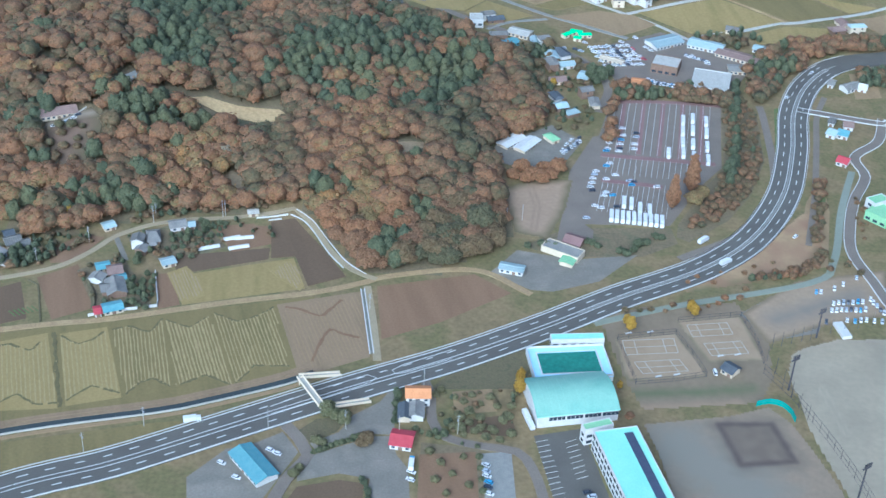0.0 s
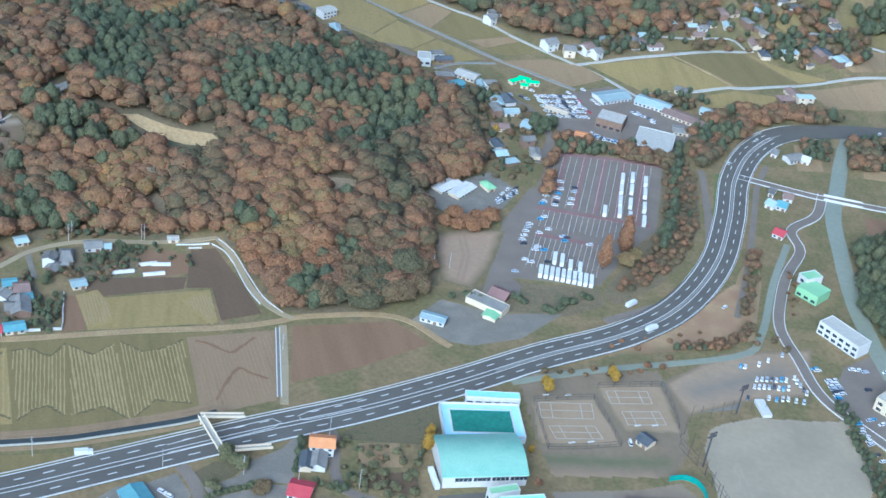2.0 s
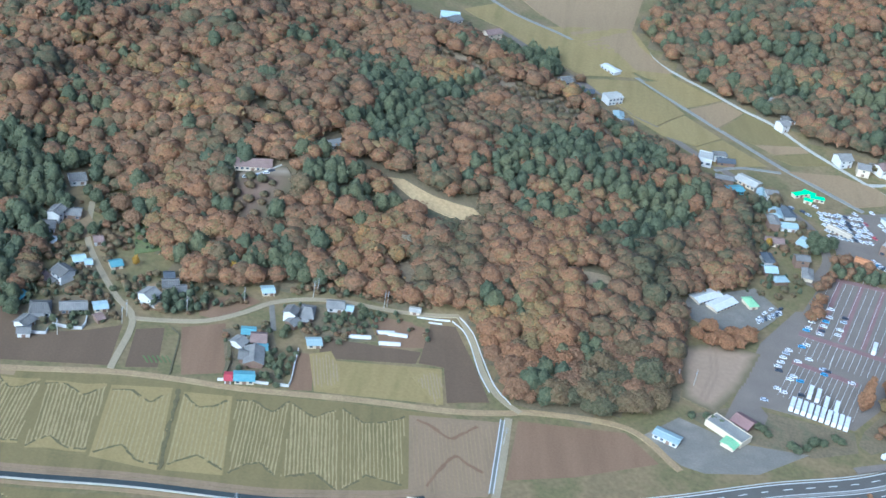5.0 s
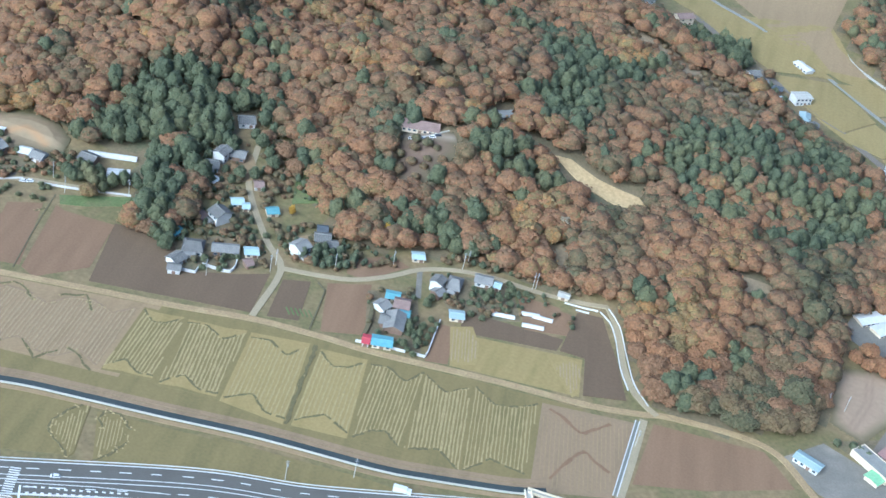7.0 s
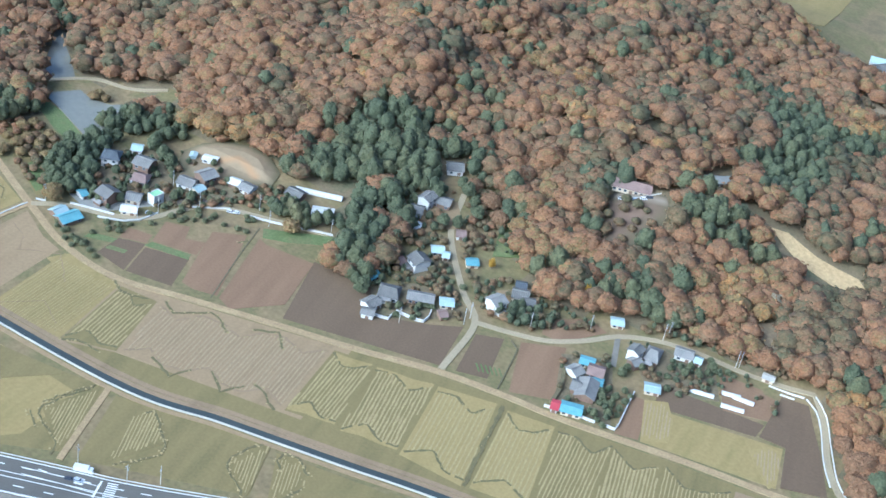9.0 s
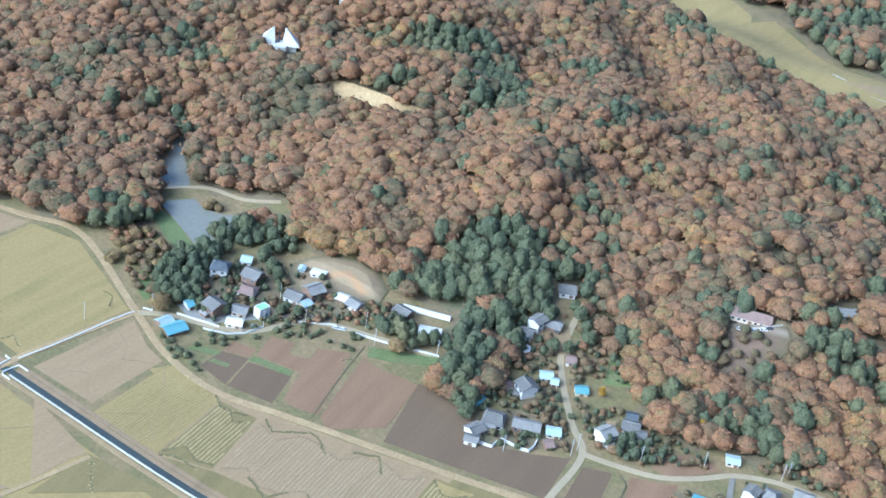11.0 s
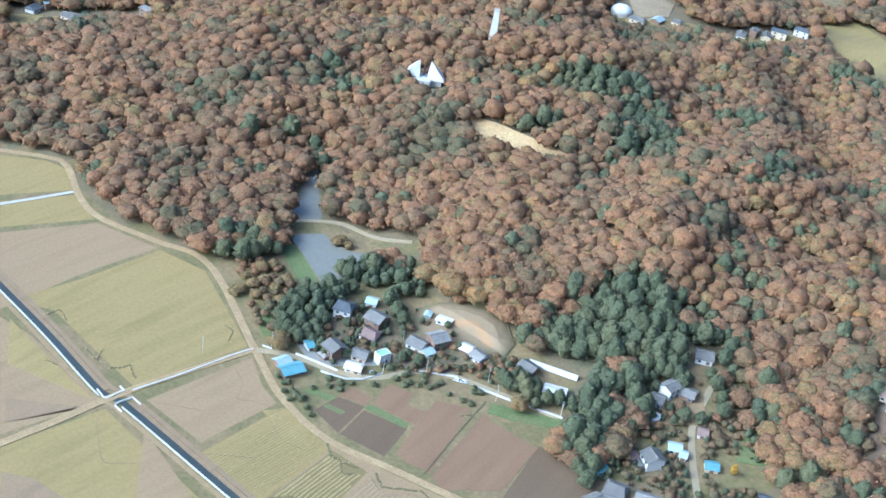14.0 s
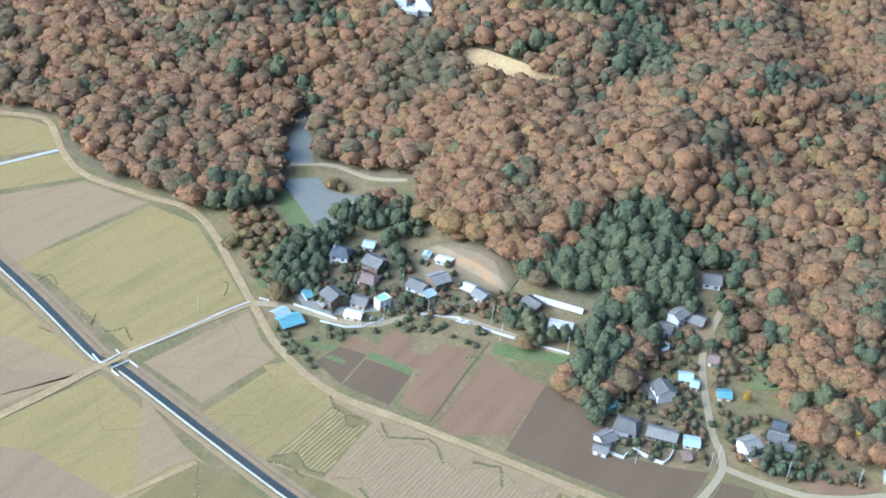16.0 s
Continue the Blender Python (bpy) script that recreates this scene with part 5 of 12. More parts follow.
straw_line([(-223.3, 435), (-220.4, 443), (-218.5, 452.9)], 505, furrow=1.1)
straw_line([(-326, 469.5), (-310.5, 465.1), (-306.2, 475.9)], 520, heap=0.35)
straw_line([(-298.8, 481.5), (-286.1, 473.9), (-280.7, 485.6)], 521, heap=0.35)
straw_line([(-278.6, 489.3), (-272.9, 488.9), (-260.1, 482.4)], 522, heap=0.35)
straw_line([(-361.5, 568.4), (-358.6, 574.2)], 540, heap=0.5)
straw_line([(-380.4, 498.2), (-371, 493), (-358.7, 499.3)], 541, heap=0.5)
straw_line([(-363.8, 448), (-357.6, 452.9), (-346.2, 453.7)], 542, heap=0.5)
straw_line([(-351.5, 504), (-342.4, 499.9), (-330.1, 514), (-325.7, 514.6), (-313.4, 508.4)], 543, heap=0.5)
straw_line([(-306.3, 519.6), (-295.8, 527.6), (-286.3, 518.8)], 544, heap=0.5)
straw_line([(-452, 444.3), (-433.5, 460.8), (-426.4, 454.4), (-414.3, 445.6), (-413, 442.6)], 560, label='faint wheel ruts in a harvested paddy field', furrow=0.4, heap=0.0, faint=True)
straw_line([(-452.4, 494.4), (-438.6, 489.4), (-433, 480), (-415.8, 492.9)], 561, label='faint wheel ruts in a harvested paddy field', furrow=0.4, heap=0.0, faint=True)
straw_line([(-455, 415.7), (-432.2, 404), (-424.1, 402.7), (-413.7, 420.1), (-407.8, 423.7)], 562, label='faint wheel ruts in a harvested paddy field', furrow=0.4, heap=0.0, faint=True)
straw_line([(-414.4, 492.2), (-396.2, 478.7)], 563, label='faint wheel ruts in a harvested paddy field', furrow=0.4, heap=0.0, faint=True)
straw_line([(-405.5, 444.9), (-391.4, 461.8), (-374.4, 453.6)], 564, label='faint wheel ruts in a harvested paddy field', furrow=0.4, heap=0.0, faint=True)
straw_line([(-484.7, 420.9), (-491.5, 418.8), (-493.2, 407.8)], 565, label='faint wheel ruts in a harvested paddy field', furrow=0.4, heap=0.0, faint=True)
straw_line([(-511.2, 417.6), (-499.7, 420.3), (-492.6, 425.5), (-485.4, 419.8)], 566, label='faint wheel ruts in a harvested paddy field', furrow=0.4, heap=0.0, faint=True)
straw_line([(-541.6, 434.2), (-542.3, 444.1), (-530.5, 442.3)], 580, furrow=0.5, heap=0.8)
straw_line([(-501, 445.9), (-493.5, 438.3), (-505.4, 439)], 581, furrow=0.5, heap=0.8)
straw_line([(-485.5, 439.8), (-482.8, 446.1), (-481.9, 450.3), (-472.1, 446.8)], 582, furrow=0.5, heap=0.8)
straw_line([(-487, 510.9), (-480.4, 511.6), (-473.7, 503.4)], 583, furrow=0.5, heap=0.8)
straw_line([(-507.4, 417), (-500, 419.9)], 584, furrow=0.5, heap=0.8)
straw_line([(-380.8, 422.3), (-373.5, 416.7), (-361.9, 409.4)], 620, furrow=0.8, heap=0.8)
straw_line([(-365.5, 380.9), (-362.3, 393.5), (-359.4, 402.1)], 621, furrow=0.8, heap=0.8)
straw_line([(-336.7, 411.9), (-333.9, 424.1), (-329.1, 436.6)], 622, furrow=0.8, heap=0.8)
straw_line([(-335.8, 404.9), (-326.8, 398.9)], 623, furrow=0.8, heap=0.8)
straw_line([(-184.2, 564.1), (-176.2, 536.5), (-167.5, 505.9)], 601, furrow=2.0, heap=0.15)
patch("field", [(325, 1099.9), (358.3, 1117.9), (369.2, 1090.7), (345.3, 1075.4)], STUBBLE_GREEN, 0.133, "far green paddy field", "field", "structure")
patch("field", [(397.7, 1129.2), (510.9, 1169.3), (479.2, 1069.9), (415.5, 1080), (380.7, 1061.2)], STUBBLE_DK, 0.137, "far rough grass", "field", "structure")
patch("clearing", [(-147.7, 796.9), (-138.5, 802.3), (-117.4, 800.8), (-91, 804.4), (-80.5, 796.1), (-100, 787.4), (-124.1, 788.8), (-138.3, 793)], SAND, 0.12, "dry sandy clearing in the wood", "clearing", "structure")
patch("yard", [(-201, 813), (-188.4, 828.2), (-183.2, 817.6), (-193.7, 800.5)], CONCRETE_DK, 0.154, "pale concrete yard in the wood", "yard", "structure")

patch("field", [(-379.8, 387.3), (-384.6, 423.6), (-343.2, 433.1)], STUBBLE_DK, 0.21, "olive stubble corner beside a dirt track", "field", "structure")
patch("field", [(-547.4, 418.6), (-525.5, 418.9), (-467.0, 421.3), (-514.2, 400.3)], STUBBLE, 0.2, "golden strip of harvested paddy along the canal", "field", "structure")
patch("field", [(-473.8, 378.2), (-489.8, 386.9), (-463.6, 416.2), (-464.5, 419.8)], TAN, 0.204, "brown strip of harvested paddy", "field", "structure")
patch("field", [(-443.9, 361.7), (-431.8, 371.3), (-387.3, 383.2), (-413.5, 345.0)], TAN, 0.212, "brownish harvested paddy beside a farm road", "field", "structure")
patch("field", [(-433.2, 428.3), (-424.4, 428.3), (-384.9, 423.2), (-386.8, 415.7), (-386.6, 393.7)], SOIL_PALE, 0.216, "pale tan harvested paddy beside the canal", "field", "structure")
west_track, west_track_line = road("road", [(-386.6, 375.8), (-384.7, 392.3), (-382.6, 422.7)], 2.6, DIRT, 0.33, "pale dirt track between paddies")
north_track, north_track_line = road("road", [(-658.5, 438.1), (-651.7, 475.8), (-646.3, 510.6)], 2.6, CONCRETE, 0.33, "pale concrete track between paddies")
patch("clearing", [(-689.9, 1064.3), (-685.8, 1086.6), (-656.3, 1089.4), (-641.9, 1064.6), (-653.5, 1033.8)], SLOPE, 0.15, "pale cut slope above a far clearing", "clearing", "structure")
patch("clearing", [(-672.4, 1019.2), (-652.4, 1032.6), (-628.8, 1080.1), (-605.6, 1099.2), (-572.2, 1178.1), (-566.1, 1169.7), (-588.5, 1083.6), (-620.0, 1061.0), (-661.0, 1014.0)], STUBBLE_GREEN, 0.15, "far grassy clearing with houses", "clearing", "structure")
patch("field", [(-896.5, 597.8), (-867.7, 642.1), (-855.8, 635.3), (-871.1, 584.7)], STUBBLE, 0.15, "far field beyond the wood", "field", "structure")
patch("scrub", [(-188, 1022), (-150, 1013), (-114, 1004), (-73, 1006), (-29, 975), (-5, 933), (-51, 941), (-96, 953), (-137, 970), (-169, 978)], SLOPE, 0.1, "dull brown scrubby slope between wood and road", "scrub", "structure")
patch("clearing", [(-22, 743), (-20, 750), (6, 758), (9, 747), (-8, 733)], SLOPE, 0.1, "small grassy clearing in the wood", "clearing", "structure")
patch("clearing", [(-121, 721), (-112, 729), (-103, 717), (-98, 701), (-109, 696)], SLOPE, 0.1, "small bare clearing above the lane", "clearing", "structure")
# the wide valley east of the wood
patch("field", [(-145, 1105), (-116, 1138), (-21, 1086), (-65, 1060)], STUBBLE_GREEN, 0.050, "wide yellow-green paddy field")
patch("field", [(-64, 1054), (-22, 1077), (4, 1056), (21, 1037), (3, 1000), (-20, 1011), (-39, 1028)], STUBBLE_GREEN, 0.054, "wide yellow-green paddy field in the valley")
patch("field", [(-20, 1009), (4, 998), (21, 1034), (52, 1009), (35, 983), (9, 987)], STUBBLE, 0.058, "paler strip of a harvested paddy field")
patch("field", [(35, 981), (53, 1007), (88, 983), (70, 970), (51, 958)], STUBBLE_GREEN, 0.062, "yellow-green paddy field beside a white building")
patch("field", [(-18, 1080), (10, 1101), (45, 1078), (20, 1050)], STUBBLE_GREEN, 0.066, "yellow-green paddy field along a ditch")
patch("field", [(23, 1049), (47, 1076), (64, 1062), (47, 1027)], SOIL_PALE, 0.070, "pale bare paddy field along a ditch")
patch("field", [(49, 1026), (66, 1062), (89, 1046), (110, 1028), (75, 1014)], STUBBLE_DK, 0.074, "olive paddy field below a hill")
patch("field", [(77, 1014), (110, 1026), (118, 1020), (92, 1005)], SOIL_PALE, 0.078, "pale brown strip of bare paddy")
patch("field", [(90, 1001), (119, 1019), (135, 1009), (106, 995)], STUBBLE_DK, 0.082, "olive paddy corner below a hill")
patch("field", [(103, 983), (141, 997), (168, 991), (184, 976), (154, 955), (136, 968)], SOIL_PALE, 0.086, "brown harvested paddy beside the market")
patch("field", [(172, 996), (238, 1014), (283, 982), (249, 968), (213, 958)], STUBBLE_GREEN, 0.090, "green rectangular paddy field")
patch("field", [(243, 1016), (302, 1045), (339, 1003), (289, 984)], STUBBLE_DK, 0.094, "brownish paddy field between pale farm roads")
patch("field", [(306, 1046), (330, 1029), (366, 1013), (342, 1005)], STUBBLE_GREEN, 0.098, "yellow-green paddy wedge")
patch("field", [(237, 1046), (290, 1061), (301, 1053), (237, 1026)], STUBBLE_DK, 0.102, "olive paddy field below a hamlet")
patch("field", [(258, 962), (285, 975), (322, 974), (304, 955), (256, 946)], STUBBLE_GREEN, 0.106, "rough green field beside a tree belt")
patch("field", [(340, 993), (413, 1015), (458, 1023), (441, 979), (359, 967)], SOIL_PALE, 0.110, "pale brown paddy field beyond the highway")
patch("field", [(362, 1074), (427, 1070), (417, 1031), (388, 1024), (370, 1052)], SOIL_PALE, 0.114, "brown paddy field at the far valley side")
valley_track, valley_track_line = road("road", [(-197, 1195), (-153, 1164), (-67, 1112), (-22, 1083), (23, 1045), (65, 1012), (99, 986), (114, 977), (136, 964), (159, 951)], 4, CONCRETE_DK, 0.32, "straight farm track along a ditch")
valley_edge, valley_edge_line = road("road", [(-38, 1165), (-16, 1129), (7, 1111), (30, 1095), (63, 1068), (89, 1051), (110, 1030), (137, 1010), (161, 994), (184, 976), (208, 948)], 3.2, CONCRETE, 0.325, "pale farm road along the foot of a hill")
east_track, east_track_line = road("road", [(161, 993), (199, 1008), (240, 1020), (280, 1041), (312, 1051)], 3.6, CONCRETE, 0.33, "pale concrete farm road between paddies")
east_track_b, east_track_b_line = road("road", [(211, 956), (240, 968), (249, 966), (281, 980), (295, 982), (368, 1011), (415, 1021)], 3.6, CONCRETE, 0.335, "pale concrete farm road between paddies")
east_track_c, east_track_c_line = road("road", [(240, 1019), (286, 982)], 2.6, DIRT, 0.315, "narrow dirt track between paddies")
hamlet_lane, hamlet_lane_line = road("road", [(228, 1051), (258, 1054), (293, 1065), (306, 1052)], 3, CONCRETE, 0.34, "pale lane below a hillside hamlet")
far_lane, far_lane_line = road("road", [(343, 1073), (361, 1082), (393, 1090), (427, 1072)], 4, CONCRETE, 0.345, "pale road at the far valley side")
cross_lane, cross_lane_line = road("road", [(99, 978), (70, 968), (52, 953)], 3.2, CONCRETE_DK, 0.35, "short lane from the valley road to a ditch")

# ---- woods outlines ----
WOOD = [(-776.7, 466.5), (-697.8, 519.3), (-678.9, 527), (-644.7, 518.8), (-608.7, 518.8), (-566.5, 531.5), (-540.6, 543.1), (-531, 558), (-528, 578), (-538, 590), (-557, 601.7), (-585, 627), (-603.5, 654), (-600, 664.5), (-549, 628), (-517.6, 641.8), (-490.1, 653.5), (-470.1, 640.1), (-437.8, 624), (-420.3, 641.9), (-382.5, 635.9), (-353.6, 645.9), (-321.5, 606.8), (-314.6, 583.8), (-287.6, 583.8), (-289.4, 610.9), (-308.9, 652.7), (-328.8, 667.5), (-320.7, 689.9), (-307.2, 731.3), (-268.4, 694.6), (-253.2, 675.9), (-211.7, 648.5), (-190.3, 664.2), (-148.2, 684.5), (-111.4, 686.4), (-79, 693.8), (-61.3, 689.4)]
WOOD += [(-41.6, 652.4), (-24.4, 631.6), (10.7, 631.6), (46.5, 654.5), (57.5, 683), (52.1, 727.1), (46.2, 773.7), (85.2, 806.7), (87.3, 830), (76.7, 898.3), (41.3, 933.6), (13.8, 959), (-37.4, 990.1), (-81.4, 1017.1), (-144.1, 1058.3), (-423.2, 1117.7), (-445.8, 1094.5), (-492.8, 1118.1), (-604.1, 1214.6), (-560, 1330), (-720, 1120), (-900, 860), (-1100, 690)]
CLEAR = []
CLEAR.append([(-574.6, 766.2), (-557.7, 777), (-531.1, 786.5), (-497, 802.5), (-493.1, 798.7), (-509.7, 784.5), (-527, 768), (-542.5, 758.6), (-553.6, 749.2), (-562, 752)])
CLEAR.append([(-147.2, 797.2), (-131.4, 800.9), (-103, 799.8), (-83.9, 788.5), (-87.6, 771.8), (-112.3, 770.1), (-138.1, 778)])
CLEAR.append([(-235.7, 736.4), (-235.3, 757), (-203.9, 770.3), (-195.2, 757.9), (-195.7, 738.8), (-200.2, 717.8), (-214.5, 710.7)])
CLEAR.append([(-151.4, 798.9), (-138.6, 807.1), (-117.4, 805.5), (-90.8, 808.4), (-76.4, 795.1), (-76.2, 783), (-97.6, 775.7), (-123.5, 780), (-138.7, 785.2)])
CLEAR.append([(-205.2, 815.4), (-189.2, 836.1), (-176.8, 808.1), (-190.7, 789.4)])
CLEAR.append([(-628.3, 759), (-648.6, 777.1), (-633.3, 792.9), (-605, 779.8), (-600.8, 760.3)])
CLEAR.append([(-382.2, 631.6), (-355.5, 654.6), (-342.9, 647.5), (-334.7, 623), (-363.1, 614.7)])
CLEAR.append([(-332.7, 711.1), (-318.2, 728.4), (-301.9, 709.6), (-316.1, 692.3)])
CLEAR.append([(-460.4, 542.7), (-471, 578.2), (-452.1, 611.5), (-436.1, 614), (-426.3, 630.4), (-390.7, 639.7), (-373.1, 618.1), (-399.6, 581.3), (-443.8, 522.7)])
CLEAR.append([(-676.3, 1016.4), (-690.1, 1053.3), (-706.2, 1113.4), (-659.4, 1097.3), (-633.0, 1085.1), (-610.1, 1113.0), (-576.4, 1188.9), (-560.4, 1166.2), (-559.7, 1040.0), (-605.2, 1041.4), (-653.7, 1006.2)])
CLEAR.append([(-914.7, 602.8), (-875.7, 646.7), (-837.7, 689.3), (-818.5, 677.1), (-849.9, 631.9), (-866.1, 577.7)])
CLEAR.append([(-186, 1020), (-150, 1010), (-114, 1000), (-73, 1002), (-31, 971), (-7, 933), (-51, 944), (-96, 957), (-137, 973), (-167, 981)])
CLEAR.append([(-24, 742), (-20, 751), (6, 759), (11, 745), (-8, 730)])
CLEAR.append([(-122, 722), (-112, 730), (-102, 718), (-96, 700), (-110, 694)])
VALLEY_WOOD = [(-441.2, 1236.2), (-387.3, 1209.5), (-335.8, 1213.5), (-307.2, 1263.7), (-245.5, 1265.9), (-130, 1330), (-180, 1480), (-480, 1560), (-640, 1430)]
FAR_WOOD = [(-37.4, 1179.9), (-1.3, 1124.5), (50, 1076.9), (96.8, 1056.9), (124.8, 1029.1), (165.6, 1031.7), (230.6, 1062.9), (284.3, 1125.7), (369.4, 1161.1), (700, 1500), (600, 1700), (60, 1700)]
BELTS = []
BELTS.append(([(-604.3, 1286), (-490, 1234.2), (-480, 1382.1), (-638.3, 1534.9), (-663.9, 1395.9)], 13, 1.0, 0.1))
BELTS.append(([(-488.5, 575.9), (-498.4, 608.4), (-487.8, 633.6), (-467.8, 637.7), (-442, 619.1), (-460, 609.7), (-483, 595.8)], 7, 0.75, 0.3))
BELTS.append(([(207.9, 1069.4), (237.7, 1106.6), (307.1, 1131.9), (399.4, 1185), (390.9, 1105.1), (328, 1073.9), (282.1, 1083.2), (233.9, 1054.5)], 13, 0.8, 0.15))
BELTS.append(([(302.9, 1047.6), (355.5, 1047.7), (401.3, 1023.1), (419.4, 1105.5), (360.6, 1083.3)], 12, 0.7, 0.15))
BELTS.append(([(410.2, 1139.4), (439, 1142.1), (441.1, 1098.8), (409.1, 1091)], 10, 0.9, 0.6))
BELTS.append(([(326.6, 1050), (352.8, 1067), (361.2, 1038.1), (350, 1026.6), (328.4, 1033.8)], 9, 0.65, 0.3))
BELTS.append(([(231.2, 1045.5), (333.8, 1095.2), (335.1, 1059.6), (311.4, 1042.8), (252.8, 1033.6)], 14, 0.55, 0.2))
BELTS.append(([(376.1, 1130.5), (513.7, 1183.9), (522.9, 1223.1), (383.5, 1177.2)], 15, 1.1, 0.4))
BELTS.append(([(213.9, 845.7), (233, 861), (229.9, 794.8), (218.7, 738.8), (184.2, 691.8), (164, 682.7), (182.7, 720.2), (199.4, 757.5)], 6.0, 0.36, -0.12))
BELTS.append(([(136.8, 865.8), (144.9, 874.9), (172.2, 864.3), (200.1, 867.8), (226.1, 850.9), (217.2, 839.5), (179.5, 851.6), (140.5, 847.7)], 6, 0.6, 0.1))
BELTS.append(([(124.9, 783.3), (131.9, 844.2), (138.9, 847.2), (130.7, 785)], 6, 0.6, -0.2))
BELTS.append(([(231.8, 863.4), (245.3, 921.7), (289.6, 952.1), (356.5, 956.5), (365.7, 940.2), (302.8, 930.2), (264.8, 887.9), (239.2, 847.6)], 7, 0.75, 0.05))
BELTS.append(([(-314.5, 649.2), (-298.4, 676.6), (-282, 656.7), (-295.2, 634.1)], 7, 0.42, 0.2))
BELTS.append(([(-279.3, 612.7), (-259.5, 627.6), (-244.8, 614.7), (-263.6, 612.1)], 4.5, 0.28, 0.2))
BELTS.append(([(-251, 637.2), (-240.4, 655.1), (-236, 631.6), (-231.9, 614.7)], 5, 0.3, 0.1))
BELTS.append(([(-227.5, 629.9), (-211, 644.1), (-204.1, 630.1), (-218.6, 621.9)], 5, 0.3, 0.2))
BELTS.append(([(-138.8, 659.1), (-119, 666.5), (-112, 648.9), (-128.1, 638.5)], 4.5, 0.24, 0.3))
BELTS.append(([(-465.8, 569.8), (-461.9, 586.8), (-432.4, 564.1), (-449.9, 564.8)], 5, 0.3, 0.3))
BELTS.append(([(-419.5, 575), (-396.7, 603.4), (-379.3, 599.3), (-398, 571.9)], 6, 0.24, 0.1))
BELTS.append(([(-405.7, 603.4), (-376.7, 626.2), (-371, 612.2), (-383, 602.8)], 5.5, 0.33, 0.1))
BELTS.append(([(-304.4, 700.9), (-297, 721.3), (-256.2, 681.8), (-269, 662.1)], 6.5, 0.4, 0.05))
BELTS.append(([(-171, 673.9), (-120.9, 698.4), (-87.6, 698), (-81.5, 691.7), (-117, 683.2), (-164.1, 667.8)], 5, 0.35, 0.1))
BELTS.append(([(-537.5, 549.8), (-522.1, 573.8), (-488.7, 564.4), (-464.2, 534.3), (-466.7, 521.5)], 7, 0.36, -0.5))
BELTS.append(([(219.9, 645.8), (264, 665.4), (270.4, 724.3), (286.7, 732.7), (273.3, 675.9), (258.3, 640.3)], 9, 0.28, -0.2))
BELTS.append(([(329.6, 771.4), (365.5, 792), (351.1, 661.7), (322.7, 658), (313.1, 690.9)], 7, 0.8, 0.9))
BELTS.append(([(358, 909.4), (421.4, 933.8), (406.5, 884.6), (351.5, 867.6)], 7, 0.7, 0.1))
BELTS.append(([(323.3, 906.6), (345.9, 912), (338.5, 881.7), (321.3, 879.2)], 6, 0.6, 0.5))
BELTS.append(([(-142, 1069.8), (-92, 1080.1), (-75.1, 1048.5), (-122.9, 1044)], 7, 0.8, 0.6))
BELTS.append(([(152.7, 629.8), (201.5, 654.3), (229.5, 645.7), (224.1, 634.3), (163.6, 615.5)], 13, 0.22, -0.1))
BELTS.append(([(193, 632), (212, 635), (230, 642), (244, 660), (244, 670), (228, 649), (210, 642), (193, 638)], 3.6, 0.3, 0.12))
BELTS.append(([(275.5, 599.7), (283.3, 600.1), (290.7, 520.5), (280.4, 515.2)], 4.5, 0.36, 0.6))
BELTS.append(([(-476.3, 545.2), (-483.2, 579.7), (-472.4, 587.2), (-466.9, 564.8), (-448.2, 544.3), (-450.9, 531.5)], 6.5, 0.7, 0.7))
BELTS.append(([(-369.3, 601.9), (-365.8, 613.1), (-349.2, 615.4), (-332.1, 627.5), (-327.9, 618.5), (-344.2, 605.9), (-354.7, 599.8)], 6.5, 0.7, 1.2))
BELTS.append(([(-336.1, 671.1), (-332.7, 704.9), (-315.2, 693.4), (-318.2, 675.2), (-318.2, 653.5)], 6.5, 0.75, 0.5))
BELTS.append(([(-234.6, 623.8), (-211.5, 644.4), (-196.4, 643.3), (-202.7, 630.5), (-217.9, 620.5)], 6, 0.5, 0.3))
BELTS.append(([(254.9, 746.6), (262.6, 748), (242.8, 670), (237.7, 669.6)], 5, 0.4, -0.1))
BELTS.append(([(112.7, 600.4), (181, 617.8), (198.2, 624.2), (192.9, 613.3), (159, 598.3), (115, 593)], 8.5, 0.26, -0.15))
BELTS.append(([(232, 889), (222, 838), (212, 777), (199, 733), (195, 736), (209, 782), (218, 836), (227, 887)], 5.5, 0.62, 0.9))
BELTS.append(([(209, 955), (255, 967), (260, 948), (241, 934), (216, 943)], 8, 0.5, 0.3))
BELTS.append(([(80, 928), (99, 930), (97, 899), (85, 841), (72, 837), (73, 870)], 9, 0.6, 0.3))
BELTS.append(([(-70, 1057), (-58, 1033), (-31, 992), (-16, 976), (-25, 971), (-54, 998)], 7, 0.5, 0.5))
BELTS.append(([(323, 1064), (354, 1072), (355, 1044), (335, 1031), (327, 1042)], 9, 0.8, 0.5))
BELTS.append(([(204, 1073), (236, 1070), (227, 1022), (164, 1005), (164, 1028)], 9, 0.6, 0.35))
BELTS.append(([(235, 1108), (300, 1101), (298, 1074), (235, 1057)], 12, 0.6, 0.3))
BELTS.append(([(-180, 1015), (-114, 999), (-73, 1000), (-31, 970), (-10, 936), (-96, 958), (-160, 982)], 9, 0.4, 0.0))
BELTS.append(([(-141, 1012), (-130, 1050), (-89, 1062), (-80, 1046), (-95, 1030), (-123, 1010)], 7, 0.85, 1.0))
BELTS.append(([(-345, 714), (-323, 748), (-313, 738), (-337, 704)], 7, 0.75, 0.15))
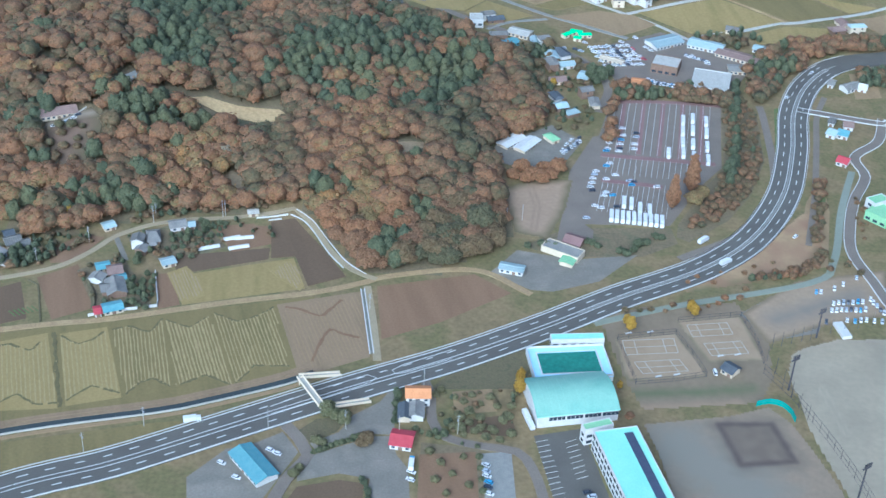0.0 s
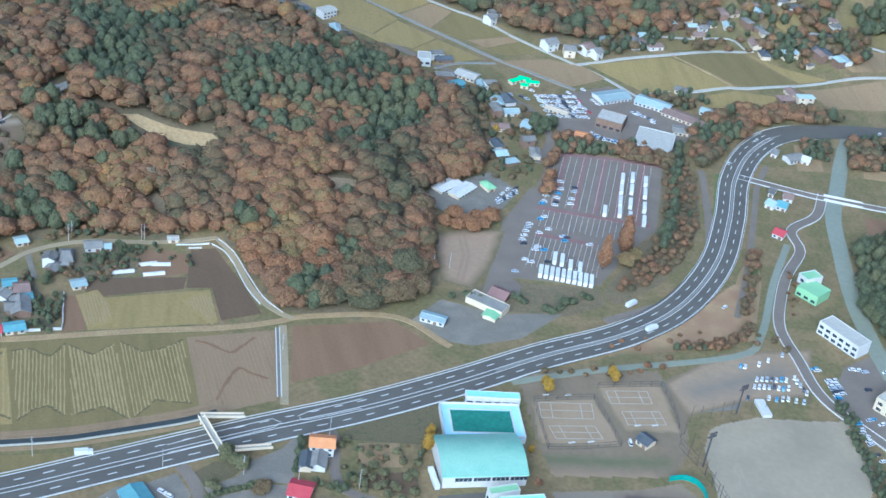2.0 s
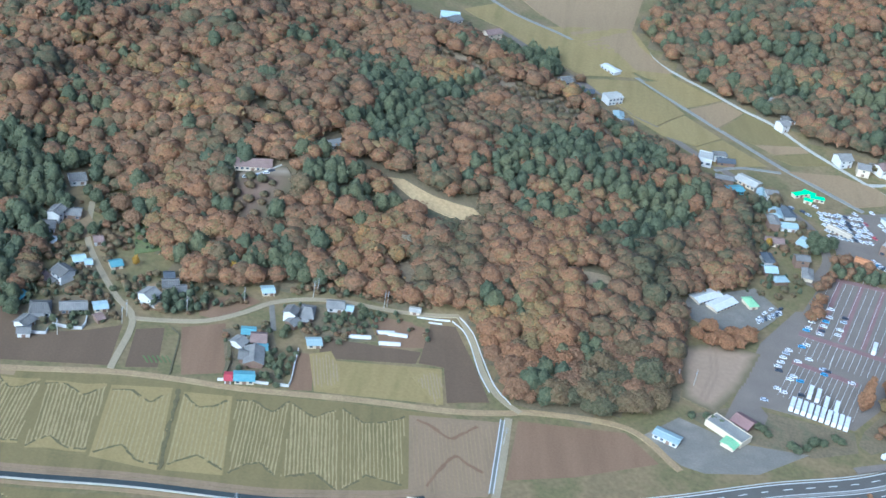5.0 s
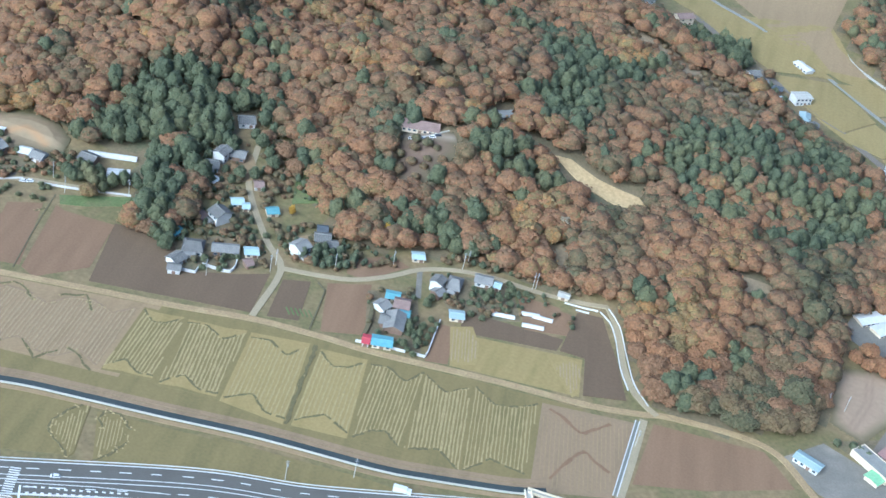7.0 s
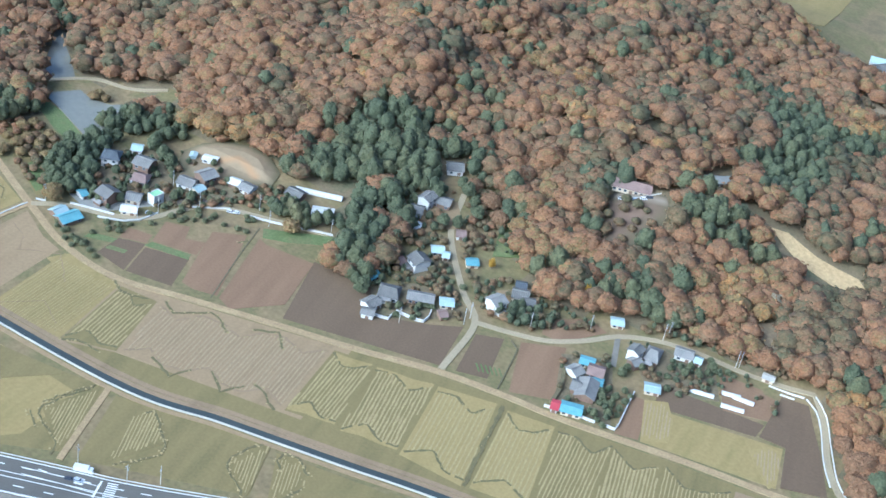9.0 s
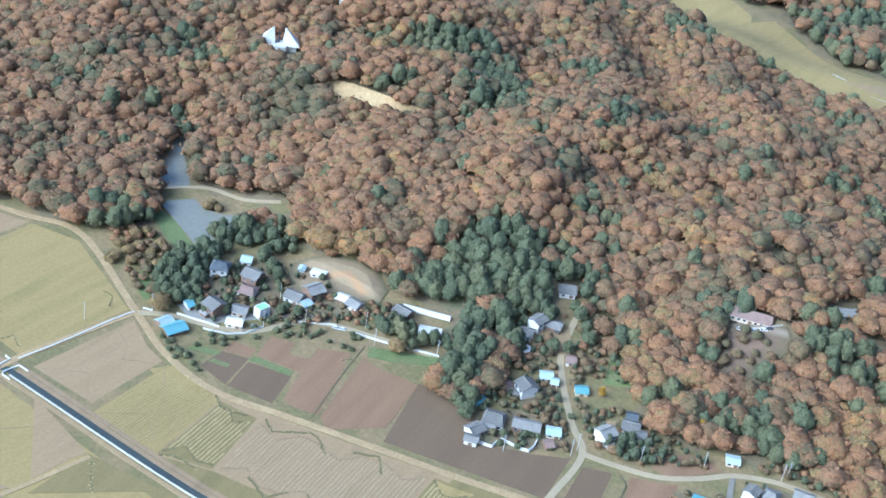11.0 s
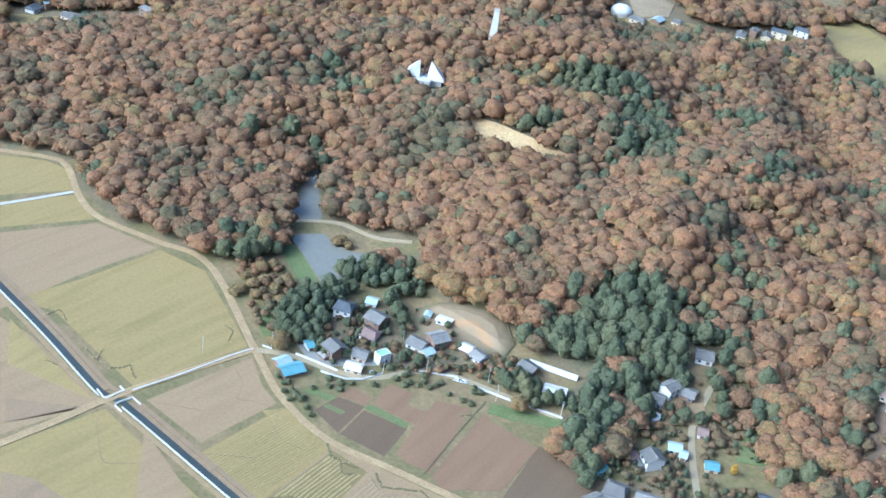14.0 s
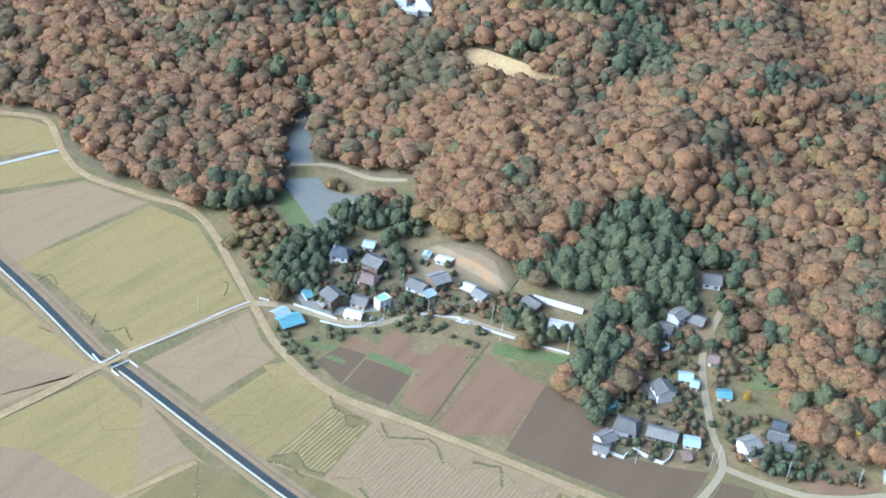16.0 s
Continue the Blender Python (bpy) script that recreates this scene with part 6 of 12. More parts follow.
BELTS.append(([(-319, 731), (-311, 741), (-294, 719), (-304, 712)], 7, 0.75, 0.1))
BELTS.append(([(-383, 632), (-395, 646), (-380, 674), (-360, 658), (-370, 647), (-381, 639)], 6.5, 0.8, 0.5))
BELTS.append(([(-370, 613), (-371, 620), (-359, 621), (-352, 620), (-348, 614), (-361, 607)], 4.5, 0.45, 0.6))
BELTS.append(([(-233, 735), (-231, 747), (-206, 756), (-198, 751), (-199, 737), (-204, 720), (-216, 715)], 9.0, 0.45, -0.6))
STANDS = []
STANDS.append((0.45, [(-243, 704), (-222, 724), (-185, 707), (-157, 710), (-146, 696), (-171, 671), (-207, 660)]))
STANDS.append((0.75, [(-273, 934), (-262, 985), (-218, 973), (-158, 951), (-126, 948), (-151, 909), (-147, 877), (-145, 829), (-167, 822), (-187, 852), (-184, 882), (-204, 909), (-234, 942)]))
STANDS.append((0.60, [(-118, 842), (-99, 896), (-63, 919), (-1, 951), (20, 857), (-50, 792), (-64, 825), (-87, 825)]))
STANDS.append((0.80, [(-204, 764), (-191, 784), (-163, 795), (-147, 788), (-122, 771), (-128, 758), (-157, 753), (-183, 749)]))
STANDS.append((0.90, [(-390, 694), (-380, 720), (-353, 724), (-322, 736), (-292, 709), (-308, 684), (-309, 647), (-287, 615), (-280, 585), (-298, 575), (-316, 579), (-341, 631), (-366, 628), (-390, 641)]))
STANDS.append((0.35, [(-196, 697), (-145, 729), (-136, 712), (-186, 668)]))
STANDS.append((0.85, [(-603, 837), (-589, 868), (-560, 898), (-530, 911), (-485, 891), (-457, 834), (-481, 823), (-515, 843), (-544, 846), (-572, 829)]))
STANDS.append((0.70, [(-565, 794), (-539, 775), (-520, 783), (-541, 797)]))
STANDS.append((0.60, [(-411, 854), (-411, 934), (-390, 974), (-347, 944), (-376, 916), (-379, 846), (-391, 842)]))
STANDS.append((0.60, [(-499, 1087), (-515, 1176), (-451, 1101), (-468, 1065)]))
STANDS.append((1.00, [(-543, 541), (-555, 568), (-544, 585), (-516, 573), (-528, 542)]))
STANDS.append((0.80, [(-478, 579), (-491, 602), (-476, 632), (-466, 626), (-457, 582)]))
STANDS.append((0.55, [(-634, 670), (-643, 700), (-598, 671), (-586, 654), (-596, 646)]))
STANDS.append((0.30, [(-709, 678), (-684, 758), (-641, 718), (-651, 683), (-673, 661)]))
STANDS.append((0.35, [(-364, 764), (-365, 824), (-325, 821), (-335, 765)]))
STANDS.append((0.70, [(-62, 856), (-31, 928), (27, 949), (47, 910), (50, 861), (0, 776), (-16, 785), (-50, 828)]))
STANDS.append((0.50, [(-119, 859), (-91, 898), (-79, 846), (-105, 825)]))
STANDS.append((0.50, [(-164, 981), (-131, 986), (-125, 931), (-149, 910)]))
STANDS.append((0.50, [(-65, 701), (-32, 703), (-36, 684), (-61, 681)]))
STANDS.append((0.60, [(-171, 719), (-152, 721), (-145, 693), (-163, 690)]))

# ---- ground sheet ----
def ground_sheet():
    xs = list(np.arange(-1200, 700, 14.0))
    ys = list(np.arange(250, 1700, 14.0))
    xs = [-4500, -2600, -1700] + xs + [1100, 1800, 3000, 4500]
    ys = [-4000, -1500, -300, 100] + ys + [2100, 2800, 3600, 4800]
    v = [(x, y, ground_height(x, y)) for y in ys for x in xs]
    n = len(xs)
    f = [(j * n + i, j * n + i + 1, (j + 1) * n + i + 1, (j + 1) * n + i) for j in range(len(ys) - 1) for i in range(n - 1)]
    me = mesh_of("ground", v, f, (GRASS, LITTER))
    for p in me.polygons:
        p.use_smooth = True
        p.material_index = int(any(inside(p.center.x, p.center.y, w) for w in (WOOD, FAR_WOOD, VALLEY_WOOD)))
    return tagged(new("ground", me), "dry olive-brown grass and soil", "ground", kind="structure")


ground_sheet()


# ---- woods ----
VALLEY = smooth_line([(-316.5, 876.5), (-269.4, 835.4), (-226.6, 811.1), (-191.7, 795.2), (-167.2, 793.3), (-140.1, 795.7), (-104.1, 793.7)], 5)
rnd = random.Random(4)
rust_spots, green_spots, single = [], [], 0
LANDMARKS = [(line, w) for line, w in ((lane_b_line, 5), (farm_road_line, 5), (dam_road_line, 6), (lane_a_line, 5), (VALLEY, 6))]


def near_line(x, y):
    return any((q.x - x) ** 2 + (q.y - y) ** 2 < w * w for line, w in LANDMARKS for q in line)


def plant(poly, spacing, jitter, size=1.0, bias=0.0, clear=True):
    xs, ys = [p[0] for p in poly], [p[1] for p in poly]
    n = 0
    y = min(ys)
    row = 0
    while y < max(ys):
        x = min(xs) + (row % 2) * spacing / 2
        while x < max(xs):
            px, py = x + rnd.uniform(-jitter, jitter), y + rnd.uniform(-jitter, jitter)
            x += spacing
            if not inside(px, py, poly) or clear and any(inside(px, py, c) for c in CLEAR) or near_line(px, py):
                continue
            g = max((d for d, stand in STANDS if inside(px + rnd.gauss(0, 6), py + rnd.gauss(0, 6), stand)), default=0.0)
            g = 0.55 * g + 0.42 * noise.noise((px / 38, py / 38, 1.7)) + rnd.gauss(0, 0.13)
            s = min(1.4, max(0.72, rnd.gauss(1.0, 0.16))) * size
            t = min(1, max(0, 0.44 - 0.05 * min(1, max(0, (px + 220) / 120)) + 0.5 * noise.noise((px / 55, py / 55, 5.1)) + rnd.gauss(0, 0.14))) * (0.6 if size < 0.68 else 1)
            (green_spots if g + bias > 0.29 else rust_spots).append((px, py, ground_height(px, py) - 0.3, s, t))
        y += spacing * 0.87
        row += 1


plant(WOOD, 8.3, 2.2)
plant(FAR_WOOD, 10.5, 3.0, 1.1, 0.2)
plant(VALLEY_WOOD, 13.0, 3.5, 1.15, 0.3)
for belt, spacing, size, bias in BELTS:
    plant(belt, spacing, spacing * 0.3, size, bias, False)
rust_spots.sort(key=lambda q: q[1] - 0.35 * q[0])
green_spots.sort(key=lambda q: q[1] - 0.35 * q[0])
near_rust, near_green = [q for q in rust_spots if q[3] > 0.7][:70], [q for q in green_spots if q[3] > 0.7][:45]
taken = {q[:2] for q in near_rust + near_green}
for i, (x, y, z, s, t) in enumerate(near_rust):
    tree(x, y, "rust", s, "broadleaf tree with rust-brown autumn leaves at the wood's edge", i % 3, round(t * 5) / 5, z)
for i, (x, y, z, s, t) in enumerate(near_green):
    tree(x, y, "green", s, "dark evergreen tree at the wood's edge", i % 3, round(t * 3) / 3, z)
def wood_shapes(count, seed, radius, height, base, clumps, clump, conical, rings, around):
    return [only_triangles(join(crown_shape(random.Random(seed + i), radius, height, base, clumps, clump, conical, sides=(3, 4), rings=rings, around=around), tube((0, 0, -0.5), (0, 0, 7), 0.3, 0.15, 4))) for i in range(count)]


def only_triangles(shape):
    v, f = shape
    out = []
    for q in f:
        out += [(q[0], q[i], q[i + 1]) for i in range(1, len(q) - 1)]
    return v, out


rust_shapes = wood_shapes(9, 60, 7.7, 8.6, 2.6, 52, 1.15, 0.0, 6, 9)
green_shapes = wood_shapes(5, 80, 6.2, 11.0, 1.6, 52, 1.1, 0.3, 6, 9)
far_rust_shapes = wood_shapes(6, 160, 7.7, 8.6, 2.6, 24, 1.5, 0.0, 5, 7)
far_green_shapes = wood_shapes(5, 180, 6.2, 11.0, 1.6, 24, 1.45, 0.3, 5, 7)


def split(spots):
    """Trees of the near slopes, and those far off."""
    left = [q for q in spots if q[:2] not in taken]
    near = [q for q in left if math.hypot(q[0], q[1]) < FAR_OFF]
    return near, [q for q in left if math.hypot(q[0], q[1]) >= FAR_OFF]


FAR_OFF = 810
near_part, far_part = split(rust_spots)
woods("autumn_woods", near_part, rust_shapes, RUST_LEAF, "dense hillside wood in rust and orange autumn colour")
woods("far_autumn_woods", far_part, far_rust_shapes, RUST_LEAF, "far wooded hills in rust and brown autumn colour")
near_part, far_part = split(green_spots)
woods("evergreen_woods", near_part, green_shapes, DARK_LEAF, "dark evergreen stands in the hillside wood")
woods("far_evergreen_woods", far_part, far_green_shapes, DARK_LEAF, "far dark evergreen stands on the hills")


# ---- things ----
house(-461.9, 572.3, 33, 9.5, 9.7, floors=2, roof=TILE_BLUE, wall=WHITE, hip=2.5, label="two-storey white house with a dark blue tiled roof")
house(-444.8, 581.3, 15, 9.6, 9.7, floors=2, roof=TILE, wall=BROWN_WALL, label="two-storey house with a grey tiled roof")
house(-437.9, 571.2, 23, 9.0, 8.6, floors=1, roof=TILE_BROWN, wall=WHITE, hip=2, label="single-storey white house with a brown tiled roof")
house(-417.8, 588.2, 15, 9.3, 8.6, floors=1, roof=TILE, wall=WHITE, label="grey-tiled house beside a blue canopy")
house(-413.0, 598.2, 79, 9.1, 9.7, floors=2, roof=TILE, wall=BROWN_WALL, label="grey-tiled farmhouse in front of a cut slope")
house(-409.4, 588.4, 86, 5.5, 5.4, floors=1, roof=LIGHT_BLUE, wall=CREAM, shed=True, name="shed", label="shed with a pale blue sheet roof")
house(-399.4, 607.8, 17, 5.9, 6.5, floors=1, roof=WHITE, wall=BROWN_WALL, label="small house with a whitish sheet roof")
house(-390.9, 608.9, 3, 7.3, 7.6, floors=1, roof=TILE, wall=WHITE, label="small grey-tiled house with a white gable")
house(-435.5, 544.6, -1, 8.7, 9.7, floors=2, roof=TILE, wall=BROWN_WALL, wing=1, label="old brown house with a grey tiled roof and porch")
house(-426.2, 555.2, 29, 7.7, 7.6, floors=1, roof=TILE, wall=CREAM, label="low grey-tiled house beside the village road")
house(-419.9, 545.6, 34, 8.2, 6.5, floors=1, roof=WHITE, wall=CREAM, shed=True, name="carport", label="carport with a whitish sheet roof")
flat_building(-417.6, 563.1, 267, 7.2, 5.3, 6, MINT, WHITE, name="house", label="white two-storey house with a flat mint-green roof", category="house")
house(-447.6, 537.3, 78, 3.4, 6.5, floors=1, roof=BLUE, wall=WHITE, shed=True, name="shed", label="small shed with a bright blue sheet roof")
house(-442.6, 516.5, 86, 7.2, 7.6, floors=1, roof=LIGHT_BLUE, wall=BROWN_WALL, shed=True, name="barn", label="barn with a pale blue sheet roof")
house(-435.2, 516.4, 79, 11.4, 8.6, floors=1, roof=BLUE, wall=BROWN_WALL, shed=True, name="barn", label="barn with a bright blue sheet roof")
house(-461.5, 592.2, 35, 5.5, 6.5, floors=1, roof=LIGHT_BLUE, wall=WHITE, label="small pale house at the wood")
house(-473.6, 569.7, 275, 3.2, 5.4, floors=1, roof=BLUE, wall=WHITE, shed=True, name="shed", label="small shed with a blue sheet roof")
house(-368.8, 625.2, 4, 9.2, 8.6, floors=1, roof=TILE, wall=BROWN_WALL, label="grey-tiled farmhouse among dark trees")
tunnel(-361.6, 637.5, 26, 27.9, 4.0, 2.2, "long low white greenhouse on a slope")
house(-347.7, 624.0, 33, 11.4, 8.6, floors=1, roof=WHITE, wall=CREAM, rise=1.0, shed=True, name="shed", label="shed with a pinkish-white sheet roof")
house(-425.3, 614.6, 24, 7.9, 5.4, floors=1, roof=WHITE, wall=WHITE, rise=0.4, shed=True, name="shed", label="low white flat-roofed shed on bare earth")
house(-435.2, 611.2, 301, 4.0, 3.2, floors=1, roof=LIGHT_BLUE, wall=LIGHT_BLUE, rise=0.4, shed=True, name="shed", label="tiny pale blue shed on bare earth")
house(-319.2, 713.0, 39, 9.4, 9.7, floors=1, roof=TILE, wall=WHITE, label="long house with a pale grey tiled roof at the wood")
house(-311.5, 665.2, 24, 6.8, 8.6, floors=1, roof=TILE, wall=WHITE, wing=1, label="grey-tiled farmhouse with white plaster gables")
house(-311.9, 675.2, 90, 8.4, 7.6, floors=2, roof=TILE, wall=WHITE, label="two-storey white-gabled house with grey tiles")
house(-305.7, 682.4, 19, 9.8, 8.6, floors=1, roof=TILE, wall=BROWN_WALL, label="long grey-tiled barn beside a farmhouse")
house(-303.3, 653.7, 285, 6.0, 4.3, floors=1, roof=WHITE, wall=WHITE, rise=0.5, shed=True, name="shed", label="small white-walled storehouse beside a farmhouse")
house(-280.8, 666.1, 36, 4.7, 6.5, floors=1, roof=TILE_BROWN, wall=WHITE, shed=True, name="shed", label="brown-roofed shed with a white front")
house(-281.6, 644.5, 40, 6.4, 6.5, floors=1, roof=LIGHT_BLUE, wall=CREAM, shed=True, name="barn", label="barn with a pale blue sheet roof")
house(-275.4, 643.8, 33, 3.4, 5.4, floors=1, roof=LIGHT_BLUE, wall=CREAM, shed=True, name="shed", label="low shed with a pale blue sheet roof")
house(-280.7, 624.9, -23, 8.4, 9.7, floors=2, roof=TILE, wall=WHITE, wing=1, label="grey-tiled farmhouse with white plaster gables")
house(-290.1, 619.6, 81, 4.3, 7.6, floors=1, roof=TILE_BROWN, wall=BROWN_WALL, shed=True, name="barn", label="old barn with a rusty brown roof")
house(-261.6, 649.5, 43, 6.3, 6.5, floors=1, roof=BLUE, wall=CREAM, shed=True, name="shed", label="shed with a blue sheet roof beside the lane")
house(-292.7, 598.3, 86, 6.9, 6.5, floors=1, roof=BLUE, wall=WHITE, shed=True, name="shed", label="shed with a teal-blue sheet roof")
house(-276.6, 593.0, 26, 10.3, 10.8, floors=1, roof=TILE, wall=WHITE, wing=1, hip=2, label="large farmhouse with a grey tiled hipped roof")
house(-277.5, 578.4, 81, 7.6, 7.6, floors=1, roof=TILE, wall=WHITE, label="grey-tiled wing house with a white gable")
house(-273.7, 571.0, 26, 6.2, 5.4, floors=1, roof=TILE, wall=WHITE, label="white-walled gatehouse with grey tiles")
house(-262.1, 601.7, 30, 13.4, 7.6, floors=1, roof=TILE, wall=BROWN_WALL, label="long grey-tiled barn beside a courtyard")
house(-250.2, 609.0, 36, 6.9, 6.5, floors=1, roof=LIGHT_BLUE, wall=CREAM, rise=0.7, shed=True, name="shed", label="shed with a bright pale blue sheet roof")
house(-246.1, 599.1, 56, 3.6, 5.4, floors=1, roof=TILE_BROWN, wall=BROWN_WALL, shed=True, name="shed", label="small brown shed beside the lane")
house(-230.2, 626.4, 74, 7.9, 8.6, floors=2, roof=TILE, wall=WHITE, wing=1, label="two-storey farmhouse with grey tiles and a white gable")
house(-226.0, 644.5, 28, 8.2, 8.6, floors=1, roof=TILE, wall=CREAM, label="low grey-tiled house at the wood")
house(-219.2, 642.0, 32, 6.4, 6.5, floors=1, roof=TILE, wall=CREAM, label="low grey-tiled outbuilding beside a farmhouse")
house(-230.2, 651.9, 29, 5.2, 6.5, floors=1, roof=TILE_BLUE, wall=BROWN_WALL, shed=True, name="shed", label="dark-roofed shed under the trees")
house(-175.9, 664.6, 31, 6.4, 6.5, floors=1, roof=LIGHT_BLUE, wall=CREAM, rise=1.0, shed=True, name="shed", label="shed with a pale grey-blue sheet roof")
house(-170.7, 623.2, 20, 6.9, 6.5, floors=1, roof=BLUE, wall=CREAM, rise=0.8, shed=True, name="barn", label="barn with a bright blue sheet roof")
house(-171.3, 611.6, 74, 5.8, 7.6, floors=1, roof=TILE, wall=WHITE, label="white-gabled storehouse with grey tiles")
house(-163.3, 619.2, 19, 7.5, 8.6, floors=1, roof=TILE_BROWN, wall=BROWN_WALL, label="old house with a brownish tiled roof")
house(-165.0, 601.9, 17, 3.9, 7.6, floors=1, roof=TILE, wall=BROWN_WALL, label="grey-tiled side house of a farmstead")
house(-159.6, 603.2, 289, 13.9, 9.7, floors=1, roof=TILE, wall=BROWN_WALL, wing=1, label="grey-tiled main farmhouse with a porch")
house(-158.7, 613.0, 21, 4.8, 5.4, floors=1, roof=BLUE, wall=CREAM, rise=0.6, shed=True, name="shed", label="lean-to shed with a blue sheet roof")
house(-165.0, 581.8, 19, 3.2, 6.5, floors=1, roof=RED, wall=WHITE, rise=0.8, shed=True, name="shed", label="small shed with a red sheet roof")
house(-157.8, 585.5, 23, 9.8, 7.6, floors=1, roof=BLUE, wall=CREAM, rise=1.0, shed=True, name="barn", label="long barn with a bright blue sheet roof")
house(-155.4, 646.7, 89, 6.3, 6.5, floors=2, roof=TILE, wall=WHITE, label="tall white storehouse with a grey tiled roof")
house(-152.2, 641.0, 69, 5.2, 6.5, floors=1, roof=TILE, wall=BROWN_WALL, label="low grey-tiled outbuilding beside a farmhouse")
house(-148.1, 653.6, 13, 6.9, 11.9, floors=1, roof=TILE, wall=BROWN_WALL, wing=1, hip=2, label="large grey-tiled farmhouse with a hipped roof")
house(-136.6, 667.5, 19, 9.0, 7.6, floors=1, roof=TILE, wall=WHITE, label="long low grey-tiled house with a white wall")
house(-128.4, 668.4, 12, 3.2, 5.4, floors=1, roof=LIGHT_BLUE, wall=CREAM, shed=True, name="shed", label="small shed with a pale blue roof")
house(-135.8, 629.8, 27, 7.3, 6.5, floors=1, roof=LIGHT_BLUE, wall=CREAM, rise=1.0, shed=True, name="shed", label="shed with a whitish blue sheet roof")
tunnel(-116.3, 647.6, 21, 13.8, 3.0, 1.5, "low white plastic tunnel greenhouse in a garden")
tunnel(-103.8, 658.2, 23, 9.8, 3.0, 1.5, "low white plastic tunnel greenhouse in a garden")
tunnel(-97.0, 659.1, 13, 11.0, 3.0, 1.5, "low white plastic tunnel greenhouse in a garden")
tunnel(-98.8, 649.2, 20, 11.9, 3.0, 1.5, "low white plastic tunnel greenhouse in a garden")
house(-94.4, 683.6, 11, 5.6, 4.3, floors=1, roof=CONCRETE, wall=CREAM, rise=0.4, shed=True, name="shed", label="small pale shed beside the lane")
wall_line("garden_wall", [(-169.7, 579.2), (-158.4, 583.8), (-145.1, 587.2)], 1.6, 0.5, WHITE, "white plastered garden wall along the farm road", "wall")
wall_line("garden_wall", [(-141.8, 588.3), (-135.2, 590), (-138.4, 606.8), (-141.6, 621.8)], 1.6, 0.5, WHITE, "white garden wall round a farmstead", "wall")
wall_line("garden_wall", [(-274.2, 573), (-264.3, 576.2), (-265.1, 581.7)], 1.8, 0.5, WHITE, "white plastered wall of a farmhouse courtyard", "wall")
wall_line("garden_wall", [(-265.3, 584.4), (-250.2, 588.1), (-252.6, 598.5)], 1.8, 0.5, WHITE, "white plastered wall of a farmhouse courtyard", "wall")
wall_line("retaining_wall", [(-446.2, 527.6), (-433.9, 533), (-423.3, 537.5)], 1.4, 0.6, WHITE, "white concrete retaining wall along the village road", "wall")
wall_line("retaining_wall", [(-427.6, 529.9), (-415.7, 537), (-410.7, 544.2), (-409.1, 556.3)], 1.1, 0.5, WHITE, "white concrete road edge", "wall")
wall_line("retaining_wall", [(-401.1, 574), (-385.7, 589)], 1.1, 0.5, WHITE, "white concrete road edge", "wall")
wall_line("retaining_wall", [(-376.5, 590.5), (-354.8, 600.3), (-331, 612.8)], 1.2, 0.6, WHITE, "white concrete wall along the village road", "wall")
wall_line("retaining_wall", [(-92.1, 680), (-81.5, 681.7), (-73.6, 683.6)], 1, 0.5, WHITE, "white concrete wall along the lane", "wall")
wall_line("retaining_wall", [(-84.6, 677.8), (-77.2, 679.3)], 1, 0.5, WHITE, "white concrete road edge", "wall")
wall_line("guard_rail", [(-72.3, 683.7), (-65, 678.8), (-57.6, 668), (-46.7, 645.5), (-37.8, 631.9)], 0.8, 0.35, WHITE, "white guard rail along the lane", "wall")
wall_line("guard_rail", [(-69.2, 688.2), (-58.8, 678.1), (-46.9, 656.7), (-36.6, 638.5), (-24.9, 626.4)], 0.8, 0.35, WHITE, "white guard rail along the lane", "wall")
utility_pole(-297.4, 397.2, 11, 81)
utility_pole(-263.6, 412.7, 11, 139)
utility_pole(-150.5, 676.6, 11, 30)
utility_pole(-110.7, 682.6, 11, 130)
utility_pole(-234.4, 602.7, 11, 162)
utility_pole(-183.8, 649.1, 11, 159)
utility_pole(-274.0, 403.2, 11, 62)
utility_pole(-234.9, 609.2, 11, 162)
utility_pole(-207.9, 626.5, 11, 171)
utility_pole(-258.8, 578.3, 11, 174)
utility_pole(-397.5, 576.8, 11, 101)
utility_pole(-360.4, 592.7, 11, 0)
utility_pole(-332.3, 612.5, 11, 16)
utility_pole(-412.6, 544.3, 11, 176)
utility_pole(-409.6, 557.0, 11, 17)
utility_pole(-457.4, 520.0, 11, 41)
utility_pole(-471.9, 486.6, 11, 123)
utility_pole(-422.2, 581.4, 11, 106)
utility_pole(-374.3, 600.5, 11, 82)
utility_pole(-65.5, 494.8, 12, 85)
utility_pole(-2.8, 493.6, 12, 166)
utility_pole(25.4, 495.4, 12, 175)
utility_pole(8.7, 530.1, 12, 56)
utility_pole(-28.5, 496.7, 12, 164)
utility_pole(-124.7, 494.2, 12, 32)
utility_pole(-149.3, 475.1, 12, 37)
utility_pole(-151.3, 672.0, 12, 23)
utility_pole(-111.9, 680.6, 12, 123)
utility_pole(-21.3, 593.7, 11, 33)
utility_pole(139.1, 738.5, 11, 73)
utility_pole(56.1, 685.4, 11, 32)
utility_pole(65.8, 689.0, 11, 95)
house(-225.3, 760.2, 23, 22.6, 10.8, floors=1, roof=TILE_BROWN, wall=CREAM, label="long low clubhouse with a brown roof in a clearing")
wall_line("retaining_wall", [(-227.1, 749.6), (-217, 754.4), (-208, 764.7)], 1.2, 0.6, CONCRETE, "concrete terrace wall below the clubhouse", "wall")
house(-189.3, 807.3, 54, 16.2, 6.5, floors=1, roof=CONCRETE_DK, wall=CONCRETE, rise=0.3, label="low flat concrete building in the wood")
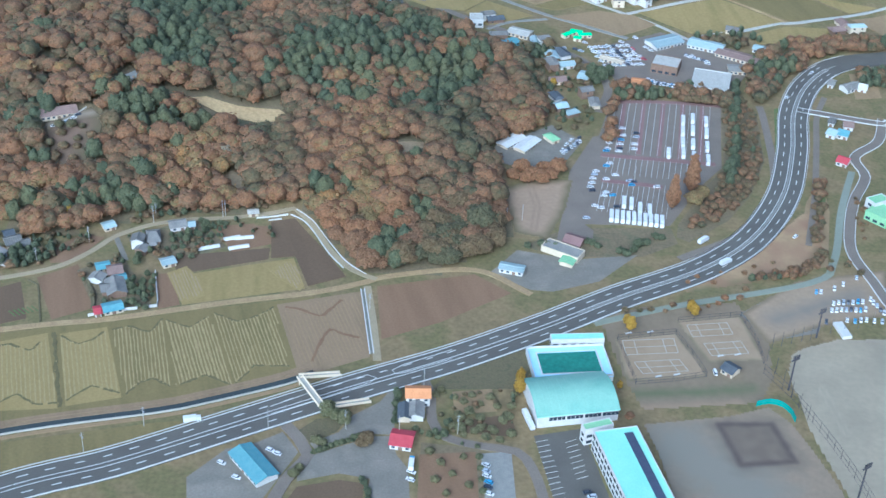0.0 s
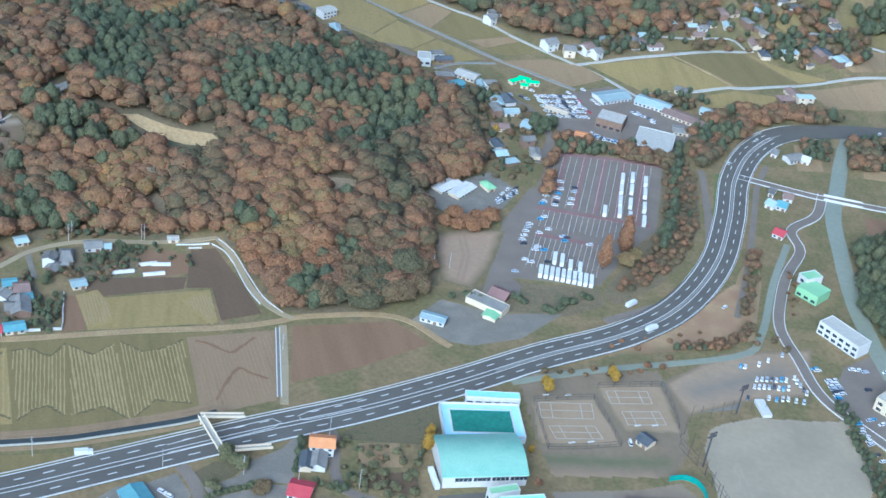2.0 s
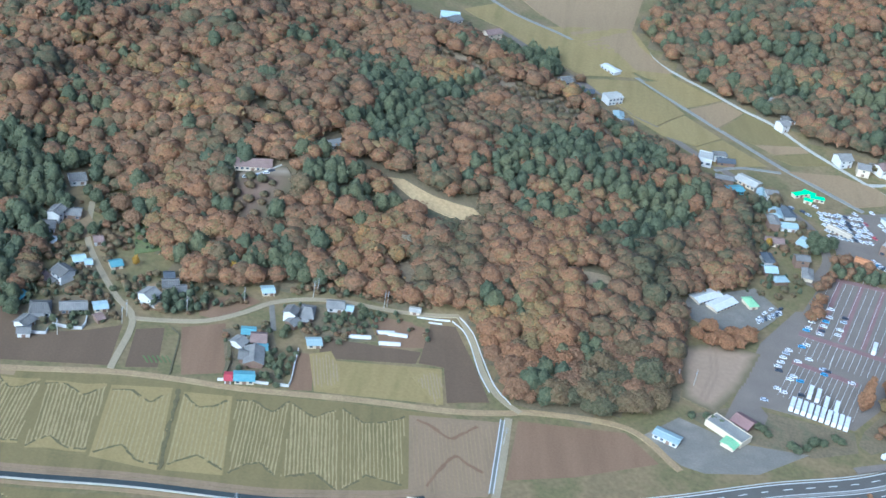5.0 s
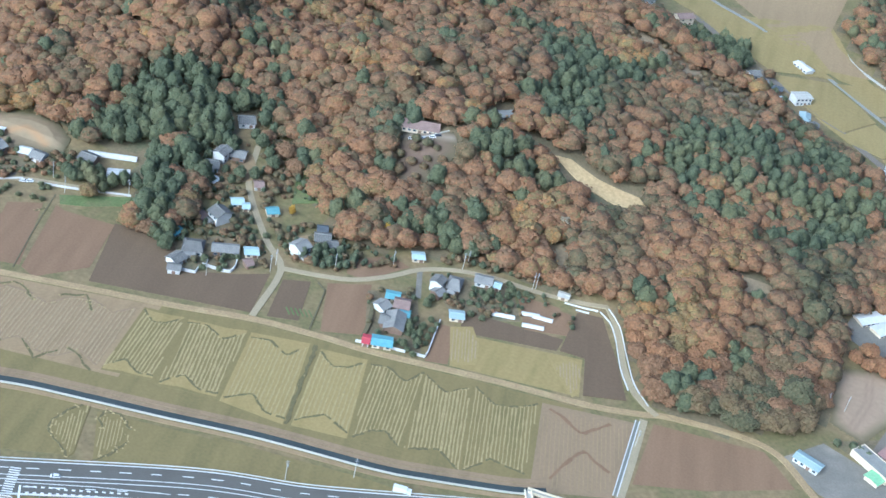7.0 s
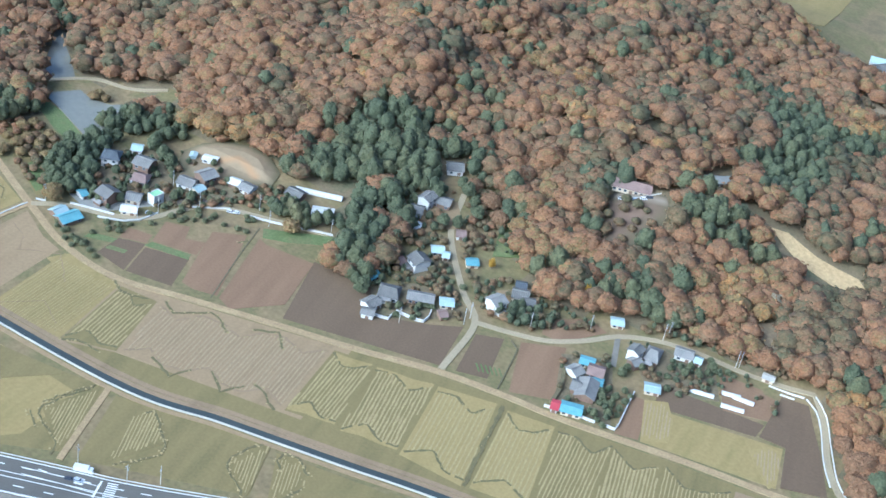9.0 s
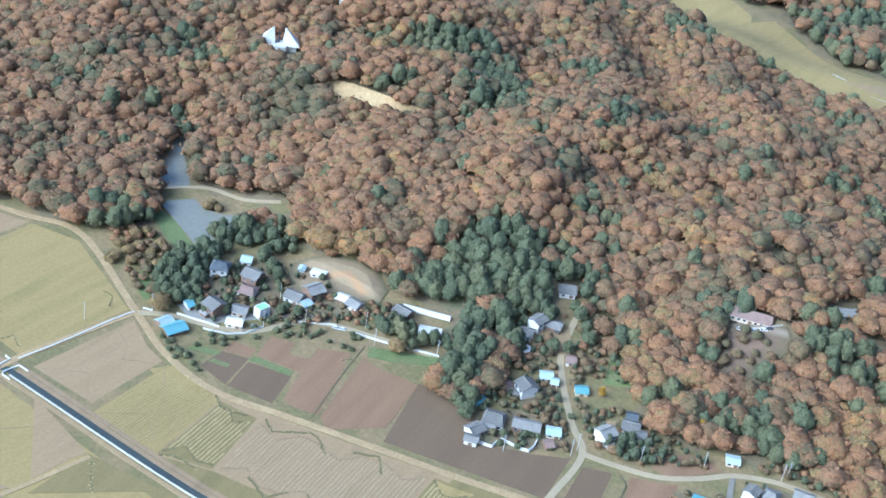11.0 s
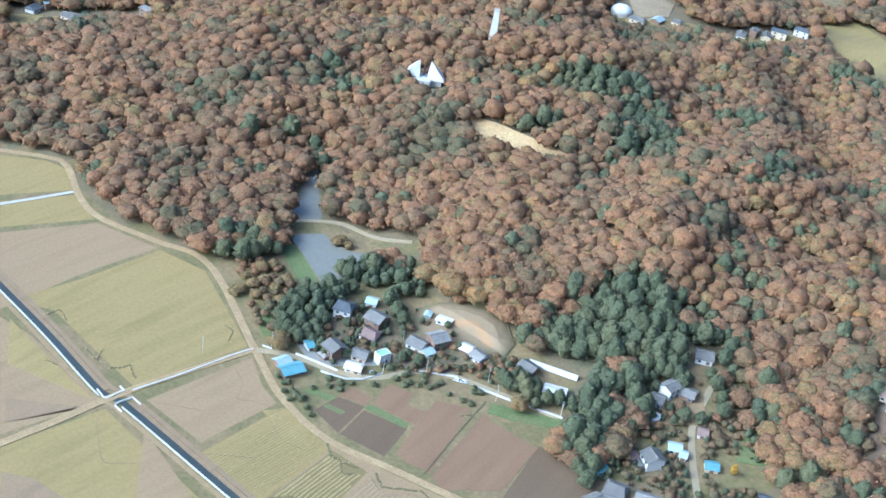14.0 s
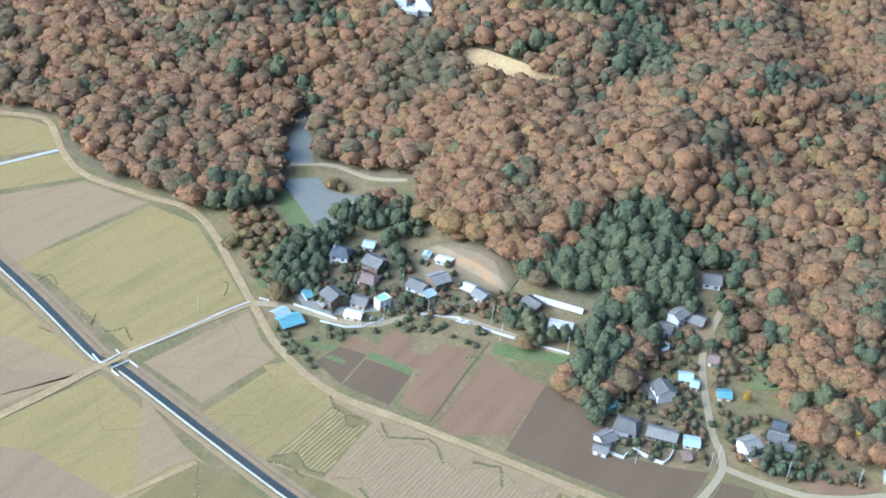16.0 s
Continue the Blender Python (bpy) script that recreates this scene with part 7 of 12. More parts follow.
house(-69.4, 467.7, -53, 24.7, 11.3, floors=1, roof=BLUE, wall=WHITE, rise=1.6, label="long roadside building with a bright blue sheet roof")
house(5.8, 518.8, 2, 11.5, 8.6, floors=2, roof=ORANGE, wall=WHITE, label="two-storey house with an orange roof")
house(4.9, 510.2, 89, 12.8, 7.6, floors=1, roof=TILE, wall=WHITE, label="grey-tiled house behind an orange-roofed house")
house(-0.6, 507.8, -89, 10.3, 5.4, floors=1, roof=TILE_BLUE, wall=CREAM, label="low dark-roofed annex beside a house")
house(-1.2, 488.0, -9, 10.1, 10.8, floors=1, roof=RED, wall=WHITE, rise=2.0, label="roadside shop with a dark red roof and white front")
house(166.7, 549.4, -46, 6.8, 7.6, floors=1, roof=TILE_BLUE, wall=CREAM, label="hut with a blue-grey roof beside tennis courts")
flat_building(87.7, 654.7, -31, 23.6, 9.8, 3.5, CONCRETE_DK, CREAM, windows=False, name="building", label="low flat-roofed roadside building")
house(91.2, 647.5, 65, 13.9, 7.6, floors=1, roof=MINT, wall=CREAM, rise=0.8, shed=True, name="shed", label="shed with a pale mint roof")
house(57.3, 634.6, -15, 13.4, 6.5, floors=1, roof=LIGHT_BLUE, wall=WHITE, rise=0.8, label="low house with a pale blue roof beside the farm road")
house(63.0, 781.7, 49, 19.4, 8.6, floors=1, roof=WHITE, wall=CREAM, rise=0.8, shed=True, name="market_tent", label="long white event tent on gravel")
house(73.2, 778.5, 55, 19.3, 8.6, floors=1, roof=WHITE, wall=CREAM, rise=0.8, shed=True, name="market_tent", label="long white event tent on gravel")
house(89.8, 787.6, 34, 5.8, 9.7, floors=1, roof=MINT, wall=CREAM, hip=4, name="pavilion", label="small pavilion with a pale green hipped roof")
house(95.1, 665.1, -28, 10.2, 9.7, floors=1, roof=PAVE_RED, wall=BROWN_WALL, label="low gate building with a dull red roof")
flat_building(209.4, 874.1, -15, 26.6, 30.2, 6, CONCRETE, WHITE, name="market_hall", label="large flat-roofed white market hall", category="hall")
flat_building(180.9, 899.7, -19, 19.3, 17.0, 7, CONCRETE, BROWN_WALL, name="office_building", label="brown brick office building with a white roof")
house(185.7, 943.0, 29, 25.7, 15.1, floors=1, roof=LIGHT_BLUE, wall=WHITE, rise=1.6, name="warehouse", label="warehouse with a pale blue sheet roof")
house(216.6, 937.9, -25, 25.7, 14.0, floors=1, roof=LIGHT_BLUE, wall=WHITE, rise=1.6, name="warehouse", label="long warehouse with a pale blue roof")
house(238.3, 921.0, -30, 33.0, 11.9, floors=1, roof=TILE_BROWN, wall=CREAM, rise=1.2, name="warehouse", label="long open shed with a brownish roof")
house(233.4, 900.7, -3, 12.8, 10.8, floors=1, roof=CONCRETE_DK, wall=CREAM, rise=0.8, name="warehouse", label="low shed with a grey roof")
house(158.7, 875.4, -10, 10.4, 7.6, floors=1, roof=ORANGE, wall=ORANGE, rise=0.8, shed=True, name="stall", label="bright orange stall beside the market")
house(76.5, 946.0, -26, 16.3, 10.8, floors=1, roof=CONCRETE, wall=CREAM, rise=1.4, name="warehouse", label="warehouse with a pale grey roof on the valley road")
flat_building(43.6, 960.5, 3, 9.7, 12.3, 9, CONCRETE, WHITE, name="apartment_building", label="white three-storey building beside paddies")
house(-35.2, 1024.3, 42, 12.9, 9.7, floors=2, roof=CONCRETE, wall=WHITE, rise=0.8, label="white building beside a valley field")
house(-45.5, 1083.3, -38, 15.4, 7.6, floors=1, roof=WHITE, wall=WHITE, rise=0.7, shed=True, name="greenhouse", label="long white greenhouse beside a field track")
house(113.5, 949.6, 41, 12.1, 4.3, floors=1, roof=GREEN_SHEET, wall=CREAM, rise=0.4, shed=True, over=0.3, name="stall", label="market stall with a bright green awning")
house(120.0, 954.4, -18, 9.0, 4.3, floors=1, roof=GREEN_SHEET, wall=CREAM, rise=0.4, shed=True, over=0.3, name="stall", label="market stall with a bright green awning")
house(125.8, 949.6, 8, 9.9, 4.3, floors=1, roof=GREEN_SHEET, wall=CREAM, rise=0.4, shed=True, over=0.3, name="stall", label="market stall with a bright green awning")
house(119.7, 943.0, -6, 5.7, 4.3, floors=1, roof=GREEN_SHEET, wall=CREAM, rise=0.4, shed=True, over=0.3, name="stall", label="market stall with a bright green awning")
flat_building(286.6, 704.0, -46, 14.9, 14.4, 6, MINT, MINT, name="building", label="mint-green flat-roofed building by the river")
flat_building(286.6, 715.1, -63, 8.0, 12.5, 8, MINT, WHITE, name="building", label="small mint-roofed tower block by the river")
flat_building(294.4, 658.6, -52, 28.6, 11.7, 8, CONCRETE, WHITE, name="building", label="long pale office building by the river")
flat_building(313.4, 605.6, -48, 12.3, 32.2, 8, CONCRETE, CREAM, name="building", label="pale building at a car park")
house(311.2, 878.8, 29, 12.9, 8.6, floors=1, roof=TILE, wall=WHITE, label="riverside house near the highway bridge, grey-tiled")
house(320.4, 878.6, -21, 5.4, 8.6, floors=1, roof=WHITE, wall=WHITE, label="riverside house near the highway bridge, white roof")
house(281.8, 808.4, -37, 6.0, 8.6, floors=1, roof=LIGHT_BLUE, wall=WHITE, label="riverside house near the highway bridge, pale blue roof")
house(288.9, 808.2, -25, 6.8, 8.6, floors=1, roof=BLUE, wall=WHITE, label="riverside house near the highway bridge, blue roof")
house(279.8, 770.9, -33, 6.9, 8.6, floors=1, roof=RED, wall=WHITE, label="riverside house near the highway bridge, dull red roof")
house(285.7, 825.5, -28, 3.6, 8.6, floors=1, roof=TILE, wall=WHITE, label="riverside house near the highway bridge, grey-tiled")
house(295.2, 820.7, -10, 6.0, 8.6, floors=1, roof=TILE_BROWN, wall=WHITE, label="riverside house near the highway bridge, brown-tiled")
house(299.1, 883.8, -29, 3.9, 8.6, floors=1, roof=TILE, wall=WHITE, label="riverside house near the highway bridge, grey-tiled")
# hamlets along the valley
def hamlet(spots, seed, floors=(1, 1, 2), where="at the foot of a wooded hill"):
    """Houses of a hamlet: mixed roofs, sizes and turns."""
    rnd = random.Random(seed)
    kinds = [(TILE, "grey-tiled"), (TILE, "grey-tiled"), (TILE, "grey-tiled"), (TILE_BLUE, "dark blue-tiled"), (TILE_BROWN, "brown-tiled"), (LIGHT_BLUE, "pale blue-roofed")]
    for x, y in spots:
        roof, words = rnd.choice(kinds)
        house(x, y, rnd.choice((12, 25, 100, 118)) + rnd.uniform(-8, 8), rnd.uniform(8, 13), rnd.uniform(6, 8.2), floors=rnd.choice(floors), roof=roof,
              wall=rnd.choice((WHITE, CREAM, BROWN_WALL)), hip=rnd.choice((0, 2)), plain=True, label="small " + words + " house " + where)


hamlet([(213, 1062), (217, 1047), (220, 1034), (211, 1029), (227, 1028), (169, 1019), (187, 1035), (175, 1014), (198, 1029)], 31, where="at the foot of a wooded hill")
hamlet([(242, 1112), (252, 1112), (234, 1075), (243, 1080), (252, 1084), (244, 1068), (260, 1082), (262, 1071), (271, 1071), (266, 1059), (278, 1078), (290, 1090), (293, 1079), (299, 1095)], 32, where="in a hillside hamlet")
hamlet([(314, 1102), (320, 1096), (310, 1083), (323, 1075), (319, 1080), (336, 1136), (342, 1130), (344, 1119), (353, 1128), (356, 1117)], 33, where="in a hamlet between woods")
hamlet([(314, 1058), (320, 1044), (333, 1047), (340, 1043), (362, 1054), (364, 1040), (370, 1047), (353, 1032), (393, 1110), (391, 1119), (384, 1038), (377, 1033), (373, 1122)], 34, where="at the far valley side")
hamlet([(330, 981), (323, 969), (338, 970)], 35, where="beside a pale farm road")
hamlet([(68, 1108), (74, 1116), (81, 1092), (99, 1061)], 36, where="on a hill slope above paddies")
hamlet([(71, 889), (98, 911), (106, 916), (97, 895), (108, 898), (87, 933), (94, 932), (99, 872), (97, 847), (99, 833), (106, 824), (118, 853), (123, 840), (60, 941), (-31, 986), (-26, 998), (-42, 995), (-17, 982), (-51, 1013), (-57, 1028), (53, 970), (58, 967)], 37, where="along the valley road")
house(119.5, 880.7, -20, 7, 12, floors=1, roof=LIGHT_BLUE, wall=WHITE, rise=1.0, label="pale blue-roofed shop at a junction")
house(100.9, 872.8, 15, 9, 7.5, floors=1, roof=TILE_BROWN, wall=BROWN_WALL, label="brown-roofed house beside a yellow tree")
house(142.4, 909.3, -28, 17, 6, floors=1, roof=CREAM, wall=CREAM, rise=0.6, shed=True, name="shed", label="long beige shed at the market entrance")
house(68.1, 929.1, 35, 12, 9, floors=1, roof=BLUE, wall=BLUE, rise=1.2, shed=True, name="shed", label="shed wrapped in bright blue sheeting")
house(259.0, 934.5, -25, 14, 8, floors=1, roof=LIGHT_BLUE, wall=WHITE, rise=1.0, label="pale blue-roofed house beside a tree belt")
house(240.6, 963.6, -20, 9, 7, floors=1, roof=TILE, wall=CREAM, label="grey-roofed house at a paddy corner")
tree(96.1, 864.5, "yellow", 0.8, "tree in bright yellow leaf", 0, 0.5)
tree(131.1, 876.9, "green", 1.00, "dark round evergreen at a junction", 1, 0.3)
tree(137.4, 884.9, "green", 0.80, "dark round evergreen at a junction", 1, 0.3)
tree(126.9, 871.3, "green", 0.70, "dark round evergreen at a junction", 1, 0.3)
for i in range(22):
    f = i / 21
    car(165.4 + 47.7 * f, 877.3 + -8.5 * f, 62 + 180 * (i % 2), ("white", "silver", "white", "dark", "white", "blue")[(i * 5) % 6], "van" if i % 7 == 3 else "car", "car parked in a row below the market hall", "cars below the market hall")
for i in range(7):
    f = i / 6
    car(96.2 + 12.5 * f, 771.6 + 15.8 * f, 100, ("white", "silver", "dark")[i % 3], "car", "car parked at the edge of a gravel yard", "cars at the gravel yard")
hamlet([(-648.6, 1032.0), (-639.2, 1046.4), (-630.0, 1061.9), (-599.1, 1113.7), (-595.4, 1126.6), (-588.3, 1135.3), (-583.4, 1147.5), (-574.5, 1168.6)], 51, where="in a far clearing of the wood")
hamlet([(-869.4, 631.3), (-864.6, 635.6), (-830.3, 678.3), (-895.2, 616.3), (-895.7, 627.3), (-837.3, 679.2)], 52, where="at the far edge of the wood")
def dome(x, y, r):
    """A low white membrane dome on a ring wall."""
    t = thing("dome", x, y, ground_height(x, y), 0, "low white dome in a far clearing", "dome")
    rings = [(math.cos(a) * r, math.sin(a) * r * 0.62) for a in (0, 0.3, 0.6, 0.9, 1.2, 1.45)]
    k = 20
    v = [(c * math.cos(i * math.tau / k), c * math.sin(i * math.tau / k), 2 + z) for c, z in rings for i in range(k)]
    f = [(j * k + i, j * k + (i + 1) % k, (j + 1) * k + (i + 1) % k, (j + 1) * k + i) for j in range(len(rings) - 1) for i in range(k)] + [tuple(range(len(v) - k, len(v)))]
    part("membrane", recalc(mesh_of("membrane", v, f, WHITE)), t)
    part("ring_wall", mesh_of("ring_wall", *tube((0, 0, -1), (0, 0, 2.2), r, r, k), CONCRETE), t)


dome(-666.3, 1030.9, 9)
house(-213.6, 1069.4, 30, 16, 8, floors=1, roof=MINT, wall=CREAM, rise=1.0, shed=True, name="shed", label="long shed with a pale green roof at the valley edge")
tunnel(-195.2, 1050.5, 150, 26, 6, 2.2, "long white plastic greenhouse at the valley edge")
house(-186.5, 1100.4, 20, 15, 11, floors=2, roof=LIGHT_BLUE, wall=WHITE, plain=True, label="pale two-storey building beside the valley road")
house(-144.1, 1057.1, 135, 20, 7, floors=1, roof=TILE_BROWN, wall=BROWN_WALL, plain=True, label="long low building with a dark red-brown roof")
car(120.1, 695.1, 83, "white", "bus", "long white parked coach on the car park", "coaches on the car park")
car(123.4, 694.6, 83, "white", "bus", "long white parked coach on the car park", "coaches on the car park")
car(126.8, 694.0, 83, "white", "bus", "long white parked coach on the car park", "coaches on the car park")
car(130.1, 693.5, 83, "white", "bus", "long white parked coach on the car park", "coaches on the car park")
car(133.5, 693.0, 83, "white", "bus", "long white parked coach on the car park", "coaches on the car park")
car(136.8, 692.5, 83, "white", "bus", "long white parked coach on the car park", "coaches on the car park")
car(140.2, 692.0, 83, "white", "bus", "long white parked coach on the car park", "coaches on the car park")
car(143.5, 691.4, 83, "white", "bus", "long white parked coach on the car park", "coaches on the car park")
car(146.8, 690.9, 83, "white", "bus", "long white parked coach on the car park", "coaches on the car park")
car(150.1, 690.4, 83, "white", "bus", "long white parked coach on the car park", "coaches on the car park")
car(129.5, 711.1, 83, "white", "bus", "long white parked coach on the car park", "coaches on the car park")
car(133.9, 709.8, 83, "white", "bus", "long white parked coach on the car park", "coaches on the car park")
car(138.5, 704.2, 83, "white", "bus", "long white parked coach on the car park", "coaches on the car park")
car(144.2, 702.7, 83, "white", "bus", "long white parked coach on the car park", "coaches on the car park")
car(175.4, 774.8, 82, "white", "bus", "long white parked coach on the car park", "coaches on the car park")
car(177.2, 788.5, 82, "white", "bus", "long white parked coach on the car park", "coaches on the car park")
car(179.5, 804.7, 82, "white", "bus", "long white parked coach on the car park", "coaches on the car park")
car(181.9, 820.0, 82, "white", "bus", "long white parked coach on the car park", "coaches on the car park")
car(181.6, 770.1, 82, "white", "bus", "long white parked coach on the car park", "coaches on the car park")
car(183.7, 787.4, 82, "white", "bus", "long white parked coach on the car park", "coaches on the car park")
car(186.4, 806.3, 82, "white", "bus", "long white parked coach on the car park", "coaches on the car park")
car(188.9, 822.9, 82, "white", "bus", "long white parked coach on the car park", "coaches on the car park")
car(190.4, 766.9, 82, "white", "bus", "long white parked coach on the car park", "coaches on the car park")
car(192.6, 784.2, 82, "white", "bus", "long white parked coach on the car park", "coaches on the car park")
car(195.1, 802.8, 82, "white", "bus", "long white parked coach on the car park", "coaches on the car park")
car(197.4, 819.2, 82, "white", "bus", "long white parked coach on the car park", "coaches on the car park")
car(165.6, 774.1, 82, "white", "bus", "long white parked coach on the car park", "coaches on the car park")
car(126.4, 779.1, 1, "white", "car", "parked white car on asphalt", "parked cars")
car(128.0, 787.0, 181, "white", "car", "parked white car on asphalt", "parked cars")
car(129.5, 793.0, 1, "white", "car", "parked white car on asphalt", "parked cars")
car(131.0, 798.5, 1, "silver", "car", "parked silver car on asphalt", "parked cars")
car(134.2, 779.8, 181, "dark", "car", "parked dark car on asphalt", "parked cars")
car(135.3, 785.7, 1, "white", "car", "parked white car on asphalt", "parked cars")
car(136.5, 791.6, 1, "blue", "car", "parked blue car on asphalt", "parked cars")
car(138.4, 797.7, 181, "white", "car", "parked white car on asphalt", "parked cars")
car(143.9, 779.8, 1, "white", "car", "parked white car on asphalt", "parked cars")
car(145.1, 786.2, 1, "white", "car", "parked white car on asphalt", "parked cars")
car(147.2, 796.2, 181, "silver", "car", "parked silver car on asphalt", "parked cars")
car(148.1, 801.4, 1, "dark", "car", "parked dark car on asphalt", "parked cars")
car(139.3, 807.5, 1, "white", "car", "parked white car on asphalt", "parked cars")
car(125.1, 776.3, 181, "blue", "car", "parked blue car on asphalt", "parked cars")
car(133.4, 775.9, 1, "white", "car", "parked white car on asphalt", "parked cars")
car(110.5, 729.8, 4, "white", "car", "parked white car on asphalt", "parked cars")
car(111.8, 734.7, 184, "white", "car", "parked white car on asphalt", "parked cars")
car(113.1, 740.2, 4, "white", "car", "parked white car on asphalt", "parked cars")
car(114.5, 745.3, 4, "silver", "car", "parked silver car on asphalt", "parked cars")
car(111.2, 725.5, 184, "dark", "car", "parked dark car on asphalt", "parked cars")
car(115.9, 749.2, 4, "white", "car", "parked white car on asphalt", "parked cars")
car(123.2, 756.6, 4, "blue", "car", "parked blue car on asphalt", "parked cars")
car(125.7, 759.8, 184, "white", "car", "parked white car on asphalt", "parked cars")
car(121.5, 739.9, 4, "white", "car", "parked white car on asphalt", "parked cars")
car(127.8, 745.3, 4, "white", "car", "parked white car on asphalt", "parked cars")
car(136.1, 738.7, 184, "silver", "car", "parked silver car on asphalt", "parked cars")
car(138.9, 737.9, 4, "dark", "car", "parked dark car on asphalt", "parked cars")
car(118.1, 719.8, 4, "white", "car", "parked white car on asphalt", "parked cars")
car(123.6, 720.6, 184, "blue", "car", "parked blue car on asphalt", "parked cars")
car(119.8, 723.7, 4, "white", "car", "parked white car on asphalt", "parked cars")
car(111.4, 707.6, 4, "white", "car", "parked white car on asphalt", "parked cars")
car(114.9, 705.5, 184, "white", "car", "parked white car on asphalt", "parked cars")
car(104.9, 693.4, 4, "silver", "car", "parked silver car on asphalt", "parked cars")
car(124.9, 707.3, 4, "dark", "car", "parked dark car on asphalt", "parked cars")
car(152.7, 732.7, 184, "white", "car", "parked white car on asphalt", "parked cars")
car(137.0, 733.9, 4, "blue", "car", "parked blue car on asphalt", "parked cars")
car(233.4, 606.8, 74, "white", "car", "parked white car on asphalt", "parked cars")
car(236.1, 606.9, 254, "white", "car", "parked white car on asphalt", "parked cars")
car(239.0, 607.7, 74, "white", "car", "parked white car on asphalt", "parked cars")
car(241.7, 607.7, 74, "silver", "car", "parked silver car on asphalt", "parked cars")
car(244.4, 607.8, 254, "dark", "car", "parked dark car on asphalt", "parked cars")
car(247.1, 607.9, 74, "white", "car", "parked white car on asphalt", "parked cars")
car(249.7, 607.9, 74, "blue", "car", "parked blue car on asphalt", "parked cars")
car(252.7, 608.7, 254, "white", "car", "parked white car on asphalt", "parked cars")
car(236.0, 613.5, 74, "white", "car", "parked white car on asphalt", "parked cars")
car(239.0, 614.4, 74, "white", "car", "parked white car on asphalt", "parked cars")
car(241.8, 614.5, 254, "silver", "car", "parked silver car on asphalt", "parked cars")
car(244.5, 614.7, 74, "dark", "car", "parked dark car on asphalt", "parked cars")
car(247.2, 614.9, 74, "white", "car", "parked white car on asphalt", "parked cars")
car(250.2, 615.8, 254, "blue", "car", "parked blue car on asphalt", "parked cars")
car(252.9, 615.9, 74, "white", "car", "parked white car on asphalt", "parked cars")
car(258.1, 618.8, 74, "white", "car", "parked white car on asphalt", "parked cars")
car(258.8, 615.3, 254, "white", "car", "parked white car on asphalt", "parked cars")
car(260.2, 612.7, 74, "silver", "car", "parked silver car on asphalt", "parked cars")
car(261.0, 608.5, 74, "dark", "car", "parked dark car on asphalt", "parked cars")
car(262.3, 605.9, 254, "white", "car", "parked white car on asphalt", "parked cars")
car(228.7, 624.0, 74, "blue", "car", "parked blue car on asphalt", "parked cars")
car(231.3, 624.2, 74, "white", "car", "parked white car on asphalt", "parked cars")
car(239.8, 627.7, 254, "white", "car", "parked white car on asphalt", "parked cars")
car(246.0, 632.6, 74, "white", "car", "parked white car on asphalt", "parked cars")
car(255.4, 639.3, 74, "silver", "car", "parked silver car on asphalt", "parked cars")
car(227.7, 595.8, 254, "dark", "car", "parked dark car on asphalt", "parked cars")
car(239.7, 598.1, 74, "white", "car", "parked white car on asphalt", "parked cars")
car(243.9, 597.5, 74, "blue", "car", "parked blue car on asphalt", "parked cars")
car(247.4, 598.4, 254, "white", "car", "parked white car on asphalt", "parked cars")
car(250.6, 599.0, 74, "white", "car", "parked white car on asphalt", "parked cars")
car(254.8, 598.3, 74, "white", "car", "parked white car on asphalt", "parked cars")
car(259.0, 597.7, 254, "silver", "car", "parked silver car on asphalt", "parked cars")
car(277.5, 619.6, 15, "white", "car", "parked white car on asphalt", "parked cars")
car(278.1, 617.4, 195, "white", "car", "parked white car on asphalt", "parked cars")
car(278.2, 614.4, 15, "white", "car", "parked white car on asphalt", "parked cars")
car(278.7, 612.2, 15, "silver", "car", "parked silver car on asphalt", "parked cars")
car(279.2, 610.0, 195, "dark", "car", "parked dark car on asphalt", "parked cars")
car(279.4, 607.1, 15, "white", "car", "parked white car on asphalt", "parked cars")
car(279.9, 604.9, 15, "blue", "car", "parked blue car on asphalt", "parked cars")
car(280.8, 620.5, 195, "white", "car", "parked white car on asphalt", "parked cars")
car(281.0, 617.8, 15, "white", "car", "parked white car on asphalt", "parked cars")
car(281.6, 615.8, 15, "white", "car", "parked white car on asphalt", "parked cars")
car(282.1, 613.8, 195, "silver", "car", "parked silver car on asphalt", "parked cars")
car(282.3, 611.0, 15, "dark", "car", "parked dark car on asphalt", "parked cars")
car(282.9, 609.1, 15, "white", "car", "parked white car on asphalt", "parked cars")
car(271.8, 629.2, 195, "blue", "car", "parked blue car on asphalt", "parked cars")
car(273.2, 627.9, 15, "white", "car", "parked white car on asphalt", "parked cars")
car(294.1, 632.7, 15, "white", "car", "parked white car on asphalt", "parked cars")
car(297.3, 632.4, 195, "white", "car", "parked white car on asphalt", "parked cars")
car(301.3, 631.6, 15, "silver", "car", "parked silver car on asphalt", "parked cars")
car(298.9, 615.1, 15, "dark", "car", "parked dark car on asphalt", "parked cars")
car(313.8, 633.0, 195, "white", "car", "parked white car on asphalt", "parked cars")
car(285.6, 584.4, 15, "blue", "car", "parked blue car on asphalt", "parked cars")
car(286.1, 577.4, 15, "white", "car", "parked white car on asphalt", "parked cars")
car(287.8, 570.6, 195, "white", "car", "parked white car on asphalt", "parked cars")
car(287.5, 559.1, 15, "white", "car", "parked white car on asphalt", "parked cars")
car(292.9, 588.4, 15, "silver", "car", "parked silver car on asphalt", "parked cars")
car(285.9, 585.7, 26, "white", "car", "parked white car on asphalt", "parked cars")
car(286.0, 579.5, 206, "white", "car", "parked white car on asphalt", "parked cars")
car(287.7, 574.2, 26, "white", "car", "parked white car on asphalt", "parked cars")
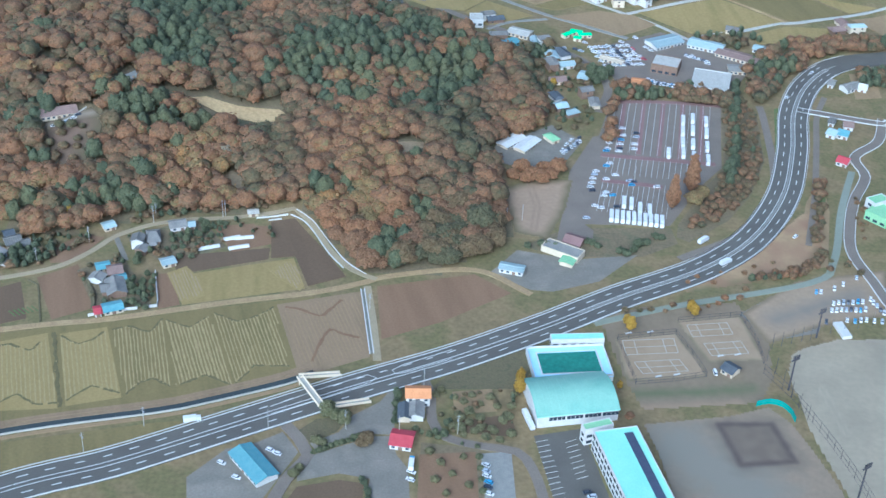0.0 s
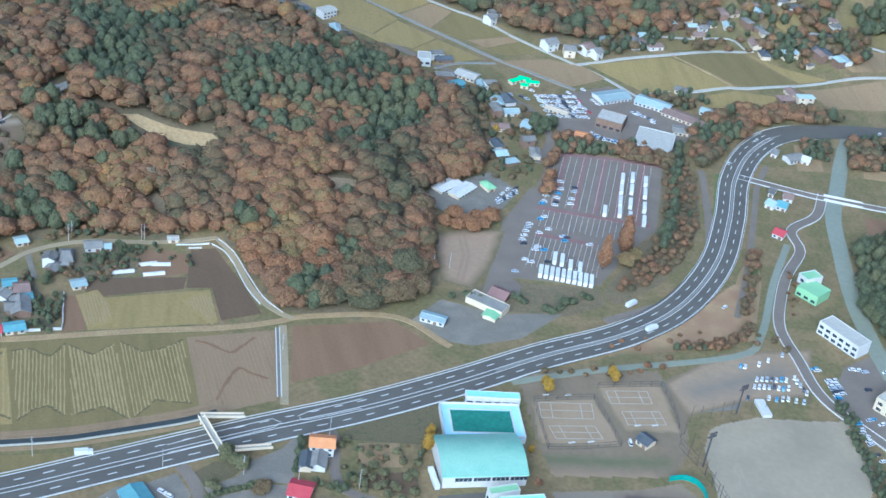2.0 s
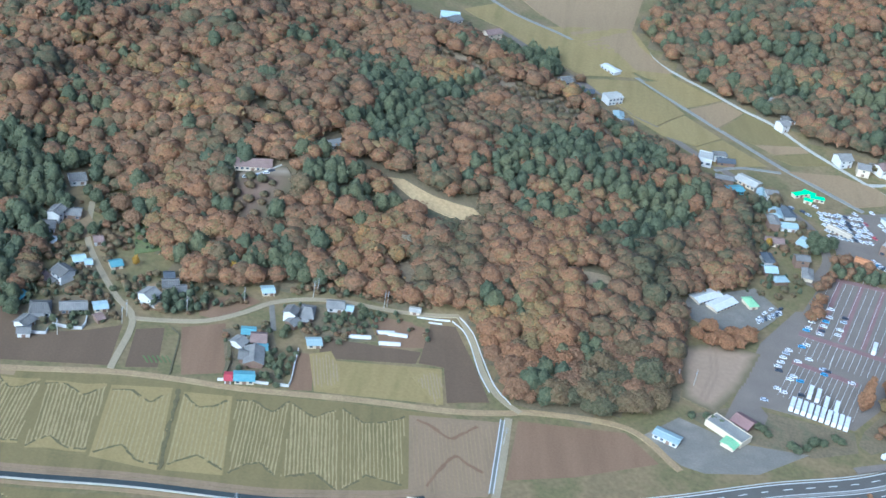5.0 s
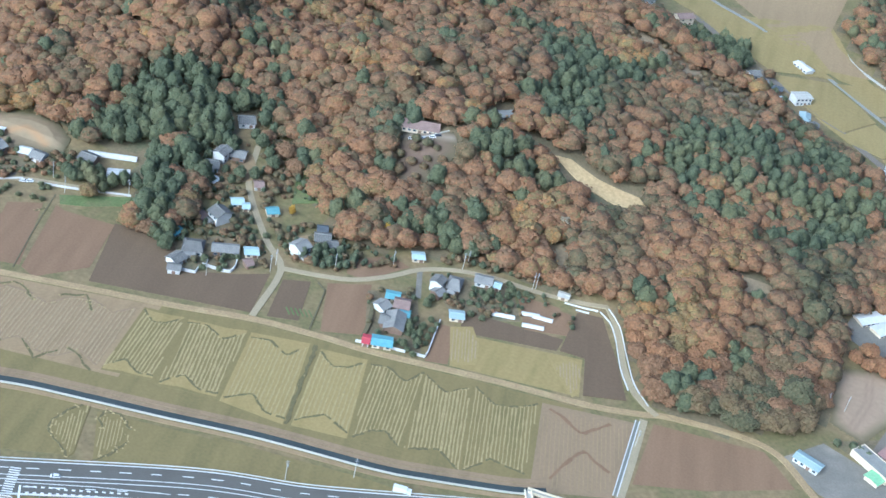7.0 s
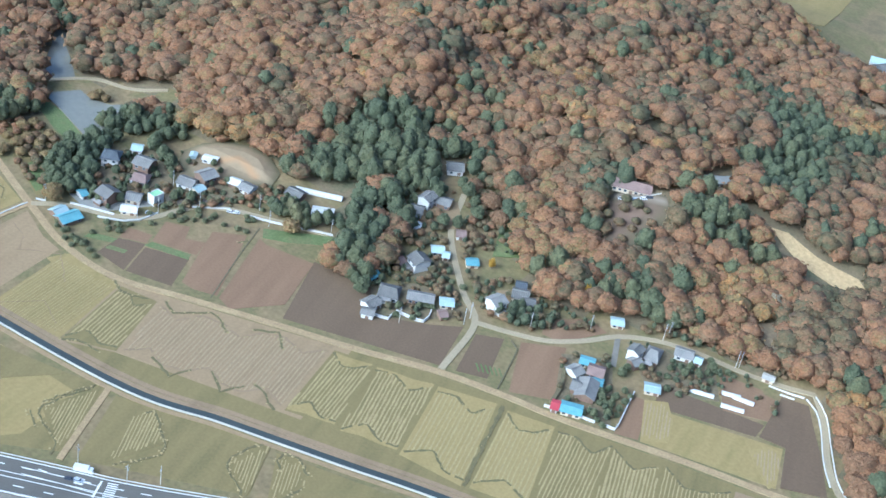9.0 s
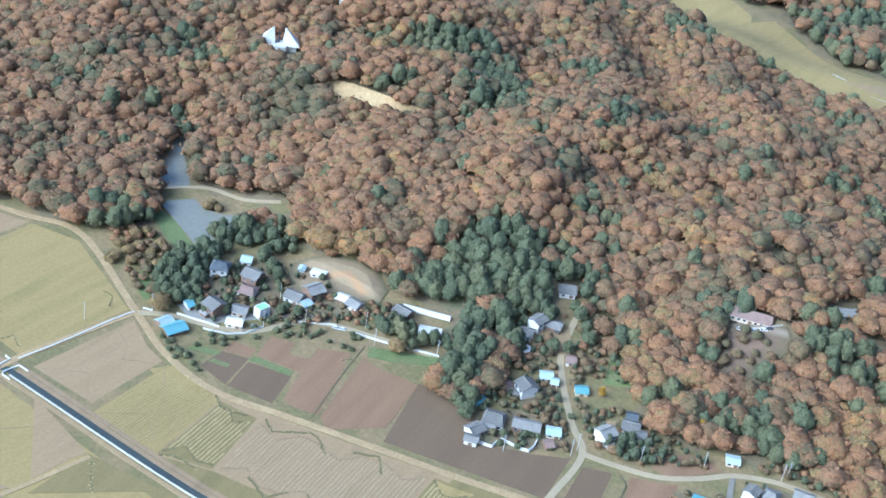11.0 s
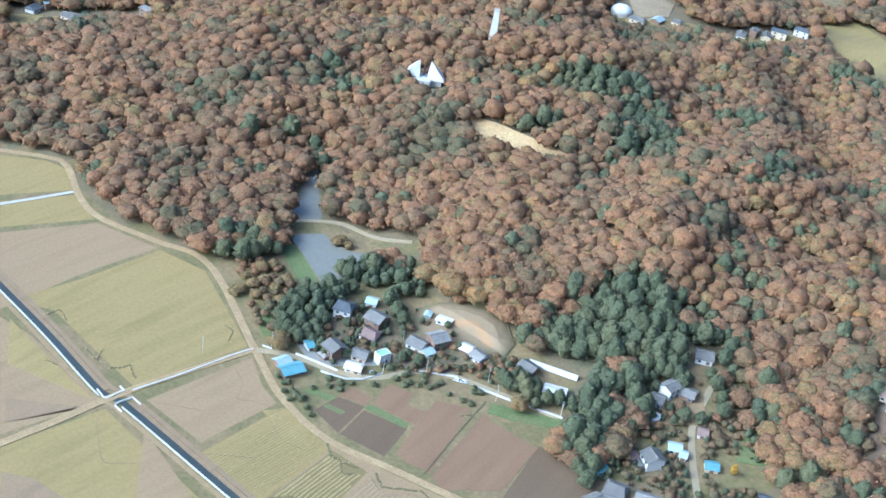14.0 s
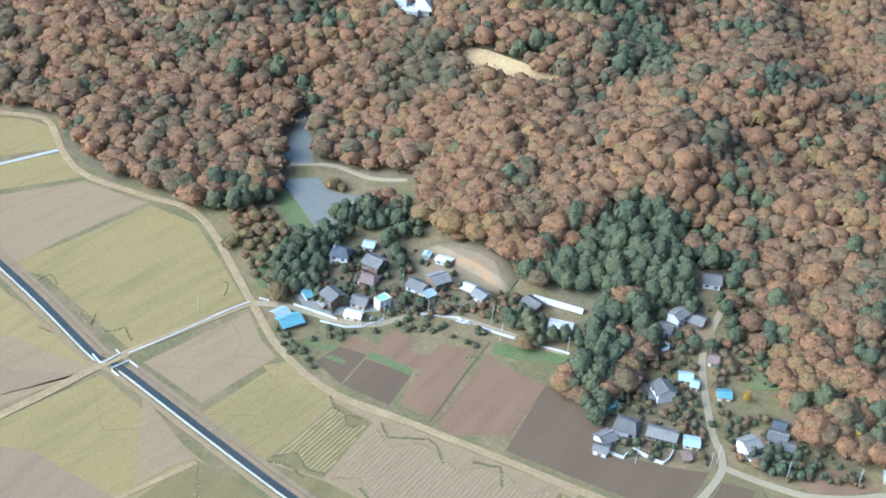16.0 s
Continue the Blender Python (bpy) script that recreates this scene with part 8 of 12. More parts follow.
car(288.3, 567.8, 26, "silver", "car", "parked silver car on asphalt", "parked cars")
car(289.4, 559.8, 206, "dark", "car", "parked dark car on asphalt", "parked cars")
car(291.3, 555.2, 26, "white", "car", "parked white car on asphalt", "parked cars")
car(294.8, 589.2, 26, "blue", "car", "parked blue car on asphalt", "parked cars")
car(298.9, 585.7, 206, "white", "car", "parked white car on asphalt", "parked cars")
car(305.5, 596.7, 26, "white", "car", "parked white car on asphalt", "parked cars")
car(301.2, 603.1, 26, "white", "car", "parked white car on asphalt", "parked cars")
car(130.3, 926.9, -32, "white", "car", "parked white car on asphalt", "parked cars")
car(134.0, 921.5, 148, "white", "car", "parked white car on asphalt", "parked cars")
car(137.6, 916.0, -32, "white", "car", "parked white car on asphalt", "parked cars")
car(141.7, 935.2, -32, "white", "car", "parked white car on asphalt", "parked cars")
car(145.3, 929.7, 148, "silver", "car", "parked silver car on asphalt", "parked cars")
car(149.0, 924.2, -32, "dark", "car", "parked dark car on asphalt", "parked cars")
car(153.2, 943.6, -32, "white", "car", "parked white car on asphalt", "parked cars")
car(156.9, 938.0, 148, "white", "car", "parked white car on asphalt", "parked cars")
car(160.5, 932.4, -32, "red", "car", "parked red car on asphalt", "parked cars")
car(165.0, 952.1, -32, "white", "car", "parked white car on asphalt", "parked cars")
car(144.0, 924.0, 148, "white", "car", "parked white car on asphalt", "parked cars")
car(147.2, 919.1, -32, "white", "car", "parked white car on asphalt", "parked cars")
car(150.4, 914.1, -32, "white", "car", "parked white car on asphalt", "parked cars")
car(153.7, 910.1, 148, "silver", "car", "parked silver car on asphalt", "parked cars")
car(157.5, 930.3, -32, "dark", "car", "parked dark car on asphalt", "parked cars")
car(160.7, 925.2, -32, "white", "car", "parked white car on asphalt", "parked cars")
car(163.8, 920.2, 148, "white", "car", "parked white car on asphalt", "parked cars")
car(166.9, 915.3, -32, "red", "car", "parked red car on asphalt", "parked cars")
car(171.1, 935.6, -32, "white", "car", "parked white car on asphalt", "parked cars")
car(174.2, 930.5, 148, "white", "car", "parked white car on asphalt", "parked cars")
car(166.5, 882.3, -32, "white", "car", "parked white car on asphalt", "parked cars")
car(169.9, 879.5, -32, "white", "car", "parked white car on asphalt", "parked cars")
car(173.4, 877.5, 148, "silver", "car", "parked silver car on asphalt", "parked cars")
car(177.0, 875.5, -32, "dark", "car", "parked dark car on asphalt", "parked cars")
car(180.5, 873.5, -32, "white", "car", "parked white car on asphalt", "parked cars")
car(183.8, 870.7, 148, "white", "car", "parked white car on asphalt", "parked cars")
car(187.3, 868.7, -32, "red", "car", "parked red car on asphalt", "parked cars")
car(190.8, 866.8, -32, "white", "car", "parked white car on asphalt", "parked cars")
car(194.1, 864.0, 148, "white", "car", "parked white car on asphalt", "parked cars")
car(197.5, 862.0, -32, "white", "car", "parked white car on asphalt", "parked cars")
car(200.9, 860.1, -32, "white", "car", "parked white car on asphalt", "parked cars")
car(204.4, 858.1, 148, "silver", "car", "parked silver car on asphalt", "parked cars")
car(200.0, 924.0, -32, "dark", "car", "parked dark car on asphalt", "parked cars")
car(204.0, 922.3, -32, "white", "car", "parked white car on asphalt", "parked cars")
car(213.5, 910.6, 148, "white", "car", "parked white car on asphalt", "parked cars")
car(188.7, 905.5, -32, "red", "car", "parked red car on asphalt", "parked cars")
car(150.0, 911.0, -32, "white", "car", "parked white car on asphalt", "parked cars")
car(156.3, 917.6, 148, "white", "car", "parked white car on asphalt", "parked cars")
car(177.0, 875.9, -32, "white", "car", "parked white car on asphalt", "parked cars")
car(99.5, 782.7, 60, "white", "car", "parked white car on asphalt", "parked cars")
car(96.2, 774.9, 240, "white", "car", "parked white car on asphalt", "parked cars")
car(103.1, 789.0, 60, "white", "car", "parked white car on asphalt", "parked cars")
car(106.7, 786.9, 60, "silver", "car", "parked silver car on asphalt", "parked cars")
car(108.5, 791.8, 240, "dark", "car", "parked dark car on asphalt", "parked cars")
car(98.0, 773.2, 60, "white", "car", "parked white car on asphalt", "parked cars")
car(-63.0, 479.6, -25, "white", "car", "parked white car on asphalt", "parked cars")
car(-59.6, 477.4, 155, "white", "car", "parked white car on asphalt", "parked cars")
car(-84.5, 469.8, -25, "white", "car", "parked white car on asphalt", "parked cars")
car(-76.5, 460.5, -25, "white", "car", "parked white car on asphalt", "parked cars")
car(38.4, 474.0, 155, "white", "car", "parked white car on asphalt", "parked cars")
car(38.5, 469.9, -25, "silver", "car", "parked silver car on asphalt", "parked cars")
car(38.7, 466.6, -25, "white", "car", "parked white car on asphalt", "parked cars")
car(39.4, 462.5, 155, "blue", "car", "parked blue car on asphalt", "parked cars")
car(39.1, 459.2, -25, "dark", "car", "parked dark car on asphalt", "parked cars")
car(39.5, 454.9, -25, "white", "car", "parked white car on asphalt", "parked cars")
car(3.2, 462.6, 155, "white", "car", "parked white car on asphalt", "parked cars")
car(3.6, 467.7, -25, "white", "car", "parked white car on asphalt", "parked cars")
car(3.5, 472.1, 86, "blue", "truck", "white box truck on the road", "vehicles in a yard")
car(59.3, 508.1, -73, "white", "truck", "white box truck on the road", "vehicles beside the school gym")
car(60.6, 503.0, 107, "white", "truck", "white box truck on the road", "vehicles beside the school gym")
car(158.8, 548.3, -83, "white", "van", "parked white van on asphalt", "vehicles beside the tennis courts")
car(84.7, 457.7, 13, "dark", "car", "parked dark car on asphalt", "parked cars")
car(86.6, 455.1, 193, "silver", "car", "parked silver car on asphalt", "parked cars")
car(172.2, 671.6, 45, "white", "truck", "white box truck on the road", "traffic on the highway")
car(181.6, 649.5, 38, "white", "truck", "white box truck on the road", "traffic on the highway")
car(-291.7, 395.2, 28, "white", "truck", "white box truck on the road", "traffic on the highway")
car(-292.4, 387.9, 28, "dark", "car", "parked dark car on asphalt", "traffic on the highway")
car(-230.2, 419.2, 208, "white", "car", "parked white car on asphalt", "traffic on the highway")
car(-259.4, 390.4, 28, "white", "car", "parked white car on asphalt", "traffic on the highway")
car(-289.3, 389.8, 28, "silver", "car", "parked silver car on asphalt", "traffic on the highway")
car(-102.4, 498.6, 15, "white", "truck", "white box truck on the road", "vehicles beside the canal")
car(-383.7, 587.0, 27, "white", "car", "parked white car on asphalt", "cars in the village")
car(-381.3, 588.8, 207, "white", "car", "parked white car on asphalt", "cars in the village")
car(-411.8, 552.6, 27, "silver", "car", "parked silver car on asphalt", "cars in the village")
car(229.1, 680.7, 47, "white", "car", "parked white car on asphalt", "traffic on the highway")
car(288.9, 903.0, 227, "white", "car", "parked white car on asphalt", "traffic on the highway")
car(388.2, 933.0, 47, "white", "car", "parked white car on asphalt", "traffic on the highway")
car(262.2, 862.0, 47, "white", "car", "parked white car on asphalt", "traffic on the highway")
for pts, gap, tall in (([(-43.1, 478.6), (-31.0, 485.0), (-16.6, 492.1)], 1.7, 0.55), ([(-4.9, 526.3), (-4.2, 514.2), (-5.3, 502.4)], 1.8, 0.8), ([(-19.2, 461.8), (-16.2, 454.5), (-15.3, 445.5)], 2.0, 0.8)):
    for i, q in enumerate(smooth_line(pts, gap)):
        tree(q.x, q.y, "shrub", tall * (0.9 + 0.25 * math.sin(i * 2.3)), "dark clipped hedge bush beside a yard", i % 3, 0.3)
tree(-118, 738, "pale", 1.0, "tree with thin pale straw-coloured leaves above the lane", 0, 0.5)
tree(117.1, 586.3, "yellow", 0.77, "ginkgo tree in bright yellow leaf", 0, 0.7)
tree(118.3, 581.2, "yellow", 0.95, "ginkgo tree in bright yellow leaf", 1, 0.7)
tree(154.0, 600.4, "yellow", 0.87, "ginkgo tree in bright yellow leaf", 2, 0.7)
tree(155.3, 596.5, "yellow", 0.79, "ginkgo tree in bright yellow leaf", 0, 0.7)
tree(57.5, 535.4, "yellow", 0.85, "tall narrow tree turning yellow-green beside the gym", 0, 0.2)
tree(56.6, 526.1, "yellow", 1.06, "tall narrow tree turning yellow-green beside the gym", 1, 0.2)
tree(107.4, 532.7, "yellow", 0.51, "small tree with yellow-orange leaves", 0, 0.6)
tree(110.0, 510.7, "rust", 0.34, "small rust-red tree beside the gym", 0, 0.4)
tree(158.3, 706.8, "larch", 1.3, "tall conical redwood in rust-red autumn colour", 0, 0.5)
tree(172.8, 727.0, "larch", 1.45, "tall conical redwood in rust-red autumn colour", 1, 0.5)
tree(179.6, 722.2, "rust", 0.68, "rounded orange-brown tree at the car park", 0, 0.75)
tree(173.4, 713.6, "rust", 0.85, "rounded orange-brown tree at the car park", 1, 0.75)
tree(-33.5, 502.5, "green", 0.64, "dark green tree at the footbridge", 0, 0.8)
tree(-37.7, 504.9, "green", 0.80, "dark green tree at the footbridge", 1, 0.8)
tree(-29.2, 499.4, "green", 0.73, "dark green tree at the footbridge", 2, 0.8)
tree(-20.3, 484.8, "rust", 0.42, "dark red shrub-like tree beside a yard", 0, 0.2)
tree(-17.8, 487.7, "rust", 0.53, "dark red shrub-like tree beside a yard", 1, 0.2)
tree(19.9, 500.9, "green", 0.34, "dark garden evergreen beside a house", 0, 0.4)
tree(-3.9, 520.7, "green", 0.42, "dark garden evergreen beside a house", 1, 0.4)
tree(-5.1, 514.3, "green", 0.39, "dark garden evergreen beside a house", 2, 0.4)
tree(14.5, 494.6, "green", 0.35, "dark garden evergreen beside a house", 0, 0.4)
tree(18.5, 492.9, "green", 0.44, "dark garden evergreen beside a house", 1, 0.4)
tree(-220.3, 630.9, "green", 0.36, "dark garden evergreen among farm buildings", 0, 0.5)
tree(-220.2, 624.0, "green", 0.45, "dark garden evergreen among farm buildings", 1, 0.5)
tree(-266.1, 587.4, "green", 0.41, "dark garden evergreen among farm buildings", 2, 0.5)
tree(-258.6, 595.0, "green", 0.37, "dark garden evergreen among farm buildings", 0, 0.5)
tree(-292.1, 598.8, "green", 0.46, "dark garden evergreen among farm buildings", 1, 0.5)
tree(-287.5, 600.5, "green", 0.42, "dark garden evergreen among farm buildings", 2, 0.5)
tree(-289.9, 608.6, "green", 0.38, "dark garden evergreen among farm buildings", 0, 0.5)
tree(-152.9, 628.3, "green", 0.47, "dark garden evergreen among farm buildings", 1, 0.5)
tree(-153.1, 634.6, "green", 0.43, "dark garden evergreen among farm buildings", 2, 0.5)
tree(-147.7, 640.7, "green", 0.39, "dark garden evergreen among farm buildings", 0, 0.5)
tree(-136.7, 652.0, "green", 0.36, "dark garden evergreen among farm buildings", 1, 0.5)
tree(-129.1, 653.7, "green", 0.45, "dark garden evergreen among farm buildings", 2, 0.5)
tree(-129.4, 661.0, "green", 0.41, "dark garden evergreen among farm buildings", 0, 0.5)
tree(-120.2, 663.0, "green", 0.37, "dark garden evergreen among farm buildings", 1, 0.5)
tree(-120.1, 669.6, "green", 0.46, "dark garden evergreen among farm buildings", 2, 0.5)
tree(-122.4, 657.2, "green", 0.42, "dark garden evergreen among farm buildings", 0, 0.5)
tree(-115.9, 657.8, "green", 0.38, "dark garden evergreen among farm buildings", 1, 0.5)
tree(-151.3, 604.7, "green", 0.47, "dark garden evergreen among farm buildings", 2, 0.5)
tree(-145.1, 602.8, "green", 0.43, "dark garden evergreen among farm buildings", 0, 0.5)
tree(-146.2, 610.5, "green", 0.39, "dark garden evergreen among farm buildings", 1, 0.5)
tree(-145.2, 617.6, "green", 0.36, "dark garden evergreen among farm buildings", 2, 0.5)
tree(-142.7, 595.5, "green", 0.45, "dark garden evergreen among farm buildings", 0, 0.5)
tree(-148.0, 590.6, "green", 0.41, "dark garden evergreen among farm buildings", 1, 0.5)
tree(-140.6, 603.5, "green", 0.37, "dark garden evergreen among farm buildings", 2, 0.5)
tree(-474.0, 551.8, "green", 0.51, "dark garden evergreen in the village", 0, 0.4)
tree(-463.5, 548.3, "green", 0.64, "dark garden evergreen in the village", 1, 0.4)
tree(-455.1, 547.4, "green", 0.58, "dark garden evergreen in the village", 2, 0.4)
tree(-459.0, 556.3, "green", 0.53, "dark garden evergreen in the village", 0, 0.4)
tree(-453.5, 540.5, "green", 0.65, "dark garden evergreen in the village", 1, 0.4)
tree(-443.6, 542.2, "green", 0.60, "dark garden evergreen in the village", 2, 0.4)
tree(-452.2, 566.5, "green", 0.55, "dark garden evergreen in the village", 0, 0.4)
tree(-466.9, 543.2, "green", 0.67, "dark garden evergreen in the village", 1, 0.4)
tree(-460.0, 542.5, "green", 0.62, "dark garden evergreen in the village", 2, 0.4)
tree(-412.2, 572.3, "green", 0.56, "dark garden evergreen in the village", 0, 0.4)
tree(-412.1, 576.2, "green", 0.51, "dark garden evergreen in the village", 1, 0.4)
tree(-405.4, 578.3, "green", 0.64, "dark garden evergreen in the village", 2, 0.4)
tree(-367.7, 612.8, "green", 0.58, "dark garden evergreen in the village", 0, 0.4)
tree(-362.4, 611.6, "green", 0.53, "dark garden evergreen in the village", 1, 0.4)
tree(-363.9, 604.6, "green", 0.65, "dark garden evergreen in the village", 2, 0.4)
tree(-365.0, 616.4, "green", 0.60, "dark garden evergreen in the village", 0, 0.4)
tree(-430.4, 548.7, "green", 0.55, "dark garden evergreen in the village", 1, 0.4)
tree(-370.7, 607.2, "green", 0.67, "dark garden evergreen in the village", 2, 0.4)
tree(-353.3, 608.7, "green", 0.62, "dark garden evergreen in the village", 0, 0.4)
tree(-357.5, 619.6, "green", 0.56, "dark garden evergreen in the village", 1, 0.4)
tree(-347.8, 673.0, "rust", 0.64, "rust-orange tree in a garden", 0, 0.75)
tree(-454.8, 522.8, "rust", 0.80, "rust-orange tree in a garden", 1, 0.75)
tree(-348.1, 596.9, "rust", 0.73, "rust-orange tree in a garden", 2, 0.75)
tree(-458.1, 527.1, "rust", 0.66, "rust-orange tree in a garden", 0, 0.75)
tree(-334.0, 682.8, "rust", 0.82, "rust-orange tree in a garden", 1, 0.75)
tree(-322.8, 684.2, "rust", 0.75, "rust-orange tree in a garden", 2, 0.75)
tree(-309.4, 630.1, "rust", 0.68, "rust-orange tree in a garden", 0, 0.75)
tree(-301.8, 625.8, "rust", 0.84, "rust-orange tree in a garden", 1, 0.75)
tree(-305.8, 619.3, "rust", 0.77, "rust-orange tree in a garden", 2, 0.75)
tree(-336.4, 668.7, "yellow", 0.77, "tree with bright orange-yellow leaves", 0, 0.2)
tree(-251.8, 654.7, "yellow", 0.68, "broad tree with golden leaves at the lane", 0, 0.15)
tree(-199.7, 670.9, "yellow", 0.85, "broad tree with golden leaves at the lane", 1, 0.15)
tree(-518.0, 545.5, "rust", 0.42, "small orange-leaved orchard tree", 0, 0.8)
tree(-509.0, 544.8, "rust", 0.53, "small orange-leaved orchard tree", 1, 0.8)
tree(-510.2, 553.2, "rust", 0.48, "small orange-leaved orchard tree", 2, 0.8)
tree(-499.7, 553.2, "rust", 0.44, "small orange-leaved orchard tree", 0, 0.8)
tree(-508.8, 535.2, "rust", 0.54, "small orange-leaved orchard tree", 1, 0.8)
tree(-499.3, 539.6, "rust", 0.50, "small orange-leaved orchard tree", 2, 0.8)
tree(-518.7, 565.3, "rust", 0.45, "small orange-leaved orchard tree", 0, 0.8)
tree(-520.2, 558.6, "rust", 0.56, "small orange-leaved orchard tree", 1, 0.8)
tree(-503.3, 563.6, "rust", 0.52, "small orange-leaved orchard tree", 2, 0.8)
tree(-507.9, 530.8, "rust", 0.47, "small orange-leaved orchard tree", 0, 0.8)
tree(-489.3, 549.2, "rust", 0.42, "small orange-leaved orchard tree", 1, 0.8)
tree(-459.0, 528.5, "rust", 0.53, "small orange-leaved orchard tree", 2, 0.8)
tree(-521.4, 618.6, "rust", 0.48, "small orange-leaved orchard tree", 0, 0.8)
tree(-514.8, 617.6, "rust", 0.44, "small orange-leaved orchard tree", 1, 0.8)
tree(-520.5, 613.6, "rust", 0.54, "small orange-leaved orchard tree", 2, 0.8)
tree(61.9, 736.4, "rust", 0.64, "rounded rust-orange tree in a round grove", 0, 0.6)
tree(68.4, 745.6, "rust", 0.80, "rounded rust-orange tree in a round grove", 1, 0.6)
tree(75.7, 737.9, "rust", 0.73, "rounded rust-orange tree in a round grove", 2, 0.6)
tree(82.3, 747.1, "rust", 0.66, "rounded rust-orange tree in a round grove", 0, 0.6)
tree(79.4, 733.5, "rust", 0.82, "rounded rust-orange tree in a round grove", 1, 0.6)
tree(86.1, 739.1, "rust", 0.75, "rounded rust-orange tree in a round grove", 2, 0.6)
tree(70.8, 732.8, "rust", 0.68, "rounded rust-orange tree in a round grove", 0, 0.6)
tree(91.0, 746.9, "rust", 0.84, "rounded rust-orange tree in a round grove", 1, 0.6)
tree(130.6, 876.7, "green", 0.85, "dark evergreen beside the valley road", 0, 0.3)
tree(124.6, 878.2, "green", 1.06, "dark evergreen beside the valley road", 1, 0.3)
tree(-126.5, 743.3, "rust", 0.68, "pale leafless-looking tree at the wood edge", 0, 0.95)
tree(-122.4, 740.9, "rust", 0.85, "pale leafless-looking tree at the wood edge", 1, 0.95)
tree(75.2, 662.8, "shrub", 1.10, "clipped dark shrub beside the car park", 0, 0.4)
tree(78.5, 660.6, "shrub", 1.38, "clipped dark shrub beside the car park", 1, 0.4)
tree(83.3, 659.6, "shrub", 1.26, "clipped dark shrub beside the car park", 2, 0.4)
tree(67.4, 659.8, "shrub", 1.14, "clipped dark shrub beside the car park", 0, 0.4)
tree(121.7, 656.9, "shrub", 1.42, "clipped dark shrub beside the car park", 1, 0.4)
tree(124.8, 654.6, "shrub", 1.30, "clipped dark shrub beside the car park", 2, 0.4)
tree(129.6, 658.9, "shrub", 1.18, "clipped dark shrub beside the car park", 0, 0.4)
tree(132.9, 665.2, "shrub", 1.46, "clipped dark shrub beside the car park", 1, 0.4)
tree(102.4, 666.4, "shrub", 1.34, "clipped dark shrub beside the car park", 2, 0.4)
tree(105.7, 664.9, "shrub", 1.22, "clipped dark shrub beside the car park", 0, 0.4)
tree(108.8, 661.7, "shrub", 1.10, "clipped dark shrub beside the car park", 1, 0.4)
tree(137.8, 667.2, "shrub", 1.38, "clipped dark shrub beside the car park", 2, 0.4)
tree(144.3, 674.4, "shrub", 1.26, "clipped dark shrub beside the car park", 0, 0.4)
tree(147.6, 672.9, "shrub", 1.14, "clipped dark shrub beside the car park", 1, 0.4)
tree(-139.2, 644.2, "shrub", 0.77, "low dark evergreen garden shrub", 0, 0.5)
tree(-134.8, 645.6, "shrub", 0.95, "low dark evergreen garden shrub", 1, 0.5)
tree(-130.4, 647.0, "shrub", 0.87, "low dark evergreen garden shrub", 2, 0.5)
tree(-117.5, 651.8, "shrub", 0.79, "low dark evergreen garden shrub", 0, 0.5)
tree(-126.5, 685.5, "shrub", 0.98, "low dark evergreen garden shrub", 1, 0.5)
tree(-140.9, 587.3, "shrub", 0.90, "low dark evergreen garden shrub", 2, 0.5)
tree(-145.2, 589.2, "shrub", 0.82, "low dark evergreen garden shrub", 0, 0.5)
tree(-263.2, 581.4, "shrub", 1.01, "low dark evergreen garden shrub", 1, 0.5)
tree(-255.6, 586.2, "shrub", 0.93, "low dark evergreen garden shrub", 2, 0.5)
tree(-255.2, 590.7, "shrub", 0.85, "low dark evergreen garden shrub", 0, 0.5)
tree(-256.2, 599.7, "shrub", 0.77, "low dark evergreen garden shrub", 1, 0.5)
tree(-244.3, 598.7, "shrub", 0.95, "low dark evergreen garden shrub", 2, 0.5)
tree(-225.1, 627.2, "shrub", 0.87, "low dark evergreen garden shrub", 0, 0.5)
tree(-217.1, 629.2, "shrub", 0.79, "low dark evergreen garden shrub", 1, 0.5)
tree(-213.2, 640.1, "shrub", 0.98, "low dark evergreen garden shrub", 2, 0.5)
tree(-205.1, 642.0, "shrub", 0.90, "low dark evergreen garden shrub", 0, 0.5)
tree(-141.2, 617.1, "shrub", 0.82, "low dark evergreen garden shrub", 1, 0.5)
tree(-141.2, 611.0, "shrub", 1.01, "low dark evergreen garden shrub", 2, 0.5)
tree(-112.7, 672.8, "shrub", 0.93, "low dark evergreen garden shrub", 0, 0.5)
tree(-109.3, 672.7, "shrub", 0.85, "low dark evergreen garden shrub", 1, 0.5)
tree(-139.6, 599.4, "shrub", 0.77, "low dark evergreen garden shrub", 2, 0.5)
tree(-152.9, 588.0, "shrub", 0.95, "low dark evergreen garden shrub", 0, 0.5)
tree(-148.5, 603.2, "shrub", 0.87, "low dark evergreen garden shrub", 1, 0.5)
tree(-434.9, 508.1, "shrub", 0.77, "low dark shrub in the village gardens", 0, 0.5)
tree(-429.4, 507.6, "shrub", 0.95, "low dark shrub in the village gardens", 1, 0.5)
tree(-419.3, 507.0, "shrub", 0.87, "low dark shrub in the village gardens", 2, 0.5)
tree(-414.8, 508.8, "shrub", 0.79, "low dark shrub in the village gardens", 0, 0.5)
tree(-420.2, 529.3, "shrub", 0.98, "low dark shrub in the village gardens", 1, 0.5)
tree(-410.0, 528.6, "shrub", 0.90, "low dark shrub in the village gardens", 2, 0.5)
tree(-411.1, 552.1, "shrub", 0.82, "low dark shrub in the village gardens", 0, 0.5)
tree(-410.1, 562.1, "shrub", 1.01, "low dark shrub in the village gardens", 1, 0.5)
tree(-401.5, 567.1, "shrub", 0.93, "low dark shrub in the village gardens", 2, 0.5)
